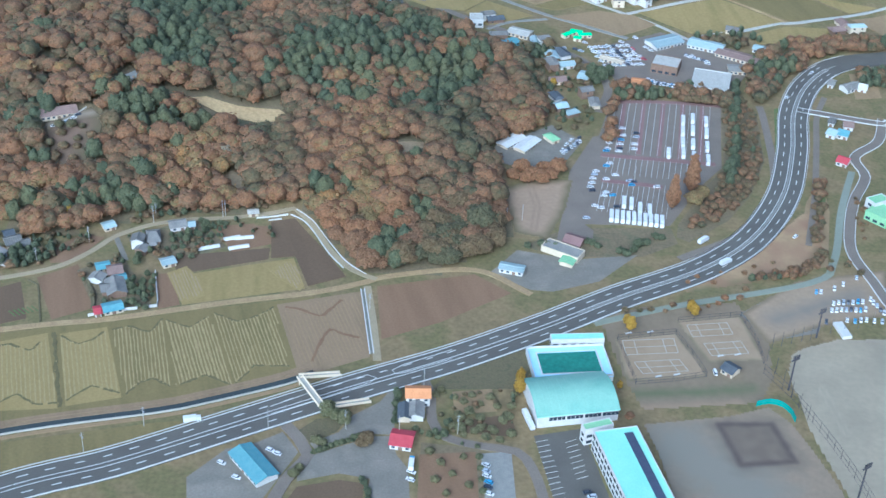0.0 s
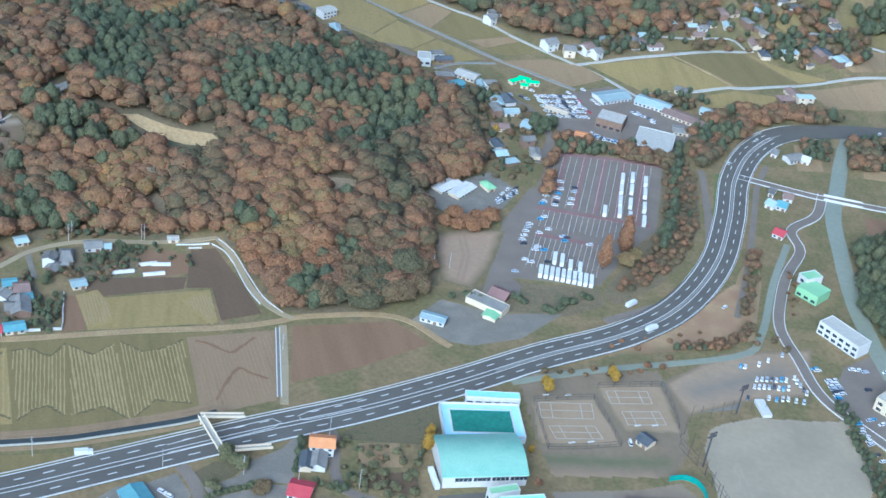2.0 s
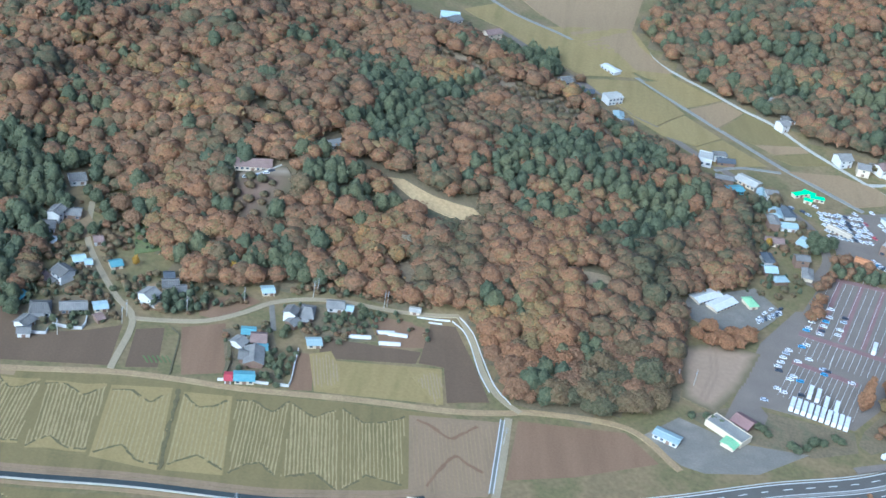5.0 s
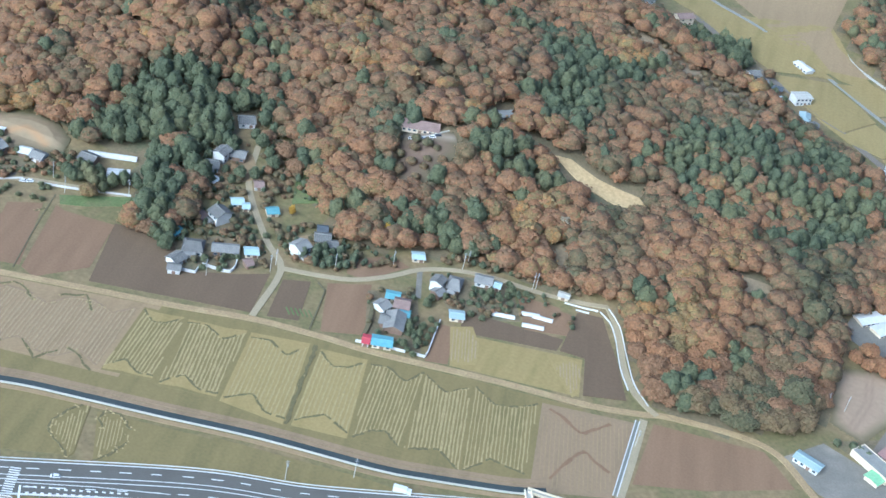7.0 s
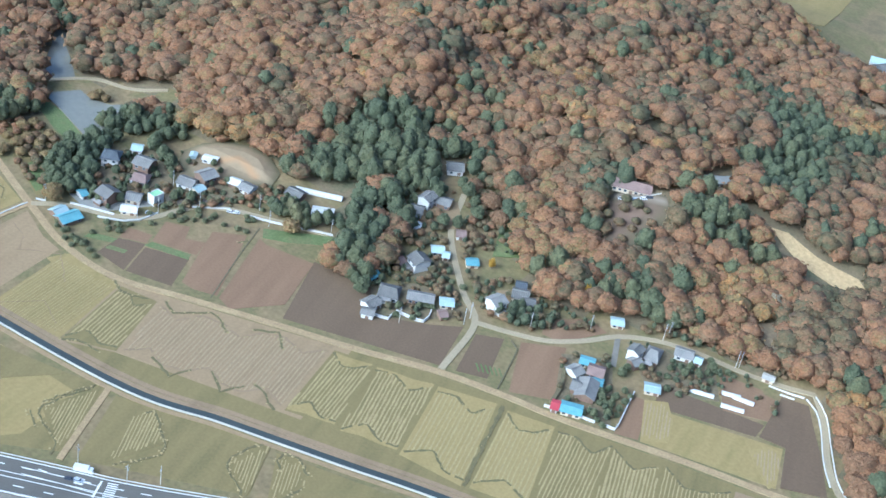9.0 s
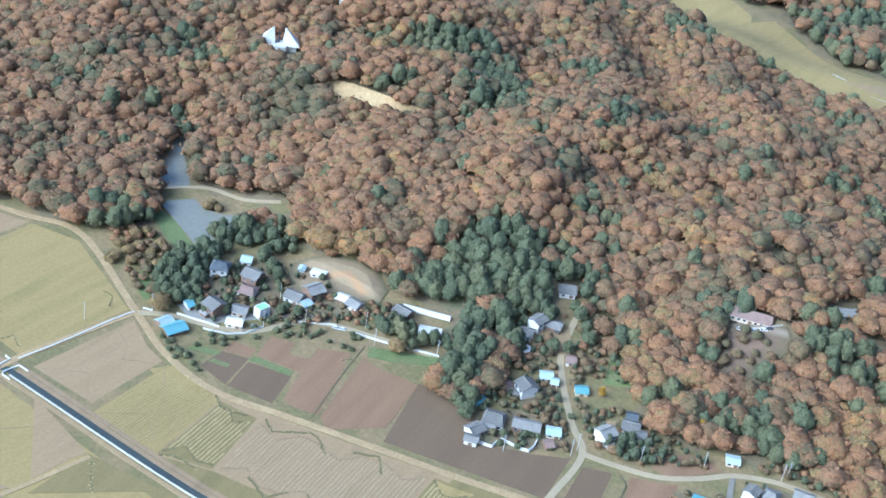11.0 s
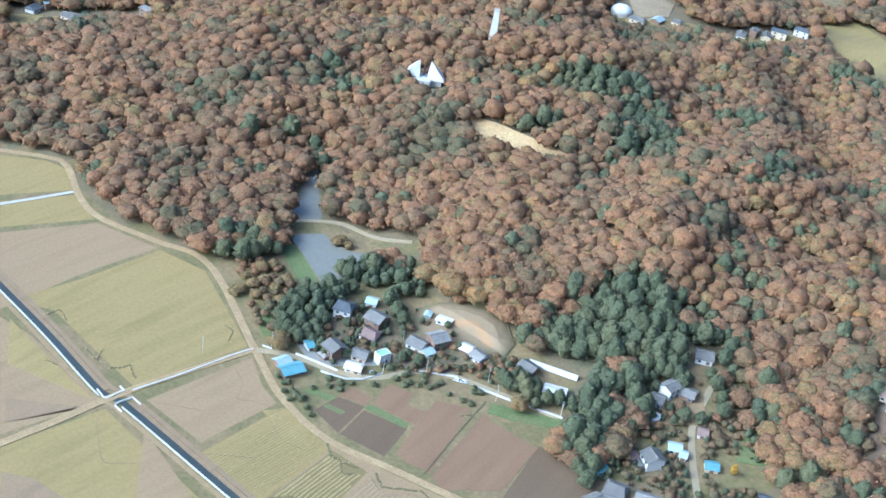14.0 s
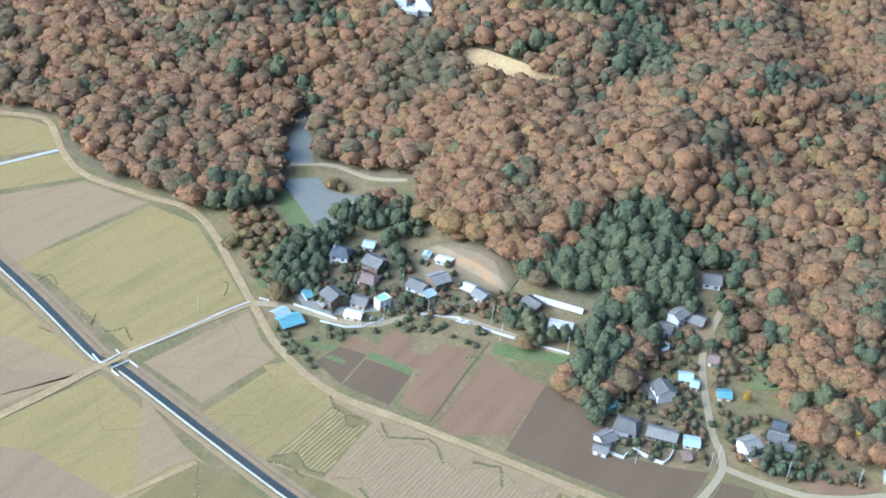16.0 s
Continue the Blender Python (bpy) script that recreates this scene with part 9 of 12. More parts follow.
tree(-424.1, 503.6, "shrub", 0.85, "low dark shrub in the village gardens", 0, 0.5)
tree(-417.2, 501.9, "shrub", 0.77, "low dark shrub in the village gardens", 1, 0.5)
tree(-416.0, 579.9, "shrub", 0.95, "low dark shrub in the village gardens", 2, 0.5)
tree(-412.6, 581.0, "shrub", 0.87, "low dark shrub in the village gardens", 0, 0.5)
tree(-404.9, 588.2, "shrub", 0.79, "low dark shrub in the village gardens", 1, 0.5)
tree(-403.9, 593.4, "shrub", 0.98, "low dark shrub in the village gardens", 2, 0.5)
tree(-398.7, 596.9, "shrub", 0.90, "low dark shrub in the village gardens", 0, 0.5)
tree(-452.8, 571.2, "shrub", 0.82, "low dark shrub in the village gardens", 1, 0.5)
tree(-452.0, 576.5, "shrub", 1.01, "low dark shrub in the village gardens", 2, 0.5)
tree(-442.3, 586.5, "shrub", 0.93, "low dark shrub in the village gardens", 0, 0.5)
tree(-437.6, 594.8, "shrub", 0.85, "low dark shrub in the village gardens", 1, 0.5)
tree(-372.7, 601.3, "shrub", 0.77, "low dark shrub in the village gardens", 2, 0.5)
tree(-377.6, 601.8, "shrub", 0.95, "low dark shrub in the village gardens", 0, 0.5)
tree(-371.0, 587.2, "shrub", 0.87, "low dark shrub in the village gardens", 1, 0.5)
tree(25.5, 508.9, "shrub", 1.02, "dry garden shrub beside the school", 0, 0.9)
tree(31.1, 510.9, "shrub", 1.27, "dry garden shrub beside the school", 1, 0.9)
tree(36.5, 506.6, "shrub", 1.16, "dry garden shrub beside the school", 2, 0.9)
tree(41.8, 498.8, "shrub", 1.06, "dry garden shrub beside the school", 0, 0.9)
tree(47.5, 505.2, "shrub", 1.31, "dry garden shrub beside the school", 1, 0.9)
tree(51.3, 495.5, "shrub", 1.20, "dry garden shrub beside the school", 2, 0.9)
tree(33.6, 496.7, "shrub", 1.09, "dry garden shrub beside the school", 0, 0.9)
tree(26.8, 498.3, "shrub", 1.34, "dry garden shrub beside the school", 1, 0.9)
tree(50.4, 507.8, "shrub", 1.24, "dry garden shrub beside the school", 2, 0.9)
tree(38.9, 492.6, "shrub", 1.13, "dry garden shrub beside the school", 0, 0.9)
tree(45.6, 491.0, "shrub", 1.02, "dry garden shrub beside the school", 1, 0.9)
tree(-41.8, 486.7, "shrub", 1.27, "dry garden shrub beside the school", 2, 0.9)
tree(-39.0, 485.1, "shrub", 1.16, "dry garden shrub beside the school", 0, 0.9)
tree(-48.2, 467.1, "shrub", 1.06, "dry garden shrub beside the school", 1, 0.9)
tree(-50.5, 463.6, "shrub", 1.31, "dry garden shrub beside the school", 2, 0.9)
tree(-42.3, 479.0, "shrub", 0.68, "clipped hedge shrub beside a yard", 0, 0.6)
tree(-39.7, 480.2, "shrub", 0.85, "clipped hedge shrub beside a yard", 1, 0.6)
tree(-37.2, 481.7, "shrub", 0.78, "clipped hedge shrub beside a yard", 2, 0.6)
tree(-34.7, 483.6, "shrub", 0.70, "clipped hedge shrub beside a yard", 0, 0.6)
tree(-32.1, 485.1, "shrub", 0.87, "clipped hedge shrub beside a yard", 1, 0.6)
tree(-29.5, 486.3, "shrub", 0.80, "clipped hedge shrub beside a yard", 2, 0.6)
tree(-26.9, 487.5, "shrub", 0.73, "clipped hedge shrub beside a yard", 0, 0.6)
tree(-24.3, 489.8, "shrub", 0.90, "clipped hedge shrub beside a yard", 1, 0.6)
tree(-21.7, 490.9, "shrub", 0.82, "clipped hedge shrub beside a yard", 2, 0.6)
tree(-19.0, 492.1, "shrub", 0.75, "clipped hedge shrub beside a yard", 0, 0.6)
tree(34.7, 486.4, "shrub", 0.68, "clipped hedge shrub beside a yard", 1, 0.6)
tree(35.3, 478.8, "shrub", 0.85, "clipped hedge shrub beside a yard", 2, 0.6)
tree(35.7, 471.2, "shrub", 0.78, "clipped hedge shrub beside a yard", 0, 0.6)
tree(36.1, 463.8, "shrub", 0.70, "clipped hedge shrub beside a yard", 1, 0.6)
tree(36.6, 455.8, "shrub", 0.87, "clipped hedge shrub beside a yard", 2, 0.6)
tree(4.9, 497.5, "shrub", 0.80, "clipped hedge shrub beside a yard", 0, 0.6)
tree(7.7, 495.0, "shrub", 0.73, "clipped hedge shrub beside a yard", 1, 0.6)
tree(11.8, 493.4, "shrub", 0.90, "clipped hedge shrub beside a yard", 2, 0.6)
tree(15.9, 491.8, "shrub", 0.82, "clipped hedge shrub beside a yard", 0, 0.6)
tree(24.2, 521.5, "shrub", 0.85, "dry brownish garden shrub", 0, 1)
tree(28.4, 518.3, "shrub", 1.06, "dry brownish garden shrub", 1, 1)
tree(32.7, 523.7, "shrub", 0.97, "dry brownish garden shrub", 2, 1)
tree(36.7, 517.4, "shrub", 0.88, "dry brownish garden shrub", 0, 1)
tree(41.9, 522.2, "shrub", 1.09, "dry brownish garden shrub", 1, 1)
tree(45.1, 515.8, "shrub", 1.00, "dry brownish garden shrub", 2, 1)
tree(49.1, 509.6, "shrub", 0.91, "dry brownish garden shrub", 0, 1)
tree(26.8, 506.3, "shrub", 1.12, "dry brownish garden shrub", 1, 1)
tree(30.9, 502.8, "shrub", 1.03, "dry brownish garden shrub", 2, 1)
tree(22.7, 500.0, "shrub", 0.94, "dry brownish garden shrub", 0, 1)
tree(28.1, 494.0, "shrub", 0.85, "dry brownish garden shrub", 1, 1)
tree(36.3, 498.6, "shrub", 1.06, "dry brownish garden shrub", 2, 1)
tree(43.1, 497.0, "shrub", 0.97, "dry brownish garden shrub", 0, 1)
tree(53.9, 525.2, "shrub", 0.88, "dry brownish garden shrub", 1, 1)
tree(52.1, 516.1, "shrub", 1.09, "dry brownish garden shrub", 2, 1)
tree(14.4, 523.0, "shrub", 1.00, "dry brownish garden shrub", 0, 1)
tree(17.2, 527.7, "shrub", 0.91, "dry brownish garden shrub", 1, 1)
tree(11.9, 481.4, "shrub", 1.12, "dry brownish garden shrub", 2, 1)
tree(17.2, 474.0, "shrub", 1.03, "dry brownish garden shrub", 0, 1)
tree(22.5, 466.7, "shrub", 0.94, "dry brownish garden shrub", 1, 1)
tree(27.9, 478.5, "shrub", 0.85, "dry brownish garden shrub", 2, 1)
tree(14.6, 462.4, "shrub", 1.06, "dry brownish garden shrub", 0, 1)
tree(30.2, 459.6, "shrub", 0.97, "dry brownish garden shrub", 1, 1)
tree(19.8, 453.7, "shrub", 0.88, "dry brownish garden shrub", 2, 1)
tree(-477.4, 539.7, "green", 0.68, "dark evergreen beside the village", 0, 0.4)
tree(-481.1, 546.3, "green", 0.85, "dark evergreen beside the village", 1, 0.4)
tree(-484.1, 553.2, "green", 0.78, "dark evergreen beside the village", 2, 0.4)
tree(-487.0, 560.5, "green", 0.70, "dark evergreen beside the village", 0, 0.4)
tree(-489.0, 565.9, "green", 0.87, "dark evergreen beside the village", 1, 0.4)
tree(-469.4, 536.7, "green", 0.80, "dark evergreen beside the village", 2, 0.4)
tree(-471.6, 542.9, "green", 0.73, "dark evergreen beside the village", 0, 0.4)
tree(-477.7, 551.4, "green", 0.90, "dark evergreen beside the village", 1, 0.4)
tree(-482.1, 559.5, "green", 0.82, "dark evergreen beside the village", 2, 0.4)
tree(-462.3, 534.0, "green", 0.75, "dark evergreen beside the village", 0, 0.4)
tree(-457.6, 535.3, "green", 0.68, "dark evergreen beside the village", 1, 0.4)
tree(-483.3, 567.5, "green", 0.85, "dark evergreen beside the village", 2, 0.4)
tree(-483.0, 573.2, "green", 0.78, "dark evergreen beside the village", 0, 0.4)
tree(-466.5, 531.6, "green", 0.70, "dark evergreen beside the village", 1, 0.4)
tree(-481.7, 578.3, "green", 0.87, "dark evergreen beside the village", 2, 0.4)
tree(-480.1, 585.0, "green", 0.80, "dark evergreen beside the village", 0, 0.4)
tree(-477.2, 590.9, "green", 0.73, "dark evergreen beside the village", 1, 0.4)
tree(-455.1, 599.2, "green", 0.90, "dark evergreen beside the village", 2, 0.4)
tree(-446.4, 598.0, "green", 0.82, "dark evergreen beside the village", 0, 0.4)
tree(-438.2, 594.9, "green", 0.75, "dark evergreen beside the village", 1, 0.4)
tree(-459.9, 606.3, "green", 0.68, "dark evergreen beside the village", 2, 0.4)
tree(-435.5, 556.8, "green", 0.34, "dark garden evergreen in the village", 0, 0.5)
tree(-440.1, 557.5, "green", 0.42, "dark garden evergreen in the village", 1, 0.5)
tree(-429.2, 567.2, "green", 0.39, "dark garden evergreen in the village", 2, 0.5)
tree(-433.2, 551.1, "green", 0.35, "dark garden evergreen in the village", 0, 0.5)
tree(-437.7, 539.5, "green", 0.44, "dark garden evergreen in the village", 1, 0.5)
tree(-450.5, 547.8, "green", 0.40, "dark garden evergreen in the village", 2, 0.5)
tree(-454.0, 576.1, "green", 0.36, "dark garden evergreen in the village", 0, 0.5)
tree(-460.0, 576.9, "green", 0.45, "dark garden evergreen in the village", 1, 0.5)
tree(-440.3, 582.6, "green", 0.41, "dark garden evergreen in the village", 2, 0.5)
tree(-434.5, 581.7, "green", 0.38, "dark garden evergreen in the village", 0, 0.5)
tree(-434.6, 596.2, "green", 0.34, "dark garden evergreen in the village", 1, 0.5)
tree(-432.4, 590.1, "green", 0.42, "dark garden evergreen in the village", 2, 0.5)
tree(-420.9, 613.0, "green", 0.39, "dark garden evergreen in the village", 0, 0.5)
tree(-413.5, 610.4, "green", 0.35, "dark garden evergreen in the village", 1, 0.5)
tree(-402.9, 604.7, "green", 0.44, "dark garden evergreen in the village", 2, 0.5)
tree(-408.7, 597.8, "green", 0.40, "dark garden evergreen in the village", 0, 0.5)
tree(-381.6, 618.1, "green", 0.36, "dark garden evergreen in the village", 1, 0.5)
tree(-376.0, 616.9, "green", 0.45, "dark garden evergreen in the village", 2, 0.5)
tree(-370.3, 617.6, "green", 0.41, "dark garden evergreen in the village", 0, 0.5)
tree(-376.6, 609.0, "green", 0.38, "dark garden evergreen in the village", 1, 0.5)
tree(-381.4, 609.5, "green", 0.34, "dark garden evergreen in the village", 2, 0.5)
tree(-300.4, 603.9, "green", 0.64, "dark evergreen among hamlet houses", 0, 0.4)
tree(-297.8, 595.7, "green", 0.80, "dark evergreen among hamlet houses", 1, 0.4)
tree(-296.5, 601.5, "green", 0.73, "dark evergreen among hamlet houses", 2, 0.4)
tree(-295.3, 587.7, "green", 0.66, "dark evergreen among hamlet houses", 0, 0.4)
tree(-288.2, 583.6, "green", 0.82, "dark evergreen among hamlet houses", 1, 0.4)
tree(-297.6, 608.0, "green", 0.75, "dark evergreen among hamlet houses", 2, 0.4)
tree(-294.7, 614.3, "green", 0.68, "dark evergreen among hamlet houses", 0, 0.4)
tree(-303.3, 633.4, "green", 0.84, "dark evergreen among hamlet houses", 1, 0.4)
tree(-304.4, 640.2, "green", 0.77, "dark evergreen among hamlet houses", 2, 0.4)
tree(-304.1, 645.2, "green", 0.70, "dark evergreen among hamlet houses", 0, 0.4)
tree(-304.9, 651.4, "green", 0.64, "dark evergreen among hamlet houses", 1, 0.4)
tree(-306.5, 601.8, "green", 0.80, "dark evergreen among hamlet houses", 2, 0.4)
tree(-303.4, 593.0, "green", 0.73, "dark evergreen among hamlet houses", 0, 0.4)
tree(-312.4, 688.9, "green", 0.66, "dark evergreen among hamlet houses", 1, 0.4)
tree(-310.4, 683.4, "green", 0.82, "dark evergreen among hamlet houses", 2, 0.4)
tree(-317.0, 686.4, "green", 0.75, "dark evergreen among hamlet houses", 0, 0.4)
tree(-306.7, 704.1, "green", 0.68, "dark evergreen among hamlet houses", 1, 0.4)
tree(-299.6, 700.2, "green", 0.84, "dark evergreen among hamlet houses", 2, 0.4)
tree(-294.0, 666.7, "green", 0.77, "dark evergreen among hamlet houses", 0, 0.4)
tree(-286.8, 670.8, "green", 0.70, "dark evergreen among hamlet houses", 1, 0.4)
tree(-291.1, 694.2, "green", 0.64, "dark evergreen among hamlet houses", 2, 0.4)
tree(-283.5, 686.3, "green", 0.80, "dark evergreen among hamlet houses", 0, 0.4)
tree(-303.3, 622.8, "rust", 0.68, "rust-red tree at the hamlet", 0, 0.35)
tree(-305.5, 631.0, "rust", 0.85, "rust-red tree at the hamlet", 1, 0.35)
tree(-297.7, 623.4, "rust", 0.78, "rust-red tree at the hamlet", 2, 0.35)
tree(-302.4, 594.1, "rust", 0.70, "rust-red tree at the hamlet", 0, 0.35)
tree(-295.8, 613.2, "rust", 0.87, "rust-red tree at the hamlet", 1, 0.35)
tree(-304.1, 589.1, "rust", 0.80, "rust-red tree at the hamlet", 2, 0.35)
tree(-300.4, 707.1, "rust", 0.73, "rust-red tree at the hamlet", 0, 0.35)
tree(-284.1, 701.7, "rust", 0.90, "rust-red tree at the hamlet", 1, 0.35)
tree(-271.3, 692.0, "rust", 0.82, "rust-red tree at the hamlet", 2, 0.35)
car(-282.4, 355.8, 11, "blue", "car", "parked blue car on asphalt", "cars on the forecourt")
car(-278.8, 354.5, 191, "blue", "car", "parked blue car on asphalt", "cars on the forecourt")
car(-278.8, 356.9, 11, "white", "car", "parked white car on asphalt", "cars on the forecourt")
car(-272.9, 362.8, 11, "white", "car", "parked white car on asphalt", "cars on the forecourt")
car(-268.8, 363.6, 191, "silver", "car", "parked silver car on asphalt", "cars on the forecourt")
car(-282.7, 362.6, 11, "white", "car", "parked white car on asphalt", "cars on the forecourt")
car(128.6, 930.9, -32, "white", "car", "parked white car on asphalt", "cars at the market")
car(132.2, 932.3, 148, "white", "car", "parked white car on asphalt", "cars at the market")
car(135.7, 932.8, -32, "white", "car", "parked white car on asphalt", "cars at the market")
car(139.2, 933.3, -32, "silver", "car", "parked silver car on asphalt", "cars at the market")
car(142.8, 934.7, 148, "white", "car", "parked white car on asphalt", "cars at the market")
car(146.3, 935.2, -32, "dark", "car", "parked dark car on asphalt", "cars at the market")
car(149.8, 935.7, -32, "white", "car", "parked white car on asphalt", "cars at the market")
car(153.4, 937.1, 148, "white", "car", "parked white car on asphalt", "cars at the market")
car(157.0, 937.6, -32, "white", "car", "parked white car on asphalt", "cars at the market")
car(130.6, 923.6, -32, "white", "car", "parked white car on asphalt", "cars at the market")
car(134.2, 924.9, 148, "white", "car", "parked white car on asphalt", "cars at the market")
car(137.7, 925.4, -32, "white", "car", "parked white car on asphalt", "cars at the market")
car(141.2, 925.9, -32, "silver", "car", "parked silver car on asphalt", "cars at the market")
car(144.8, 927.3, 148, "white", "car", "parked white car on asphalt", "cars at the market")
car(148.3, 927.8, -32, "dark", "car", "parked dark car on asphalt", "cars at the market")
car(151.8, 928.3, -32, "white", "car", "parked white car on asphalt", "cars at the market")
car(155.2, 928.8, 148, "white", "car", "parked white car on asphalt", "cars at the market")
car(158.9, 930.2, -32, "white", "car", "parked white car on asphalt", "cars at the market")
car(132.7, 916.3, -32, "white", "car", "parked white car on asphalt", "cars at the market")
car(136.3, 917.7, 148, "white", "car", "parked white car on asphalt", "cars at the market")
car(139.7, 918.2, -32, "white", "car", "parked white car on asphalt", "cars at the market")
car(143.2, 918.7, -32, "silver", "car", "parked silver car on asphalt", "cars at the market")
car(146.6, 919.2, 148, "white", "car", "parked white car on asphalt", "cars at the market")
car(150.1, 919.6, -32, "dark", "car", "parked dark car on asphalt", "cars at the market")
car(153.7, 921.0, -32, "white", "car", "parked white car on asphalt", "cars at the market")
car(157.2, 921.5, 148, "white", "car", "parked white car on asphalt", "cars at the market")
car(160.6, 922.0, -32, "white", "car", "parked white car on asphalt", "cars at the market")
car(134.7, 909.2, -32, "white", "car", "parked white car on asphalt", "cars at the market")
car(138.2, 909.6, 148, "white", "car", "parked white car on asphalt", "cars at the market")
car(141.6, 910.1, -32, "white", "car", "parked white car on asphalt", "cars at the market")
car(145.1, 911.5, -32, "silver", "car", "parked silver car on asphalt", "cars at the market")
car(148.6, 912.0, 148, "white", "car", "parked white car on asphalt", "cars at the market")
car(152.0, 912.4, -32, "dark", "car", "parked dark car on asphalt", "cars at the market")
car(155.5, 912.9, -32, "white", "car", "parked white car on asphalt", "cars at the market")
car(159.0, 914.3, 148, "white", "car", "parked white car on asphalt", "cars at the market")
car(162.5, 914.8, -32, "white", "car", "parked white car on asphalt", "cars at the market")
car(136.7, 902.1, -32, "white", "car", "parked white car on asphalt", "cars at the market")
car(140.1, 902.6, 148, "white", "car", "parked white car on asphalt", "cars at the market")
car(143.5, 903.0, -32, "white", "car", "parked white car on asphalt", "cars at the market")
car(147.0, 903.5, -32, "silver", "car", "parked silver car on asphalt", "cars at the market")
car(150.4, 904.0, 148, "white", "car", "parked white car on asphalt", "cars at the market")
car(153.9, 905.3, -32, "dark", "car", "parked dark car on asphalt", "cars at the market")
car(157.3, 905.8, -32, "white", "car", "parked white car on asphalt", "cars at the market")
car(160.8, 906.3, 148, "white", "car", "parked white car on asphalt", "cars at the market")
car(164.2, 906.7, -32, "white", "car", "parked white car on asphalt", "cars at the market")
car(199.9, 922.5, -23, "white", "car", "parked white car on asphalt", "cars at the market")
car(202.6, 920.1, 157, "white", "car", "parked white car on asphalt", "cars at the market")
car(205.4, 918.7, -23, "silver", "car", "parked silver car on asphalt", "cars at the market")
car(208.2, 917.3, -23, "white", "car", "parked white car on asphalt", "cars at the market")
car(211.0, 915.8, 157, "dark", "car", "parked dark car on asphalt", "cars at the market")
car(213.6, 913.5, -23, "white", "car", "parked white car on asphalt", "cars at the market")
car(104.6, 917.0, -23, "white", "car", "parked white car on asphalt", "cars at the market")
car(108.5, 927.7, 157, "silver", "car", "parked silver car on asphalt", "cars at the market")
car(125.2, 939.0, -23, "white", "car", "parked white car on asphalt", "cars at the market")
car(116.9, 926.8, -23, "dark", "car", "parked dark car on asphalt", "cars at the market")
car(100.1, 927.7, 157, "white", "car", "parked white car on asphalt", "cars at the market")
car(93.7, 934.0, -23, "white", "car", "parked white car on asphalt", "cars at the market")
car(121.1, 924.4, -23, "silver", "car", "parked silver car on asphalt", "cars at the market")
wall_line("parapet", [(-473.3, 426.5), (-466.1, 425.9), (-464.7, 427.4), (-465.7, 437.2), (-469.5, 437)], 1, 0.6, WHITE, "white concrete parapet at the canal crossing", "wall")
wall_line("parapet", [(-452.1, 438.1), (-458.7, 437.6), (-459, 428.6), (-457.7, 427.2), (-452.2, 427.5)], 1, 0.6, WHITE, "white concrete parapet at the canal crossing", "wall")
wall_line("kerb_wall", [(-463.8, 440.7), (-462.6, 463.8), (-462.4, 499), (-461.5, 511.3)], 0.7, 0.6, WHITE, "low white concrete wall along a farm road", "wall")
wall_line("kerb_wall", [(-461.5, 517.1), (-456.7, 519.7)], 0.8, 0.6, WHITE, "short white concrete wall at a road corner", "wall")
wall_line("hedge", [(-362.8, 588), (-353.9, 562.9), (-338.1, 522.8)], 0.35, 0.7, WEEDS, "dark overgrown ditch between ploughed fields", "hedge")
wall_line("hedge", [(-209, 610.3), (-203.1, 606.7), (-193.3, 573.1)], 0.5, 0.8, WEEDS, "dark weedy hedge beside a ploughed plot", "hedge")
wall_line("hedge", [(-177.8, 613.4), (-170.8, 596.2), (-168.3, 584)], 1.6, 2, WEEDS, "dark clipped hedge beside a farmstead", "hedge")
car(-225.2, 749.3, 33, "white", "car", "parked white car on asphalt", "cars at the clubhouse")
car(-221.1, 749.8, 213, "white", "car", "parked white car on asphalt", "cars at the clubhouse")
car(-217.7, 751.9, 33, "silver", "car", "parked silver car on asphalt", "cars at the clubhouse")
car(-214.0, 755.0, 33, "white", "car", "parked white car on asphalt", "cars at the clubhouse")
car(-211.8, 757.7, 213, "dark", "car", "parked dark car on asphalt", "cars at the clubhouse")
house(-182.2, 1086.0, 61, 18.5, 9.7, floors=2, roof=TILE, wall=WHITE, plain=True, label="far pale-roofed house at the valley edge")
house(-145.6, 1080.9, 50, 14.1, 8.6, floors=2, roof=TILE_BROWN, wall=CREAM, plain=True, label="far brown-roofed house beside the valley road")
house(-74.6, 1032.7, 47, 8.7, 8.6, floors=2, roof=TILE, wall=WHITE, plain=True, label="far house beside the valley road")
house(-66.5, 1022.7, 60, 9.8, 7.6, floors=2, roof=TILE, wall=WHITE, plain=True, label="far house beside the valley road")
house(73.6, 1102.1, 40, 10.5, 9.7, floors=2, roof=TILE, wall=WHITE, plain=True, label="far house at the foot of a wood")
house(81.2, 1081.8, -30, 6.4, 8.6, floors=2, roof=TILE, wall=CREAM, plain=True, label="far house at the foot of a wood")
house(94.7, 1046.5, 47, 7.6, 8.6, floors=2, roof=TILE, wall=WHITE, plain=True, label="far house at the foot of a wood")
house(141.7, 1014.9, 35, 10.5, 10.8, floors=2, roof=TILE, wall=WHITE, plain=True, label="far house at the foot of a wood")
house(157.1, 1008.1, 4, 8.9, 9.7, floors=2, roof=TILE, wall=CREAM, plain=True, label="far house at the foot of a wood")
house(170.8, 1014.3, 45, 9.7, 9.7, floors=2, roof=TILE_BROWN, wall=WHITE, plain=True, label="far house at the foot of a wood")
house(178.6, 1008.3, 39, 7.0, 8.6, floors=2, roof=TILE, wall=WHITE, plain=True, label="far house at the foot of a wood")
tunnel(-207.5, 1069.1, -13, 14.7, 7.0, 3, "long pale green greenhouse tunnel in a far hamlet")
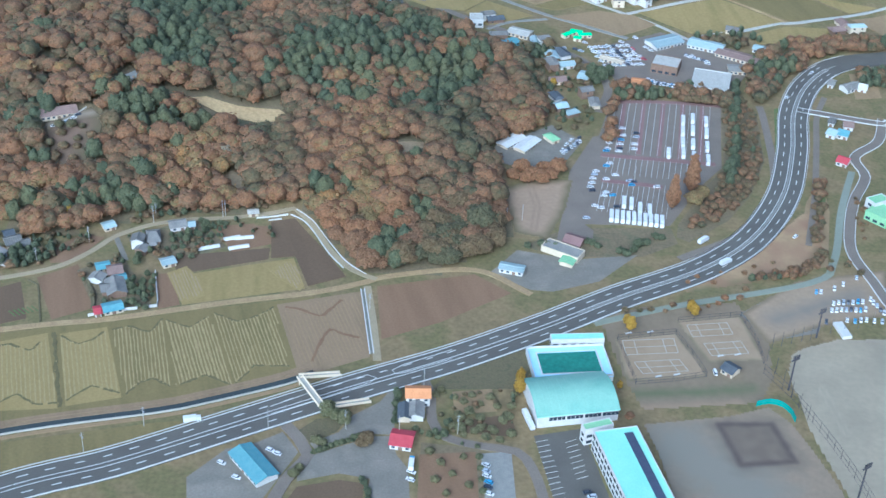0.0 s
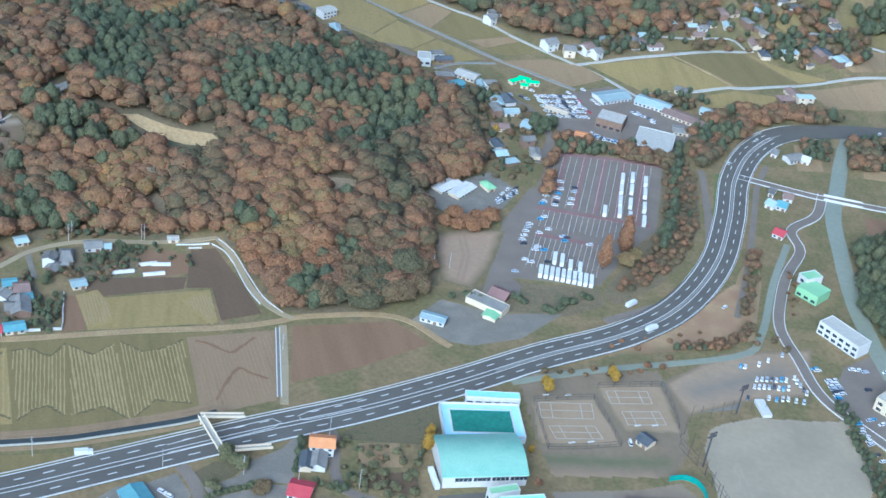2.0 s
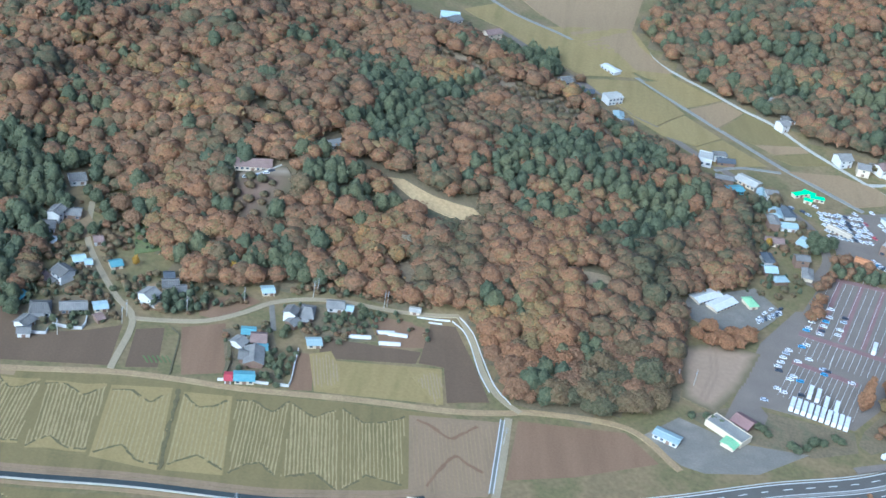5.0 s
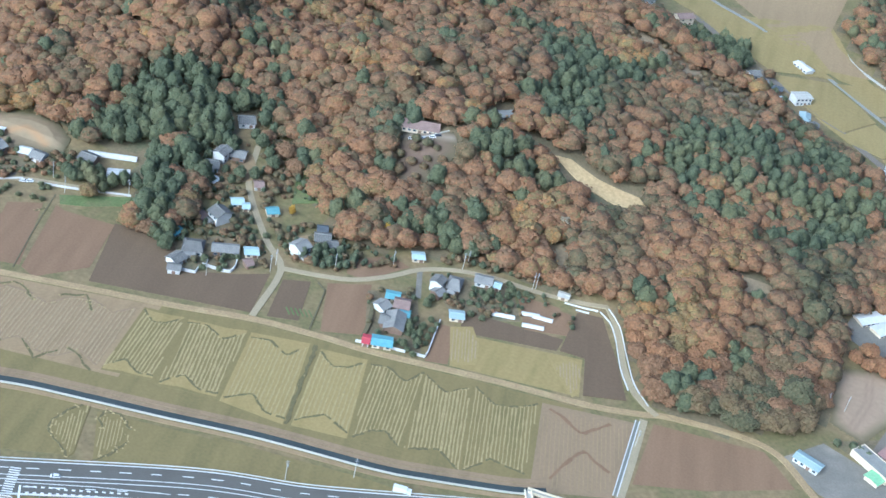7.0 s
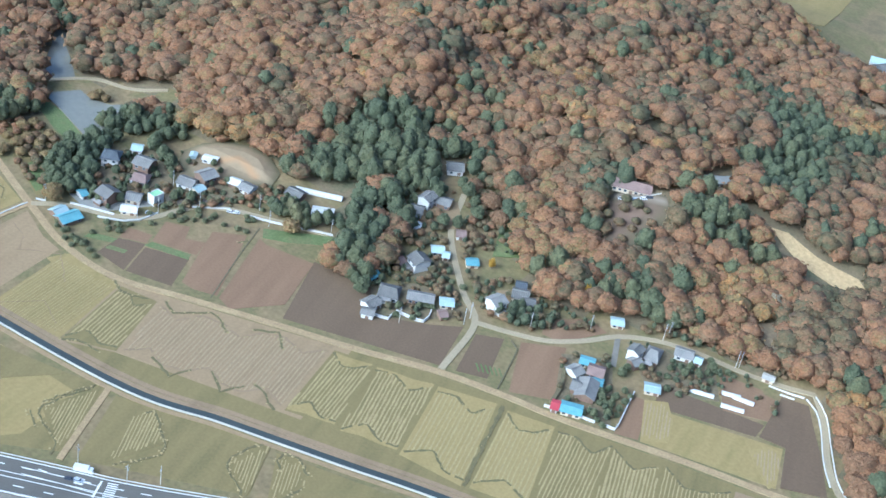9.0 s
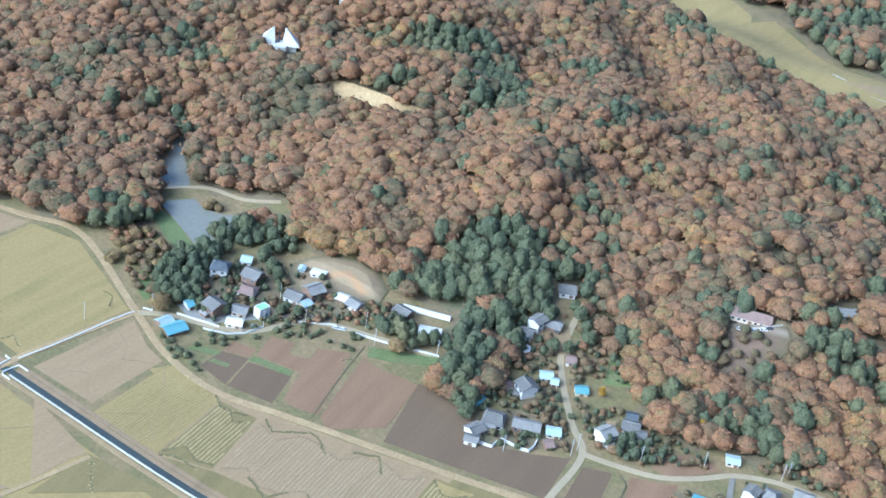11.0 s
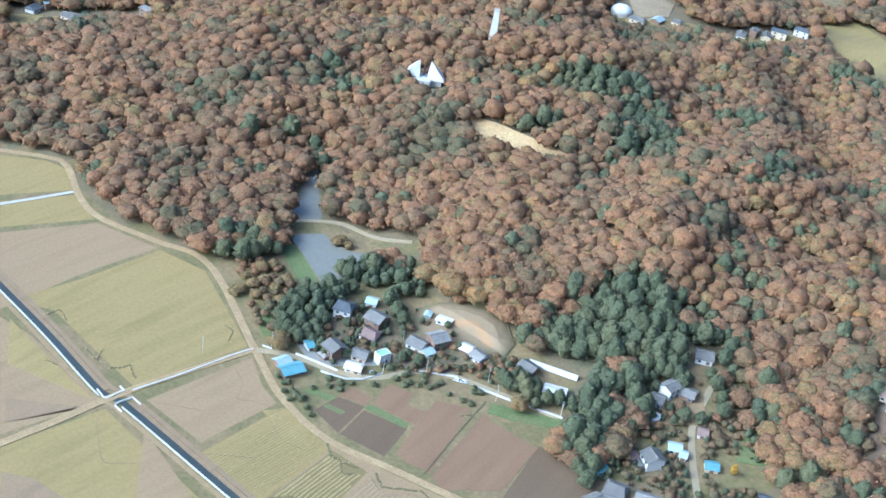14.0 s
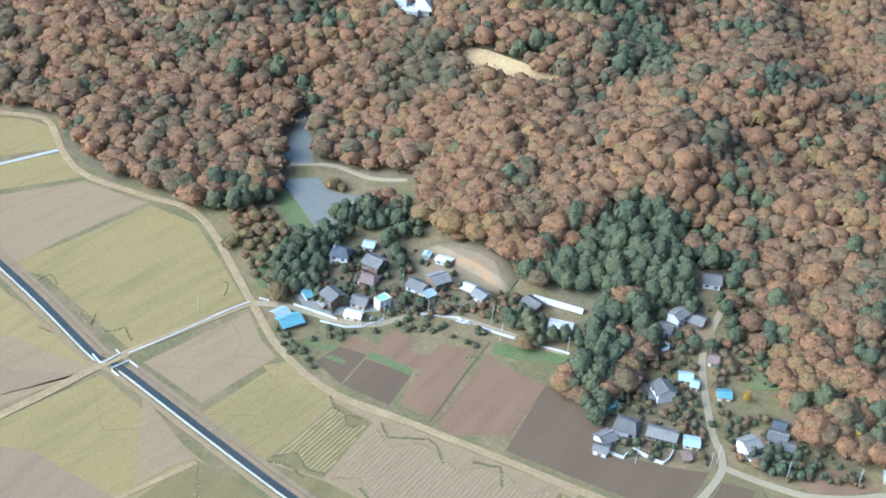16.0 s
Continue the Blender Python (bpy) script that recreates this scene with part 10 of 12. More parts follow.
tunnel(-193.3, 1035.2, 20, 20.2, 6.0, 2.5, "long white greenhouse tunnel in a far hamlet")
tunnel(-44.7, 1087.3, -24, 14.4, 6.0, 2.5, "white greenhouse tunnel in the valley fields")
house(-297.1, 1182.6, 47, 9.8, 9.7, floors=2, roof=TILE, wall=WHITE, plain=True, label="far house in the valley")
house(-310.5, 1179.1, 54, 6.9, 9.7, floors=2, roof=TILE, wall=WHITE, plain=True, label="far house in the valley")
tree(-137.2, 1048.4, "green", 0.94, "dark evergreen in a shelter belt beside the valley road", 0, 0.3)
tree(-130.4, 1049.7, "green", 1.17, "dark evergreen in a shelter belt beside the valley road", 1, 0.3)
tree(-122.8, 1047.4, "green", 1.07, "dark evergreen in a shelter belt beside the valley road", 2, 0.3)
tree(-116.3, 1050.6, "green", 0.97, "dark evergreen in a shelter belt beside the valley road", 0, 0.3)
tree(-109.2, 1050.1, "green", 1.20, "dark evergreen in a shelter belt beside the valley road", 1, 0.3)
tree(-102.1, 1049.6, "green", 1.10, "dark evergreen in a shelter belt beside the valley road", 2, 0.3)
tree(-95.5, 1051.8, "green", 1.00, "dark evergreen in a shelter belt beside the valley road", 0, 0.3)
tree(-88.4, 1051.3, "green", 1.23, "dark evergreen in a shelter belt beside the valley road", 1, 0.3)
tree(-130.8, 1040.4, "green", 1.13, "dark evergreen in a shelter belt beside the valley road", 2, 0.3)
tree(-116.5, 1039.5, "green", 1.03, "dark evergreen in a shelter belt beside the valley road", 0, 0.3)
tree(-103.0, 1042.2, "green", 0.94, "dark evergreen in a shelter belt beside the valley road", 1, 0.3)
tree(-91.3, 1042.0, "green", 1.17, "dark evergreen in a shelter belt beside the valley road", 2, 0.3)
tree(73.7, 1071.7, "green", 1.07, "dark evergreen in a shelter belt beside the valley road", 0, 0.3)
tree(81.0, 1062.6, "green", 0.97, "dark evergreen in a shelter belt beside the valley road", 1, 0.3)
tree(64.4, 1077.9, "green", 1.20, "dark evergreen in a shelter belt beside the valley road", 2, 0.3)
tree(-438.0, 511.1, "shrub", 0.77, "low dry garden shrub beside vegetable beds", 0, 0.7)
tree(-428.7, 509.4, "shrub", 0.95, "low dry garden shrub beside vegetable beds", 1, 0.7)
tree(-422.3, 507.0, "shrub", 0.87, "low dry garden shrub beside vegetable beds", 2, 0.7)
tree(-417.3, 506.0, "shrub", 0.79, "low dry garden shrub beside vegetable beds", 0, 0.7)
tree(-413.6, 506.7, "shrub", 0.98, "low dry garden shrub beside vegetable beds", 1, 0.7)
tree(-407.4, 505.4, "shrub", 0.90, "low dry garden shrub beside vegetable beds", 2, 0.7)
tree(-401.7, 503.8, "shrub", 0.82, "low dry garden shrub beside vegetable beds", 0, 0.7)
tree(-401.4, 559.2, "shrub", 1.01, "low dry garden shrub beside vegetable beds", 1, 0.7)
tree(-395.2, 559.6, "shrub", 0.93, "low dry garden shrub beside vegetable beds", 2, 0.7)
tree(-395.4, 563.5, "shrub", 0.85, "low dry garden shrub beside vegetable beds", 0, 0.7)
tree(-391.0, 565.5, "shrub", 0.77, "low dry garden shrub beside vegetable beds", 1, 0.7)
tree(-392.0, 570.3, "shrub", 0.95, "low dry garden shrub beside vegetable beds", 2, 0.7)
tree(-386.4, 569.2, "shrub", 0.87, "low dry garden shrub beside vegetable beds", 0, 0.7)
tree(-386.1, 573.7, "shrub", 0.79, "low dry garden shrub beside vegetable beds", 1, 0.7)
tree(-386.5, 577.2, "shrub", 0.98, "low dry garden shrub beside vegetable beds", 2, 0.7)
tree(-403.9, 546.0, "shrub", 0.90, "low dry garden shrub beside vegetable beds", 0, 0.7)
tree(-410.6, 536.7, "shrub", 0.82, "low dry garden shrub beside vegetable beds", 1, 0.7)
tree(-413.9, 532.0, "shrub", 1.01, "low dry garden shrub beside vegetable beds", 2, 0.7)
tree(-415.0, 525.6, "shrub", 0.93, "low dry garden shrub beside vegetable beds", 0, 0.7)
tree(-418.3, 517.4, "shrub", 0.85, "low dry garden shrub beside vegetable beds", 1, 0.7)
tree(-377.1, 574.5, "shrub", 0.77, "low dry garden shrub beside vegetable beds", 2, 0.7)
tree(-369.3, 577.2, "shrub", 0.95, "low dry garden shrub beside vegetable beds", 0, 0.7)
tree(-364.7, 578.8, "shrub", 0.87, "low dry garden shrub beside vegetable beds", 1, 0.7)
tree(-374.3, 589.9, "shrub", 0.79, "low dry garden shrub beside vegetable beds", 2, 0.7)
tree(-369.6, 589.6, "shrub", 0.98, "low dry garden shrub beside vegetable beds", 0, 0.7)
tree(-392.8, 593.1, "shrub", 0.90, "low dry garden shrub beside vegetable beds", 1, 0.7)
tree(-388.6, 595.4, "shrub", 0.82, "low dry garden shrub beside vegetable beds", 2, 0.7)
tree(-387.5, 600.5, "shrub", 1.01, "low dry garden shrub beside vegetable beds", 0, 0.7)
tree(-410.4, 567.0, "shrub", 0.93, "low dry garden shrub beside vegetable beds", 1, 0.7)
tree(-404.8, 569.9, "shrub", 0.85, "low dry garden shrub beside vegetable beds", 2, 0.7)
tree(-403.5, 576.7, "shrub", 0.77, "low dry garden shrub beside vegetable beds", 0, 0.7)
tree(-397.9, 579.6, "shrub", 0.95, "low dry garden shrub beside vegetable beds", 1, 0.7)
tree(-399.6, 587.2, "shrub", 0.87, "low dry garden shrub beside vegetable beds", 2, 0.7)
tree(-401.4, 564.9, "shrub", 0.79, "low dry garden shrub beside vegetable beds", 0, 0.7)
tree(-395.9, 573.9, "shrub", 0.98, "low dry garden shrub beside vegetable beds", 1, 0.7)
tree(-293.2, 620.9, "shrub", 0.77, "dense garden shrub in the hamlet", 0, 0.5)
tree(-288.2, 618.5, "shrub", 0.95, "dense garden shrub in the hamlet", 1, 0.5)
tree(-284.2, 615.1, "shrub", 0.87, "dense garden shrub in the hamlet", 2, 0.5)
tree(-292.1, 614.4, "shrub", 0.79, "dense garden shrub in the hamlet", 0, 0.5)
tree(-268.8, 624.5, "shrub", 0.98, "dense garden shrub in the hamlet", 1, 0.5)
tree(-263.5, 622.5, "shrub", 0.90, "dense garden shrub in the hamlet", 2, 0.5)
tree(-263.0, 627.2, "shrub", 0.82, "dense garden shrub in the hamlet", 0, 0.5)
tree(-266.6, 616.3, "shrub", 1.01, "dense garden shrub in the hamlet", 1, 0.5)
tree(-272.3, 613.7, "shrub", 0.93, "dense garden shrub in the hamlet", 2, 0.5)
tree(-270.7, 629.9, "shrub", 0.85, "dense garden shrub in the hamlet", 0, 0.5)
tree(-259.5, 627.6, "shrub", 0.77, "dense garden shrub in the hamlet", 1, 0.5)
tree(-258.1, 599.4, "shrub", 0.95, "dense garden shrub in the hamlet", 2, 0.5)
tree(-253.7, 600.9, "shrub", 0.87, "dense garden shrub in the hamlet", 0, 0.5)
tree(-246.6, 611.9, "shrub", 0.79, "dense garden shrub in the hamlet", 1, 0.5)
tree(-252.1, 627.8, "shrub", 0.98, "dense garden shrub in the hamlet", 2, 0.5)
tree(-240.7, 633.0, "shrub", 0.90, "dense garden shrub in the hamlet", 0, 0.5)
tree(-241.3, 639.5, "shrub", 0.82, "dense garden shrub in the hamlet", 1, 0.5)
tree(-218.9, 639.4, "shrub", 1.01, "dense garden shrub in the hamlet", 2, 0.5)
tree(-214.0, 640.1, "shrub", 0.93, "dense garden shrub in the hamlet", 0, 0.5)
tree(-153.5, 606.2, "shrub", 0.85, "dense garden shrub in the hamlet", 1, 0.5)
tree(-152.6, 613.1, "shrub", 0.77, "dense garden shrub in the hamlet", 2, 0.5)
tree(-147.2, 609.5, "shrub", 0.95, "dense garden shrub in the hamlet", 0, 0.5)
tree(-150.3, 600.6, "shrub", 0.87, "dense garden shrub in the hamlet", 1, 0.5)
tree(-138.8, 659.1, "shrub", 0.79, "dense garden shrub in the hamlet", 2, 0.5)
tree(-133.4, 658.7, "shrub", 0.98, "dense garden shrub in the hamlet", 0, 0.5)
tree(-129.1, 660.0, "shrub", 0.90, "dense garden shrub in the hamlet", 1, 0.5)
tree(-124.7, 661.3, "shrub", 0.82, "dense garden shrub in the hamlet", 2, 0.5)
tree(-130.4, 636.5, "shrub", 1.01, "dense garden shrub in the hamlet", 0, 0.5)
tree(-124.0, 637.1, "shrub", 0.93, "dense garden shrub in the hamlet", 1, 0.5)
tree(-115.2, 652.1, "shrub", 0.85, "dense garden shrub in the hamlet", 2, 0.5)
tree(-122.3, 669.9, "shrub", 0.77, "dense garden shrub in the hamlet", 0, 0.5)
tree(-123.8, 675.0, "shrub", 0.95, "dense garden shrub in the hamlet", 1, 0.5)
tree(-118.1, 668.3, "shrub", 0.87, "dense garden shrub in the hamlet", 2, 0.5)


# ---- garden undergrowth ----
BUILT = [(o.location.copy(), max([abs(c) for k in o.children if k.type == "MESH" for v in k.bound_box for c in v[:2]], default=1.0)) for o in bpy.data.objects if o.type == "EMPTY" and o.get("category") in ("house", "shed", "building", "car", "greenhouse", "hall")]
GARDENS = [
    ([(-475, 573), (-452, 608), (-430, 612), (-422, 590), (-400, 612), (-385, 612), (-372, 600), (-400, 572), (-430, 536), (-452, 532), (-470, 545)], 4.8, 0.3, 0.4),
    ([(-330, 690), (-300, 700), (-262, 650), (-232, 620), (-232, 606), (-262, 585), (-280, 575), (-298, 600), (-290, 640), (-315, 655)], 4.2, 0.3, 0.5),
    ([(-240, 612), (-205, 622), (-180, 652), (-205, 662), (-240, 652)], 4.2, 0.3, 0.45),
    ([(-184, 621), (-163, 637), (-138, 592), (-167, 584)], 4.0, 0.26, 0.6),
    ([(-164, 656), (-125, 680), (-86, 676), (-75, 657), (-106, 649), (-137, 628)], 4.6, 0.24, 0.5),
    ([(65, 800), (120, 800), (128, 900), (100, 925), (60, 935), (60, 860)], 6.0, 0.4, 0.4),
    ([(-305, 715), (-262, 700), (-240, 678), (-262, 660), (-285, 680)], 5.0, 0.26, 0.4),
    ([(8, 489), (36, 486), (58, 492), (57, 530), (20, 527)], 6.5, 0.2, 0.4)]
garden_green, garden_dry = [], []
for poly, gap, size, share in GARDENS:
    y = min(q[1] for q in poly)
    while y < max(q[1] for q in poly):
        x = min(q[0] for q in poly)
        while x < max(q[0] for q in poly):
            px, py = x + rnd.uniform(-0.5, 0.5) * gap, y + rnd.uniform(-0.5, 0.5) * gap
            x += gap
            if rnd.random() < 0.35 or not inside(px, py, poly) or near_line(px, py) or any((b.x - px) ** 2 + (b.y - py) ** 2 < (w * 0.75 + 2) ** 2 for b, w in BUILT):
                continue
            spot = (px, py, ground_height(px, py), size * rnd.uniform(0.45, 1.4), rnd.uniform(0.0, 0.35))
            (garden_green if rnd.random() < share else garden_dry).append(spot)
        y += gap
woods("garden_evergreens", garden_green, far_green_shapes, DARK_LEAF, "dark evergreen bushes and hedges between houses")
woods("garden_bushes", garden_dry, far_rust_shapes, RUST_LEAF, "dull brown and olive bushes between houses")


# ---- highway furniture ----
def dashes(line, offset, width, on, off, z, material, name, owner, start=0, end=None, label=""):
    side = sideways(line)
    shapes, run, seg = [], 0.0, []
    for i in range(start, (end or len(line)) - 1):
        p, q = line[i] + side[i] * offset, line[i + 1] + side[i + 1] * offset
        n = max(1, int((q - p).length / 1.0))
        for k in range(n):
            w = p + (q - p) * (k / n)
            if off == 0 or run % (on + off) < on:
                seg.append(w)
            elif len(seg) > 1:
                shapes.append(ribbon_shape([seg[0], seg[-1]], width / 2, -width / 2, z - 0.05, z, False))
                seg = []
            run += (q - p).length / n
        if off == 0 and len(seg) > 1:
            shapes.append(ribbon_shape([seg[0], seg[-1], q], width / 2, -width / 2, z - 0.05, z, False))
            seg = []
    if shapes:
        tagged(part(name, recalc(mesh_of(name, *join(*shapes), material)), owner, label), kind="stuff" if off else "")


HZ = 0.53
for o in (9.5, -9.5, 1.3, -1.3):
    dashes(highway_line, o, 0.55 if abs(o) > 5 else 0.4, 1, 0, HZ, LANE, "edge_line", highway)
for o in (5.4, -5.4):
    dashes(highway_line, o, 0.5, 6, 7, HZ, LANE, "lane_dashes", highway)
kerb_line = [q for q in highway_line if q.x > 90]
tagged(new("median_kerb", recalc(mesh_of("median_kerb", *ribbon_shape(kerb_line, 0.5, -0.5, 0.4, 0.75, False), CONCRETE_DK))), "low concrete kerb along the highway median", "kerb", kind="structure")


def guard_rail(line, offset, label):
    side = sideways(line)
    pts = [q + s * offset for q, s in zip(line, side)]
    t = tagged(new("guard_rail", recalc(mesh_of("guard_rail", *ribbon_shape(pts, 0.1, -0.1, 0.95, 1.35, False), WHITE))), label, "guard rail", kind="structure")
    me = mesh_of("post", *tube((0, 0, 0), (0, 0, 1.2), 0.09, 0.09, 5), STEEL)
    for q in pts[::2]:
        part("post", me, t).matrix_basis = pose(q.x, q.y, 0)
    return t


near_part = [q for q in highway_line if q.x < 250 and q.y < 700]
guard_rail(near_part, 10.6, "white guard rail along the highway edge")
guard_rail(near_part, -10.6, "white guard rail along the highway edge")
far_part = [q for q in highway_line if q.y >= 640]
guard_rail(far_part, 10.6, "white guard rail on the outside of the highway curve")
guard_rail(far_part, -10.6, "white guard rail on the inside of the highway curve")


def zebra(a, b, width, n, label):
    """Crosswalk bars side by side between two points."""
    a, b = Vector(a), Vector(b)
    d = (b - a).normalized()
    s = Vector((-d.y, d.x))
    t = thing("crosswalk", a.x, a.y, 0, 0, label, "crosswalk", "", "structure")
    for i in range(n):
        c = (b - a) * ((i + 0.25) / n)
        e = (b - a) * ((i + 0.75) / n)
        v = [(*(c + s * width / 2), HZ), (*(e + s * width / 2), HZ), (*(e - s * width / 2), HZ), (*(c - s * width / 2), HZ)]
        v += [(x, y, z - 0.06) for x, y, z in v]
        part("bar", recalc(mesh_of("bar", v, [(0, 1, 2, 3), (7, 6, 5, 4), (0, 4, 5, 1), (1, 5, 6, 2), (2, 6, 7, 3), (3, 7, 4, 0)], LANE)), t)


ZB = [(-277.6, 399.1), (-269.2, 383.9), (-246.8, 414.3), (-238.9, 396.8)]
zebra(ZB[0], ZB[1], 4.6, 14, "white crosswalk bars across the highway")
zebra(ZB[2], ZB[3], 4.6, 14, "white crosswalk bars across the highway")
side_arm = [(-252.2, 394.7), (-246.9, 378.3), (-234.7, 348.6)]
arm, arm_line = road("side_street", side_arm, 16, ASPHALT, 0.49, "dark asphalt side street at the junction")
zebra((-261.5, 384.5), (-246.4, 392.2), 4, 10, "white crosswalk bars across the side street")



def paint(pts, width, label="white road marking"):
    part("road_marking", recalc(mesh_of("road_marking", *ribbon_shape([Vector(p) for p in pts], width / 2, -width / 2, HZ - 0.04, HZ + 0.012, False), LANE)), highway, label)


for line, width in (([(-282, 396.5), (-277.9, 387.3)], 1), ([(-238.6, 406.8), (-234.1, 400.2)], 1), ([(-308.8, 376.3), (-292.9, 383.7), (-279.2, 389.4)], 0.35), ([(-311.8, 378.9), (-293.8, 387.7), (-280.9, 393.3)], 0.35), ([(-305.8, 382.9), (-301.8, 384.2)], 0.5), ([(-291.4, 390.5), (-287.4, 391.9)], 0.9), ([(-289.7, 387.8), (-286.2, 389.6)], 0.9)):
    paint(line, width)
for line, width in (([(-287.4, 386.3), (-284.6, 387.5)], 0.9), ([(-263.4, 396.2), (-263, 399.2), (-261.2, 398.3), (-262.2, 396.1)], 0.7), ([(-261.1, 395.6), (-260.4, 397.5)], 0.7), ([(-299.6, 368.3), (-284.4, 376.1), (-269.6, 384.3), (-264.4, 385.6), (-261.9, 385.2), (-258.7, 380.2), (-258.6, 376.4), (-261.4, 372.9), (-270.4, 371.1), (-293.1, 368.7)], 0.4), ([(-247.3, 392.2), (-242.6, 397.2), (-237.9, 399.7), (-234.9, 398.7)], 0.4), ([(-241, 407.3), (-213.1, 423.7), (-184.7, 438.4)], 0.35), ([(-66.3, 510.8), (-44.7, 524.1), (-20, 537.7), (-15.4, 535.6), (-18.3, 531.6), (-41.5, 518.2), (-65.2, 505.3)], 0.35), ([(23.1, 560.5), (-2.5, 546.5), (-7.6, 541.9), (-5.8, 539.2), (-1.5, 540.2), (23, 552.8)], 0.35)):
    paint(line, width)
for line in ([(-236.5, 407.7), (-235, 408.2)],[(-233.7, 409.3), (-232.3, 409.8)],[(-231, 410.9), (-229.6, 411.4)],[(-228.3, 412.5), (-226.9, 413)],[(-225.6, 414.1), (-223.7, 414.1)],[(-222.4, 415.1), (-221, 415.7)],[(-219.7, 416.7), (-218.3, 417.3)],[(-217, 418.3), (-215.6, 418.8)],[(-214.3, 419.9), (-212.8, 420.4)],[(-211.5, 421.5), (-210.1, 422)],[(-208.8, 423), (-207.4, 423.6)],[(-206.1, 424.6), (-204.6, 425.2)],[(-203.3, 426.2), (-201.9, 426.7)],[(-200.6, 427.8), (-199.2, 428.3)]):
    paint(line, 0.9)
for line in ([(-234.3, 404.8), (-233.1, 405.5)],[(-231.7, 406.4), (-230.4, 407.1)],[(-229, 408), (-227.8, 408.7)],[(-226.3, 409.6), (-225.1, 410.3)],[(-223.6, 411.1), (-222.4, 411.9)],[(-220.9, 412.7), (-219.7, 413.5)],[(-218.2, 414.3), (-216.9, 415.1)],[(-215.5, 415.9), (-214.2, 416.7)],[(-212.7, 417.5), (-211.5, 418.3)],[(-210, 419.1), (-208.8, 419.9)]):
    paint(line, 0.9)

# ---- footbridge ----
FB = [(-53.4, 528.2), (-40.0, 505.4)]
RAMP_A = [(-53.4, 528.2), (-33.5, 537.5)]
RAMP_B = [(-40.0, 505.4), (-17.7, 517.5)]


def footbridge():
    t = thing("footbridge", FB[0][0], FB[0][1], 0, 0, "beige steel pedestrian footbridge with stair ramps over the highway", "footbridge")
    o = Vector((*FB[0], 0))

    def flight(name, a, b, z0, z1, w=2.6):
        a, b = Vector((*a, z0)) - o, Vector((*b, z1)) - o
        d = (b - a).normalized()
        s = Vector((-d.y, d.x, 0)).normalized() * w / 2
        up = Vector((0, 0, 0.35))
        v = [a + s, a - s, b - s, b + s]
        v = [tuple(p) for p in v] + [tuple(p + up) for p in v]
        f = [(3, 2, 1, 0), (4, 5, 6, 7), (0, 1, 5, 4), (1, 2, 6, 5), (2, 3, 7, 6), (3, 0, 4, 7)]
        deck = part(name, recalc(mesh_of(name, v, f, CONCRETE)), t)
        for k in (1, -1):
            e = s * k
            h = Vector((0, 0, 1.5))
            q = s.normalized() * 0.14
            w8 = [a + e + q, a + e - q, b + e - q, b + e + q]
            w8 = [tuple(p) for p in w8] + [tuple(p + h) for p in w8]
            part("parapet", recalc(mesh_of("parapet", w8, f, BEIGE)), deck, "beige painted parapet")

    flight("deck", FB[0], FB[1], 5.3, 5.3, 3.0)
    flight("stair", RAMP_A[0], RAMP_A[1], 5.2, 0.2)
    flight("stair", RAMP_B[0], RAMP_B[1], 5.2, 0.2)
    for a in (FB[0], FB[1], RAMP_A[1], RAMP_B[1]):
        p = Vector((*a, 0)) - o
        part("pier", mesh_of("pier", *tube(p + Vector((0, 0, -0.5)), p + Vector((0, 0, 5.3 if a in FB else 0.5)), 0.4, 0.4, 8), BEIGE), t)


footbridge()

# ---- canal edges ----
CROSSING = Vector((-461.9, 428.8))
side = sideways(canal_line)
for o, h, label in ((-2.5, 0.85, "white concrete canal edge"), (3.0, 0.45, "trodden earth canal bank")):
    for near_side in (True, False):
        pts = [q + s * o for q, s in zip(canal_line, side) if (q - CROSSING).length > 6 and (q.x < CROSSING.x) == near_side]
        w = 0.3 if o < 0 else 1.1
        tagged(new("canal_edge", recalc(mesh_of("canal_edge", *ribbon_shape(pts, w, -w, -0.3, h, False), CONCRETE if o < 0 else TAN))), label, "canal edge", kind="structure")
pts = [q + s * 6.0 for q, s in zip(canal_line, side)]
tagged(new("canal_track", recalc(mesh_of("canal_track", *ribbon_shape(pts, 1.3, -1.3, -0.3, 0.32, False), TAN))), "pale dirt track along the canal", "track", kind="structure")
pts = [q - s * 5.0 for q, s in zip(canal_line, side)]
tagged(new("canal_path", recalc(mesh_of("canal_path", *ribbon_shape(pts, 1.1, -1.1, -0.3, 0.31, False), SOIL_PALE))), "pale dirt path along the canal", "track", kind="structure")
side_ditch, side_ditch_line = road("field_ditch", [(-26, 612.2), (-22.1, 582.7), (-18.5, 555.3)], 1.2, WATER, 0.38, "narrow concrete field ditch", "ditch")
for o in (-1.0, 1.0):
    pts = [q + s * o for q, s in zip(side_ditch_line, sideways(side_ditch_line))]
    tagged(new("ditch_edge", recalc(mesh_of("ditch_edge", *ribbon_shape(pts, 0.25, -0.25, -0.3, 0.7, False), WHITE))), "white concrete ditch edge", "ditch edge", kind="structure")


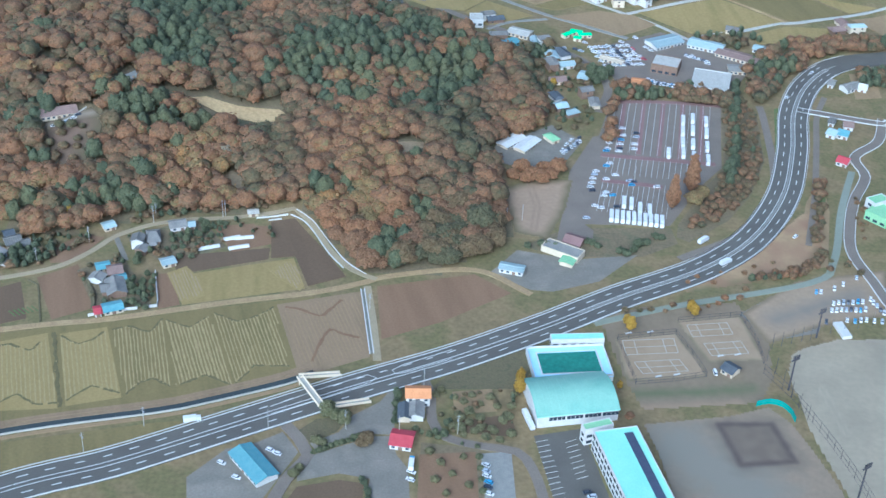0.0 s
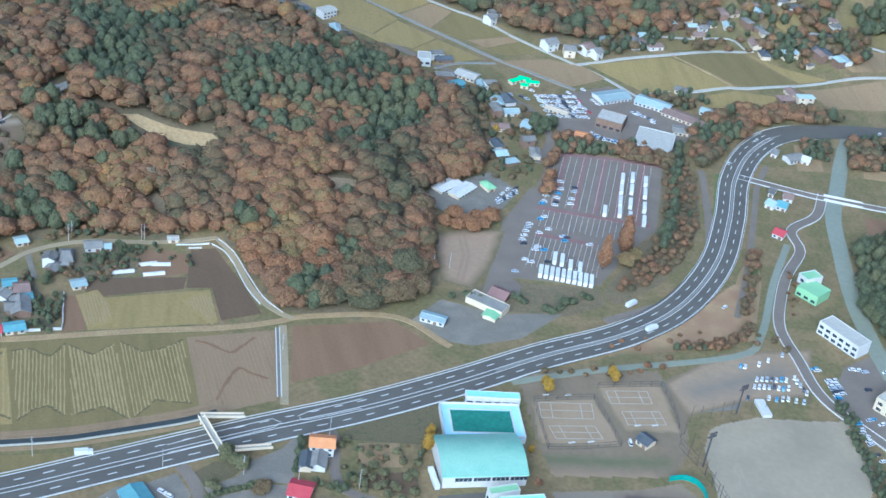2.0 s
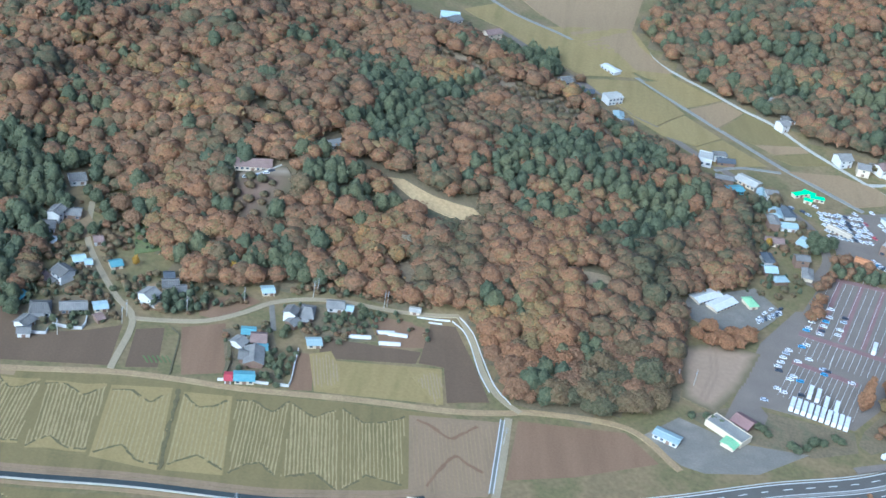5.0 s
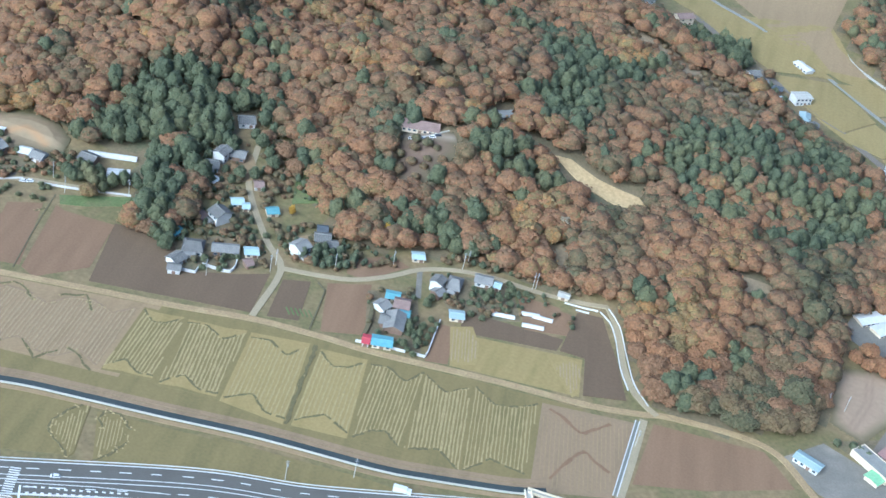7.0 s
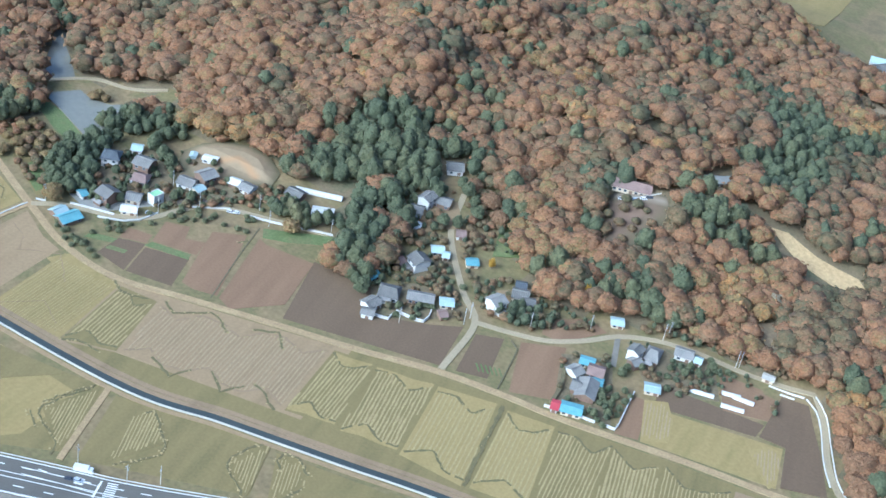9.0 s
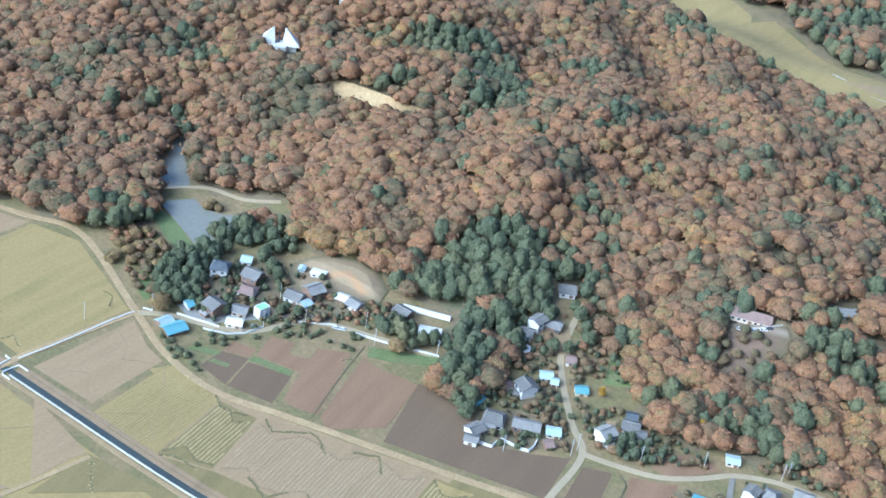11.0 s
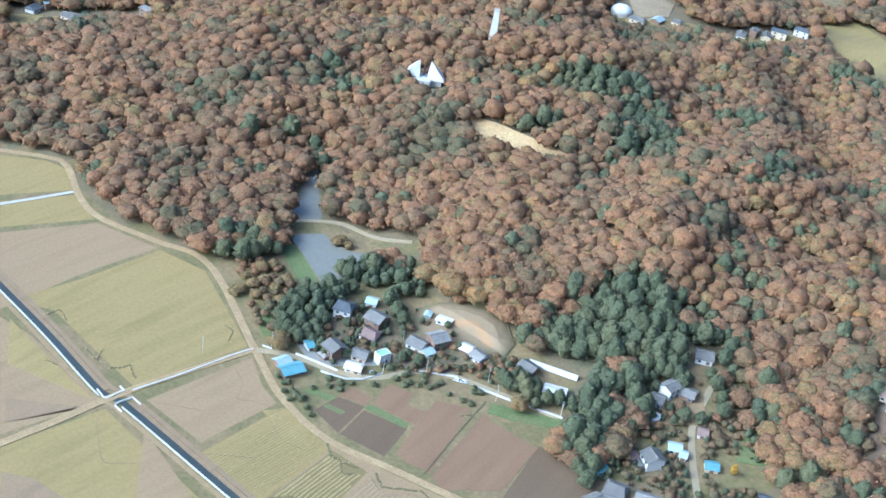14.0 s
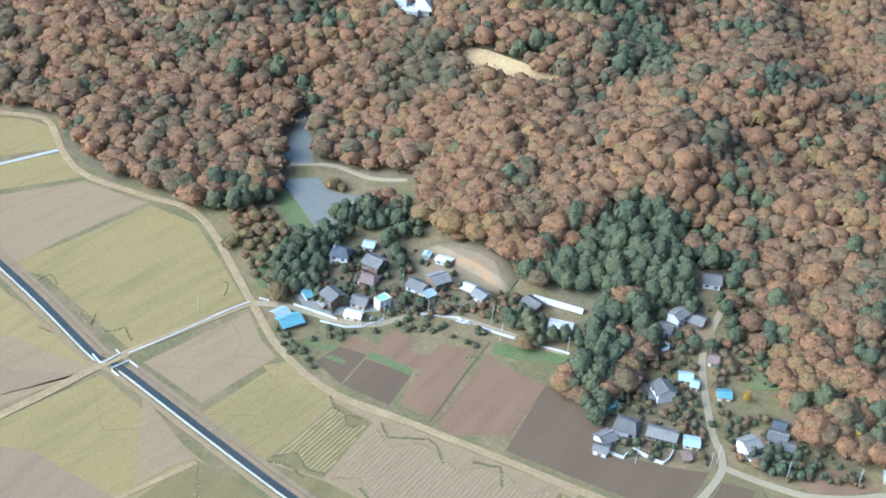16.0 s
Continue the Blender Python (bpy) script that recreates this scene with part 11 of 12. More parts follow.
# ---- school ----
def gym(x, y, turn, L, Wd):
    t = thing("school_gym", x, y, 0, turn, "school gymnasium with a curved pale teal metal roof", "gymnasium")
    a, b, h, rise = L / 2, Wd / 2, 7.5, 5.0
    part("wall", mesh_of("wall", *box(-a + 0.6, -b + 0.6, -0.5, a - 0.6, b - 0.6, h), WHITE), t)
    n = 16
    arc = [(-b + 2 * b * i / n, h + rise * math.sin(math.pi * (0.06 + 0.88 * i / n)) - rise * 0.18) for i in range(n + 1)]
    v = [(s * a, yy, zz + dz) for dz in (0, -0.4) for s in (-1, 1) for yy, zz in arc]
    m = n + 1
    f = [(i, m + i, m + i + 1, i + 1) for i in range(n)] + [(2 * m + i + 1, 3 * m + i + 1, 3 * m + i, 2 * m + i) for i in range(n)]
    f += [(i, i + 1, 2 * m + i + 1, 2 * m + i) for i in range(n)] + [(m + i + 1, m + i, 3 * m + i, 3 * m + i + 1) for i in range(n)]
    f += [(0, 2 * m, 3 * m, m), (n, m + n, 3 * m + n, 2 * m + n)]
    rf = part("roof", recalc(mesh_of("roof", v, f, TEAL)), t)
    seam = mesh_of("seam", *join(*[tube((0, p[0], p[1] + 0.02), (0, q[0], q[1] + 0.02), 0.07, 0.07, 3) for p, q in zip(arc, arc[1:])]), TEAL)
    for i in range(12):
        part("seam", seam, rf).matrix_basis = pose(-a + L * (i + 0.5) / 12, 0, 0)
    gable = [(yy, zz - 0.4) for yy, zz in arc]
    for s in (-1, 1):
        part("gable_wall", recalc(mesh_of("gable_wall", [(s * (a - 0.7), yy, zz) for yy, zz in gable] + [(s * (a - 0.7), b, h - 1), (s * (a - 0.7), -b, h - 1)], [tuple(range(len(gable) + 2))], WHITE)), t)
    win = mesh_of("window", *box(-4.0, -0.12, 0, 4.0, 0.12, 2.1), GLASS)
    post = mesh_of("mullion", *box(-0.1, -0.16, 0, 0.1, 0.16, 1.9), WHITE)
    for row in (3.9,):
        for i in range(4):
            w = part("window", win, t)
            w.matrix_basis = pose(-a + 6 + (L - 6) * (i + 0.5) / 4, -b + 0.6, row)
            for k in (-2.2, 0, 2.2):
                part("mullion", post, w).matrix_basis = pose(k, 0, 0)
    part("gutter", mesh_of("gutter", *box(-a, -b - 0.25, h - 0.35, a, -b + 0.25, h - 0.05), TEAL_BRIGHT), t)


gym(81.2, 519.5, 11, 42.1, 30.0)


def pool(x, y, turn, L, Wd):
    t = thing("swimming_pool", x, y, 0, turn, "raised school swimming pool with green water and pale blue deck", "pool")
    a, b, h = L / 2, Wd / 2, 3.2
    i, j = a - 5.0, b - 4.2
    part("base", mesh_of("base", *box(-a, -b, -0.5, a, b, h - 0.6), WHITE), t)
    part("deck", mesh_of("deck", *join(box(-a, -b, h - 0.6, a, -j, h), box(-a, j, h - 0.6, a, b, h), box(-a, -j, h - 0.6, -i, j, h), box(i, -j, h - 0.6, a, j, h)), POOL_EDGE), t)
    part("pool_rim", mesh_of("pool_rim", *join(box(-i - 0.8, -j - 0.8, h, i + 0.8, -j, h + 0.12), box(-i - 0.8, j, h, i + 0.8, j + 0.8, h + 0.12), box(-i - 0.8, -j, h, -i, j, h + 0.12), box(i, -j, h, i + 0.8, j, h + 0.12)), WHITE), t)
    part("water", mesh_of("water", *box(-i, -j, h - 0.6, i, j, h - 0.3), POOL_GREEN), t, "green still water")
    part("parapet", mesh_of("parapet", *join(box(-a, -b, h, a, -b + 0.3, h + 1.3), box(-a, b - 0.3, h, a, b, h + 1.3), box(-a, -b + 0.3, h, -a + 0.3, b - 0.3, h + 1.3), box(a - 0.3, -b + 0.3, h, a, b - 0.3, h + 1.3)), WHITE), t)


pool(83.2, 549.9, 7, 40.9, 25.4)
flat_building(88.7, 568.8, 5, 28.2, 5.1, 5.5, TEAL_BRIGHT, WHITE, name="changing_room", label="pool changing rooms with a bright teal roof", parapet=0.25)
flat_building(108.3, 453.3, 103, 75.7, 21.9, 11, TEAL_BRIGHT, WHITE, name="school_building", label="three-storey school with a bright teal roof and white walls", category="school", strip=(0.18, 0.16, 0.95, 0.36))
flat_building(91.9, 494.8, 20, 14.9, 4.8, 9.5, MINT, WHITE, name="stair_block", label="white school stair block with a mint roof", category="school")

# tennis court lines
def court(a, b, c, label):
    a, b, c = Vector(a), Vector(b), Vector(c)
    u, w = b - a, c - b
    t = thing("court_lines", a.x, a.y, 0, 0, label, "court lines", "tennis court lines", "structure")

    def bar(p, q):
        d = (q - p).normalized()
        s = Vector((-d.y, d.x)) * 0.16
        v = [(*(p + s - a), 0.22), (*(p - s - a), 0.22), (*(q - s - a), 0.22), (*(q + s - a), 0.22)]
        v += [(x, y, z - 0.04) for x, y, z in v]
        part("line", recalc(mesh_of("line", v, [(0, 1, 2, 3), (7, 6, 5, 4), (0, 4, 5, 1), (1, 5, 6, 2), (2, 6, 7, 3), (3, 7, 4, 0)], CONCRETE)), t)

    for k in (0, 1, 0.5):
        bar(a + w * k, b + w * k)
    for k in (0, 0.22, 0.78, 1):
        bar(a + u * k, a + u * k + w)
    return t


court(*[(113.5, 573.4), (141.3, 576.8), (142.0, 564.7)], "white tennis court lines on brown clay")
court(*[(117.7, 555.4), (141.7, 559.0), (145.1, 549.7)], "white tennis court lines on brown clay")
court(*[(150.2, 589.1), (172.5, 592.6), (174.2, 582.4)], "worn tennis court lines on brown clay")
court(*[(157.0, 573.2), (177.2, 576.4), (179.6, 566.2)], "worn tennis court lines on brown clay")
for x, y in [(117.5, 579.8), (129.3, 581.7), (128.8, 544.0), (138.7, 546.1), (164.1, 562.8), (173.4, 564.5)]:
    b = thing("bench", x, y, 0.1, 20, "small white wooden bench beside the tennis courts", "bench", "benches by the courts")
    part("seat", mesh_of("seat", *box(-1.8, -0.5, 0.42, 1.8, 0.5, 0.55), WHITE), b)
    for k in (-1.4, 1.4):
        part("leg", mesh_of("leg", *box(k - 0.1, -0.4, 0, k + 0.1, 0.4, 0.42), STEEL), b)


# ---- school grounds ----
def worn_ground(name, outline, cell, tones, areas, label, category, lift=None):
    """Bare ground with worn and damp areas of its own: each area is an attribute that mixes in its tone, with an uneven edge."""
    m = mat(name + "_earth", *tones[0], scale=0.02, fine=0.35, fine_mix=0.06)
    n, l = m.node_tree.nodes, m.node_tree.links
    last = [q for q in n if q.type == "HUE_SAT"][0].outputs["Color"]
    for i, tone in enumerate(tones[1:]):
        at, mix = n.new("ShaderNodeAttribute"), n.new("ShaderNodeMix")
        at.attribute_name, mix.data_type = "area_" + str(i), "RGBA"
        l.new(at.outputs["Fac"], mix.inputs["Factor"])
        l.new(last, mix.inputs["A"])
        mix.inputs["B"].default_value = (*tone, 1)
        last = mix.outputs["Result"]
    l.new(last, n["Principled BSDF"].inputs["Base Color"])
    bm = bmesh.new()
    xs, ys = [q[0] for q in outline], [q[1] for q in outline]
    grid = {}
    for i in range(int((max(xs) - min(xs)) / cell) + 2):
        for j in range(int((max(ys) - min(ys)) / cell) + 2):
            grid[i, j] = (min(xs) + i * cell, min(ys) + j * cell)
    made = {}
    for i, j in grid:
        corners = [(i, j), (i + 1, j), (i + 1, j + 1), (i, j + 1)]
        if all(c in grid for c in corners) and inside(grid[i, j][0] + cell / 2, grid[i, j][1] + cell / 2, outline):
            for c in corners:
                if c not in made:
                    made[c] = bm.verts.new((*grid[c], ground_height(*grid[c]) + lift(*grid[c]) if lift else 0.2))
            bm.faces.new([made[c] for c in corners])
    for e in bmesh.ops.extrude_face_region(bm, geom=bm.faces[:])["geom"]:
        if isinstance(e, bmesh.types.BMVert):
            e.co.z -= 1.0 if lift else 0.3
    bmesh.ops.recalc_face_normals(bm, faces=bm.faces)
    me = bpy.data.meshes.new(name)
    bm.to_mesh(me)
    bm.free()
    me.materials.append(m)
    for i, area in enumerate(areas):
        at = me.attributes.new("area_" + str(i), "FLOAT", "POINT")
        at.data.foreach_set("value", np.array([min(1, max(0, area(v.co.x, v.co.y) + 0.25 * noise.noise((v.co.x / 6, v.co.y / 6, i)))) for v in me.vertices], dtype=np.float32))
    return tagged(new(name, me), label, category, kind="structure")


def off_line(x, y, pts):
    """How far a place lies from a line through some points."""
    best = 1e9
    for a, b in zip(pts, pts[1:]):
        a, d = Vector(a), Vector(b) - Vector(a)
        f = min(1, max(0, (Vector((x, y)) - a).dot(d) / d.length_squared))
        best = min(best, (a + d * f - Vector((x, y))).length)
    return best


SQUARE = [(153.9, 508.4), (180.2, 509.6), (186.5, 483.2), (159.9, 479.6)]
worn_ground("playground", [(116.9, 506.6), (160.1, 514.6), (181.4, 522.4), (190.3, 510.9), (196.9, 490.8), (204.1, 464.0), (204.0, 453.0), (125.4, 449.7), (121.3, 487.3)], 0.9, [((0.222, 0.168, 0.105), (0.248, 0.186, 0.116), (0.206, 0.16, 0.10)), (0.218, 0.188, 0.135), (0.15, 0.114, 0.076), (0.085, 0.066, 0.052), (0.27, 0.195, 0.12)],
            [lambda x, y: 1.25 - off_line(x, y, [(131.5, 491.7), (145.4, 476.6), (161.4, 462.2)]) / 24, lambda x, y: 0.9 if inside(x, y, SQUARE) else 0.75 - off_line(x, y, SQUARE + SQUARE[:1]) / 12,
             lambda x, y: 0.85 - off_line(x, y, SQUARE + SQUARE[:1]) / 3.2, lambda x, y: 0.9 - off_line(x, y, [(120.6, 513.9), (140.7, 517.0), (159.8, 521.4)]) / 9],
            "damp grey school playground with a worn dark square", "playground")
worn_ground("sports_field", [(197.5, 550.1), (202.5, 565.4), (209.3, 571.5), (230.2, 580.5), (256.9, 581.9), (279.9, 585.2), (284.6, 541.7), (246.4, 454.8), (208.0, 453.2), (199.3, 501.0)], 1.1, [((0.315, 0.252, 0.158), (0.335, 0.272, 0.175), (0.285, 0.232, 0.15)), (0.38, 0.31, 0.205), (0.25, 0.205, 0.135)],
            [lambda x, y: 0.8 - abs(off_line(x, y, [(212.1, 538.1), (216.6, 503.9)]) - 1.5) / 1.2, lambda x, y: 0.35 + 0.8 * noise.noise((x / 30, y / 30, 3)) - 0.2],
            "pale sandy school sports field", "sports field")



def rim(outline, wide):
    """The grown-over border of a clearing: 1 at its outline, 0 further in."""
    return lambda x, y: 1.15 - off_line(x, y, outline + outline[:1]) / wide


CLAY = ((0.272, 0.193, 0.108), (0.302, 0.216, 0.122), (0.242, 0.172, 0.095))
for name, outline, label in (("tennis_court", [(109.8, 575.5), (142.9, 581.9), (153.7, 553.8), (153.9, 545.8), (112.4, 540.1)], "brown clay tennis courts"),
                             ("practice_court", [(145, 593), (181.2, 599.5), (187, 561), (157, 557.5)], "brown clay practice court with worn lines")):
    worn_ground(name, outline, 1.0, [CLAY, (0.17, 0.14, 0.07), (0.325, 0.24, 0.142)],
                [rim(outline, 1.8), lambda x, y: 0.25 + 0.7 * noise.noise((x / 9, y / 9, 8))], label, "tennis court", lambda x, y: 0.1)
LOT = [(183, 602), (200, 617), (219.8, 633.9), (246, 641), (275, 648.4), (263, 604.2), (223, 591.5), (192, 575)]
worn_ground("car_park", LOT, 1.3, [((0.288, 0.208, 0.122), (0.325, 0.236, 0.14), (0.252, 0.184, 0.108)), (0.22, 0.178, 0.125), (0.19, 0.14, 0.075)],
            [lambda x, y: 0.95 - off_line(x, y, [(200, 597), (222, 608), (250, 622)]) / 13, rim(LOT, 3)], "earthy gravel parking area beside the sports field", "car park", lambda x, y: 0.1)
VERGE = [(104, 588), (112, 597), (128, 604), (160, 607), (181, 612), (192, 575), (188, 545), (178, 526), (118, 518), (112, 538), (106, 575)]
worn_ground("rough_ground", VERGE, 1.6, [((0.185, 0.138, 0.082), (0.215, 0.16, 0.094), (0.16, 0.125, 0.07)), (0.125, 0.13, 0.058), (0.275, 0.195, 0.115)],
            [lambda x, y: 0.85 - off_line(x, y, [(116, 530), (148, 533), (176, 537)]) / 7, lambda x, y: 0.9 - off_line(x, y, [(117, 519), (145, 522), (168, 525)]) / 5], "rough brown grass round tennis courts", "grass", lambda x, y: 0.045)
BANK = [(212, 673), (226, 692), (238, 706), (251, 710), (246, 684), (241, 666), (229, 643), (192, 631), (157, 620), (150, 623), (174, 644)]
worn_ground("road_bank", BANK, 1.5, [((0.29, 0.196, 0.092), (0.34, 0.232, 0.115), (0.245, 0.166, 0.08)), (0.155, 0.13, 0.055), (0.25, 0.145, 0.078)],
            [lambda x, y: 1.1 - off_line(x, y, [(157, 620), (192, 631), (229, 643), (241, 666)]) / 6, lambda x, y: 0.4 + noise.noise((x / 14, y / 14, 2))], "dry tan grass bank inside the highway curve", "slope", lambda x, y: 0.07)
CUT = [(-438, 602), (-444, 612), (-441, 624), (-431, 634), (-416, 640), (-402, 641), (-388, 634), (-384, 622), (-394, 614), (-405, 612), (-409, 602), (-412, 590), (-424, 596)]
FACE = [(-421, 618), (-413, 624.5), (-405, 624), (-396, 621)]
worn_ground("cut_slope", CUT, 1.0, [((0.212, 0.154, 0.082), (0.248, 0.18, 0.096), (0.185, 0.136, 0.072)), (0.30, 0.18, 0.08), (0.15, 0.122, 0.058)],
            [lambda x, y: 0.95 - off_line(x, y, FACE) / 3.2, rim(CUT, 4.5)], "cut earth slope with an orange face behind the village", "slope",
            lambda x, y: 0.5 + 2.6 * max(0.0, min(1.0, (y - 619 - 0.12 * (x + 410)) / 5)) * min(1.0, off_line(x, y, CUT + CUT[:1]) / 9))
COPPICE = [(-236, 736), (-233, 753), (-205, 765), (-195, 755), (-197, 737), (-202, 718), (-216, 712)]
worn_ground("clearing", COPPICE, 1.3, [((0.135, 0.088, 0.055), (0.16, 0.105, 0.066), (0.115, 0.08, 0.048)), (0.115, 0.09, 0.045), (0.24, 0.19, 0.13)],
            [rim(COPPICE, 11), lambda x, y: 1.0 - off_line(x, y, [(-232, 750), (-215, 757), (-203, 760)]) / 4.5], "bare leaf-strewn slope below a clubhouse", "clearing", lambda x, y: 0.55)
PINK = [(52, 721), (66, 731), (80, 737), (100, 738), (93, 703), (80, 669), (61, 675), (57, 698)]
worn_ground("yard", PINK, 1.2, [((0.285, 0.198, 0.118), (0.325, 0.228, 0.138), (0.25, 0.174, 0.104)), (0.16, 0.125, 0.06), (0.255, 0.178, 0.108)],
            [rim(PINK, 6), lambda x, y: 0.95 - abs(off_line(x, y, [(72, 735), (76, 705), (72, 678)]) - 1.6) / 1.5], "pinkish gravel yard beside the wood", "yard", lambda x, y: 0.3)
patch("yard", [(-405.4, 567.4), (-415.6, 577.7), (-406.3, 585.5), (-394.7, 597.5), (-391, 589.9)], ASPHALT_OLD, 0.12, "worn grey yard below the houses", "yard", "structure")


# floodlights and net posts
def floodlight(x, y, h, turn):
    t = thing("floodlight_mast", x, y, 0, turn, "tall dark steel floodlight mast at the sports field", "floodlight", "floodlight masts")
    part("mast", mesh_of("mast", *tube((0, 0, -0.5), (0, 0, h), 0.5, 0.35, 8), STEEL_DK), t)
    part("platform", mesh_of("platform", *box(-2.4, -0.4, h - 0.6, 2.4, 0.4, h - 0.35), STEEL_DK), t)
    for r in range(3):
        for k in range(4):
            part("lamp", mesh_of("lamp", *tube((-1.8 + 1.2 * k, -0.2, h + 0.3 + r * 1.1), (-1.8 + 1.2 * k, -0.7, h + 0.2 + r * 1.1), 0.35, 0.5, 8), STEEL_DK), t)


for (x, y), h in zip([(219.0, 581.9), (194.4, 536.8), (210.2, 458.9)], (17, 20, 20)):
    floodlight(x, y, h, 30)
for i, (x, y) in enumerate([(188.0, 560.3), (190.7, 551.1), (192.6, 541.2), (194.5, 531.2), (196.6, 522.1), (199.0, 513.6), (192.8, 571.2), (198.1, 572.8), (204.1, 575.5), (210.0, 577.8), (215.5, 580.2), (227.4, 585.6), (235.7, 588.5), (244.1, 591.4), (252.6, 594.2), (261.1, 597.1)]):
    p = thing("net_post", x, y, 0, 0, "thin dark post of the sports field netting", "post", "net posts")
    part("post", mesh_of("post", *tube((0, 0, -0.4), (0, 0, 10), 0.13, 0.1, 6), STEEL_DK), p)
line = smooth_line([(175.3, 523.3), (182.6, 525.6), (188.7, 523.3), (191.8, 517.7), (192.5, 512)], 3)
net = tagged(new("batting_net", recalc(mesh_of("batting_net", *ribbon_shape(line, 0.15, -0.15, 0, 3.4, False), NET))), "green backstop netting at the playground", "netting")
tagged(new("white_ramp", recalc(mesh_of("white_ramp", *ribbon_shape(smooth_line([(233.3, 594.6), (235.8, 581.5)], 5), 2.6, -2.6, 0, 1.8, False), WHITE))), "white covered stair ramp at the sports field", "stair")


def fence(pts, h, label):
    """A tall net fence: dark posts with a top, middle and bottom rail."""
    line = smooth_line(pts, 6)
    t = thing("fence", line[0].x, line[0].y, 0, 0, label, "fence")
    o = line[0]
    me = mesh_of("post", *tube((0, 0, -0.3), (0, 0, h), 0.11, 0.09, 5), STEEL_DK)
    for q in line:
        part("post", me, t).matrix_basis = pose(q.x - o.x, q.y - o.y, 0)
    for z in (0.1, h * 0.5, h - 0.1):
        part("rail", mesh_of("rail", *ribbon_shape([q - o for q in line], 0.06, -0.06, z, z + 0.12, False), STEEL_DK), t)


for pts, h in (([(184.3, 549.9), (194.5, 530.6), (203.2, 505.7), (210.6, 479.6), (216.1, 453.9)], 6), ([(110.8, 573.8), (114.3, 551.7), (116.5, 538.2)], 3.5), ([(110.8, 573.8), (128.8, 578.3), (143.1, 581.1)], 3.5), ([(143.1, 581.1), (149.1, 562.7), (153.9, 545.8)], 3.5), ([(145.8, 591.4), (163.3, 595.1), (181.1, 598.6)], 3.5), ([(181.1, 598.6), (185.2, 579.6), (186, 557.6)], 3.5), ([(116.4, 537.5), (135.7, 540.9), (153.9, 545.8)], 3.5)):
    fence(pts, h, "dark steel fence with netting posts round sports grounds")


# ---- car park bays ----
def stripes(owner_name, label, a, b, c, n, width, material, z, rows_=1):
    """n painted lines from the edge a-b towards c."""
    a, b, c = Vector(a), Vector(b), Vector(c)
    t = thing(owner_name, a.x, a.y, 0, 0, label, "road marking", "", "structure")
    w = c - b
    for i in range(n + 1):
        p = (b - a) * (i / n)
        d = w.normalized()
        s = Vector((-d.y, d.x)) * width / 2
        v = [(*(p + s), z), (*(p - s), z), (*(p - s + w), z), (*(p + s + w), z)]
        v += [(x, y, zz - 0.05) for x, y, zz in v]
        part("line", recalc(mesh_of("line", v, [(0, 1, 2, 3), (7, 6, 5, 4), (0, 4, 5, 1), (1, 5, 6, 2), (2, 6, 7, 3), (3, 7, 4, 0)], material)), t)


CP = [(126.1, 776.5), (189.8, 766.3), (205.0, 846.3), (136.3, 845.6)]
stripes("bay_lines", "white bay lines on the coach park", CP[0], CP[1], CP[2], 14, 0.18, LANE, 0.24)
stripes("red_paving", "dull red paved strips on the car park", *[(132.6, 775.6), (185.6, 768.0), (198.9, 843.7)], 4, 3.2, PAVE_RED, 0.23)
stripes("bay_lines", "white bay lines on the car park", *[(121.8, 748.7), (179.4, 740.5), (184.4, 764.8)], 16, 0.18, LANE, 0.24)
stripes("bay_lines", "white bay lines on the car park", *[(111.8, 701.9), (153.5, 695.9), (161.6, 734.1)], 13, 0.18, LANE, 0.24)
for name_pts in ([(121, 771.3), (157.6, 767.7), (195, 763.9)], [(118.3, 739), (146.1, 735.1), (156.4, 732.7)], [(135.1, 845.9), (172.1, 848.5), (213.8, 845.7)],):
    tagged(new("red_walkway", recalc(mesh_of("red_walkway", *ribbon_shape(smooth_line(name_pts, 8), 2.2, -2.2, 0, 0.25, False), PAVE_RED))), "dull red paved walkway across the car park", "walkway", kind="structure")
stripes("bay_lines", "white bay lines on the school car park", *[(62.8, 491.2), (68.9, 451.6), (74.7, 453.6)], 11, 0.22, LANE, 0.24)
stripes("bay_lines", "white bay lines on the school car park", *[(77.0, 491.6), (80.4, 466.4), (85.9, 468.9)], 7, 0.22, LANE, 0.24)


# ---- bridge over the river ----
BR = [(322.7, 829.2), (348.5, 824.2)]
for o in (3.2, -3.2):
    line = smooth_line(BR, 6)
    pts = [q + s * o for q, s in zip(line, sideways(line))]
    tagged(new("bridge_parapet", recalc(mesh_of("bridge_parapet", *ribbon_shape(pts, 0.25, -0.25, 0.2, 1.5, False), WHITE))), "white concrete bridge parapet", "parapet", kind="structure")
for line_, o in ((river_road_line, 3.3), (river_road_line, -3.3), (bridge_road_line, 3.2), (bridge_road_line, -3.2)):
    pts = [q + s * o for q, s in zip(line_, sideways(line_))]
    tagged(new("road_kerb", recalc(mesh_of("road_kerb", *ribbon_shape(pts, 0.2, -0.2, 0, 0.7, False), WHITE))), "white kerb and rail along the road", "kerb", kind="structure")


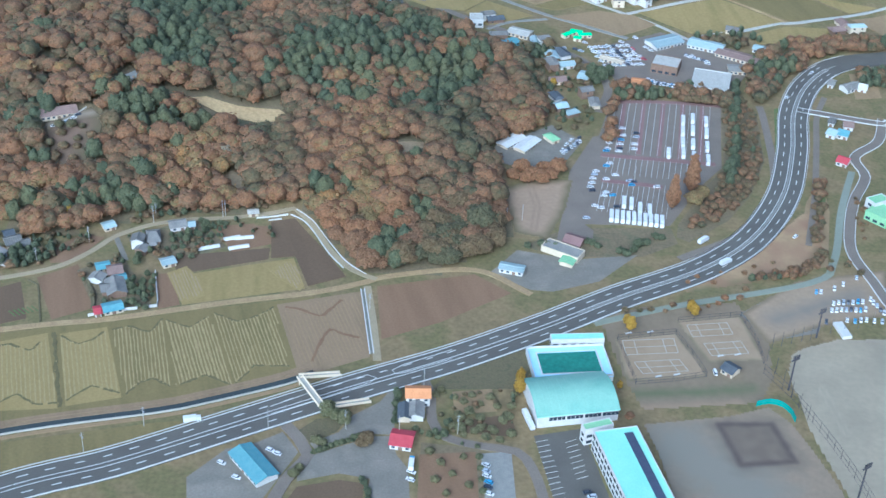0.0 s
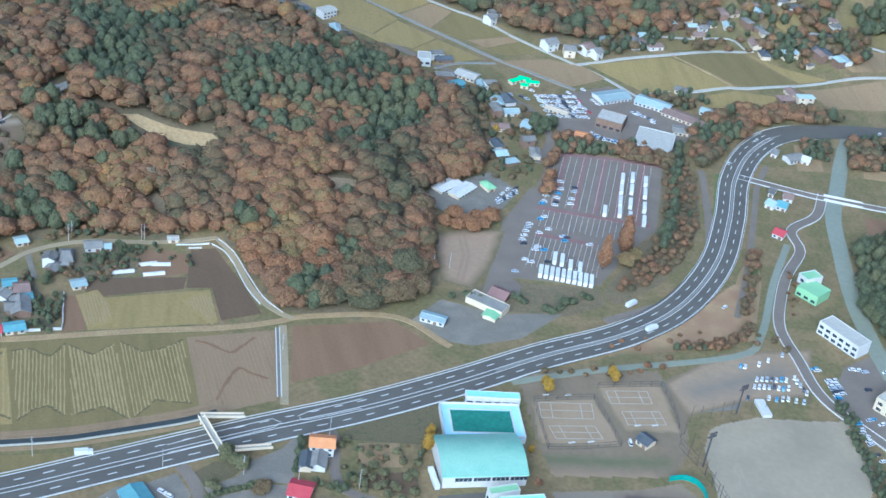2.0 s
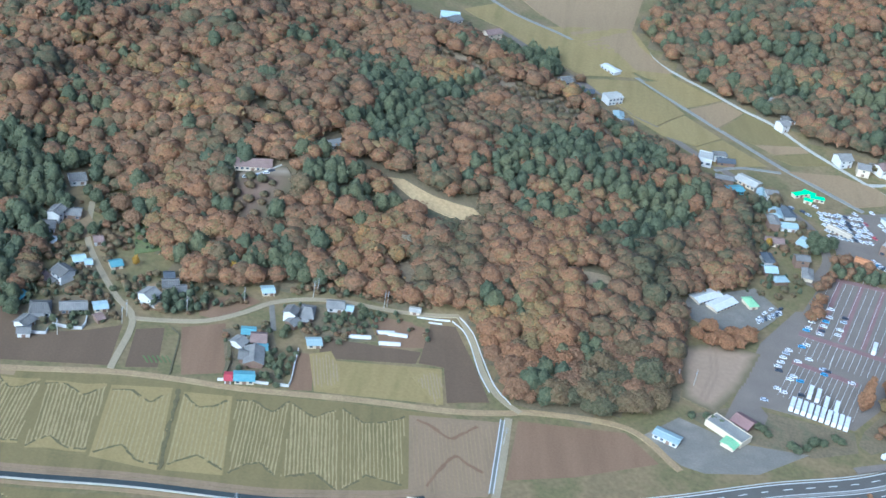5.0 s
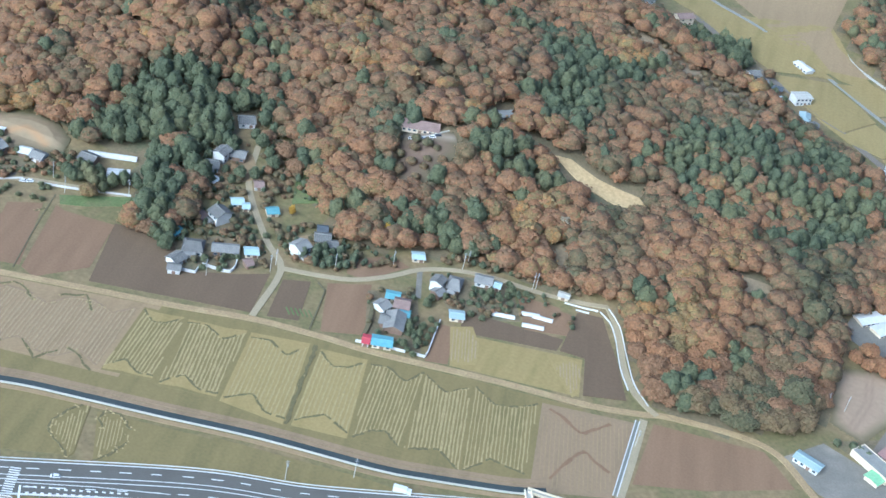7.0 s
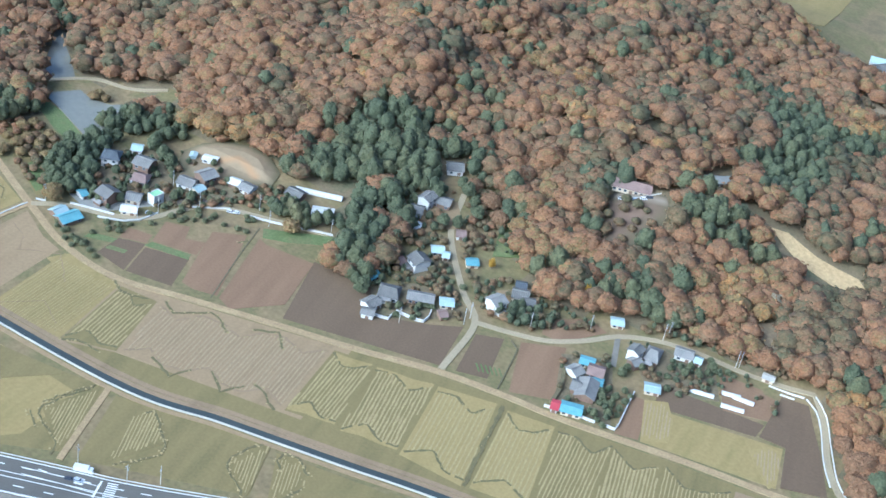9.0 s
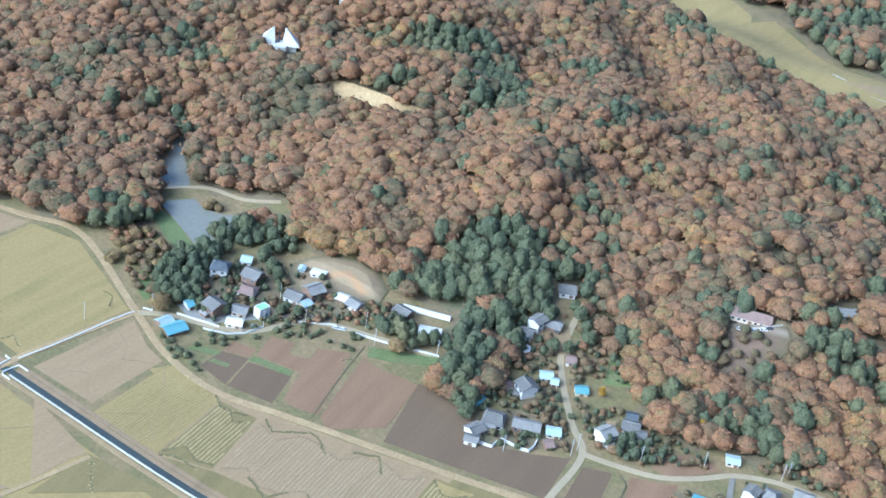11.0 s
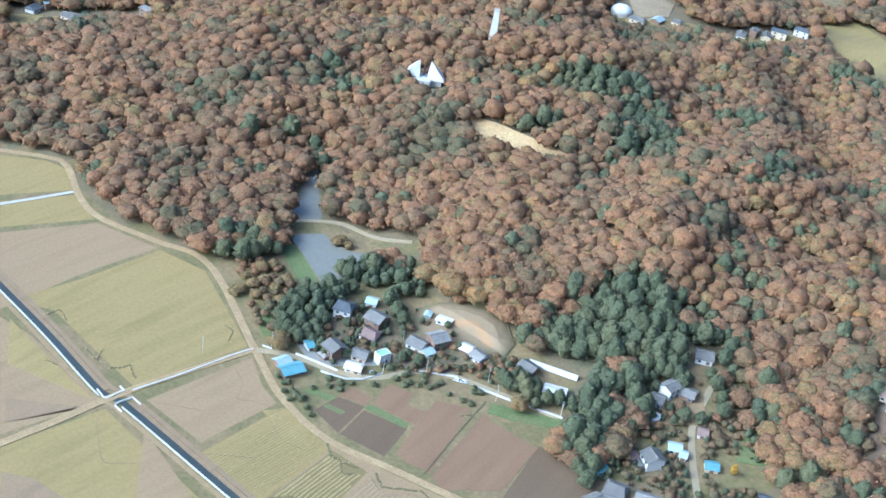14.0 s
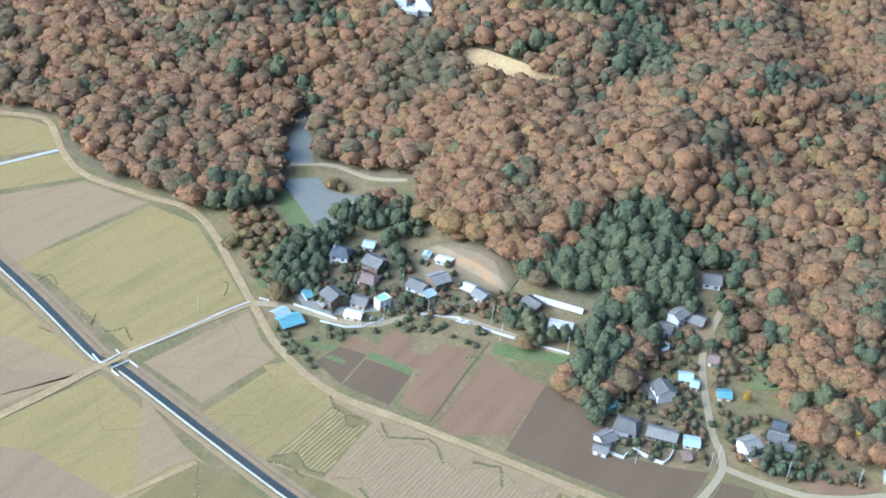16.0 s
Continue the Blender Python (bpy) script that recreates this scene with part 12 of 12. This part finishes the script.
# ---- hilltop hall and tower ----
def hilltop_hall(x, y, turn):
    z = ground_height(x, y)
    t = thing("hilltop_hall", x, y, z, turn, "white hilltop hall with two wing-like roofs and a blue front", "hall")
    for k in (-1, 1):
        v = [(k * 2.5, -4, 6), (k * 2.5, 4, 6), (k * 4.0, 0, 19.5), (k * 15, -5, 7.5), (k * 15, 5, 7.5)]
        part("wing_roof", recalc(mesh_of("wing_roof", v + [(a, b, c - 1.0) for a, b, c in v], [(0, 3, 2), (1, 2, 4), (2, 3, 4), (5, 7, 8), (6, 9, 7), (0, 5, 8, 3), (1, 4, 9, 6), (3, 8, 9, 4), (0, 2, 7, 5), (1, 6, 7, 2)], WHITE)), t)
        part("wing_wall", mesh_of("wing_wall", *box(min(k * 3, k * 13), -3.5, -1, max(k * 3, k * 13), 3.5, 7), WHITE), t)
    part("front_block", mesh_of("front_block", *prism([(-5, -9), (5, -9), (6, -5), (6, 4), (-6, 4), (-6, -5)], -1, 7.5), WHITE), t)
    part("window_band", mesh_of("window_band", *box(-4.6, -9.15, 1.2, 4.6, -8.9, 5.2), LIGHT_BLUE), t, "pale blue glazed front")
    for i in range(4):
        part("pane", mesh_of("pane", *box(-4.2 + 2.2 * i, -9.3, 2.6, -2.6 + 2.2 * i, -9.1, 4.6), GLASS), t)
    part("terrace", mesh_of("terrace", *box(-8, -12, -2, 8, -8.9, 0.4), CONCRETE), t)
    part("mast", mesh_of("mast", *tube((0, 0, 7), (0, 0, 15), 0.8, 0.5, 8), STEEL_DK), t)


hilltop_hall(*(-632.7, 776.8), 44)


def tower(x, y, top):
    z = ground_height(x, y)
    h = top - z
    t = thing("white_tower", x, y, z, 42, "tall white tapering tower above the wood", "tower")
    v = [(-3.2, -2.6, -1), (3.2, -2.6, -1), (3.2, 2.6, -1), (-3.2, 2.6, -1), (-1.9, -1.8, h), (1.9, -1.8, h), (1.9, 1.8, h), (-1.9, 1.8, h)]
    part("shaft", mesh_of("shaft", v, [(3, 2, 1, 0), (4, 5, 6, 7), (0, 1, 5, 4), (1, 2, 6, 5), (2, 3, 7, 6), (3, 0, 4, 7)], WHITE), t)
    part("cap", mesh_of("cap", *box(-2.1, -2.0, h, 2.1, 2.0, h + 0.6), CONCRETE), t)


tower(-633.9, 842.3, 68.4)
# garden rows
stripes("garden_rows", "garden bed rows on dark soil", (-207.2, 577.0), (-196.6, 582.0), (-201.3, 586.4), 5, 1.0, GREEN, 0.4)
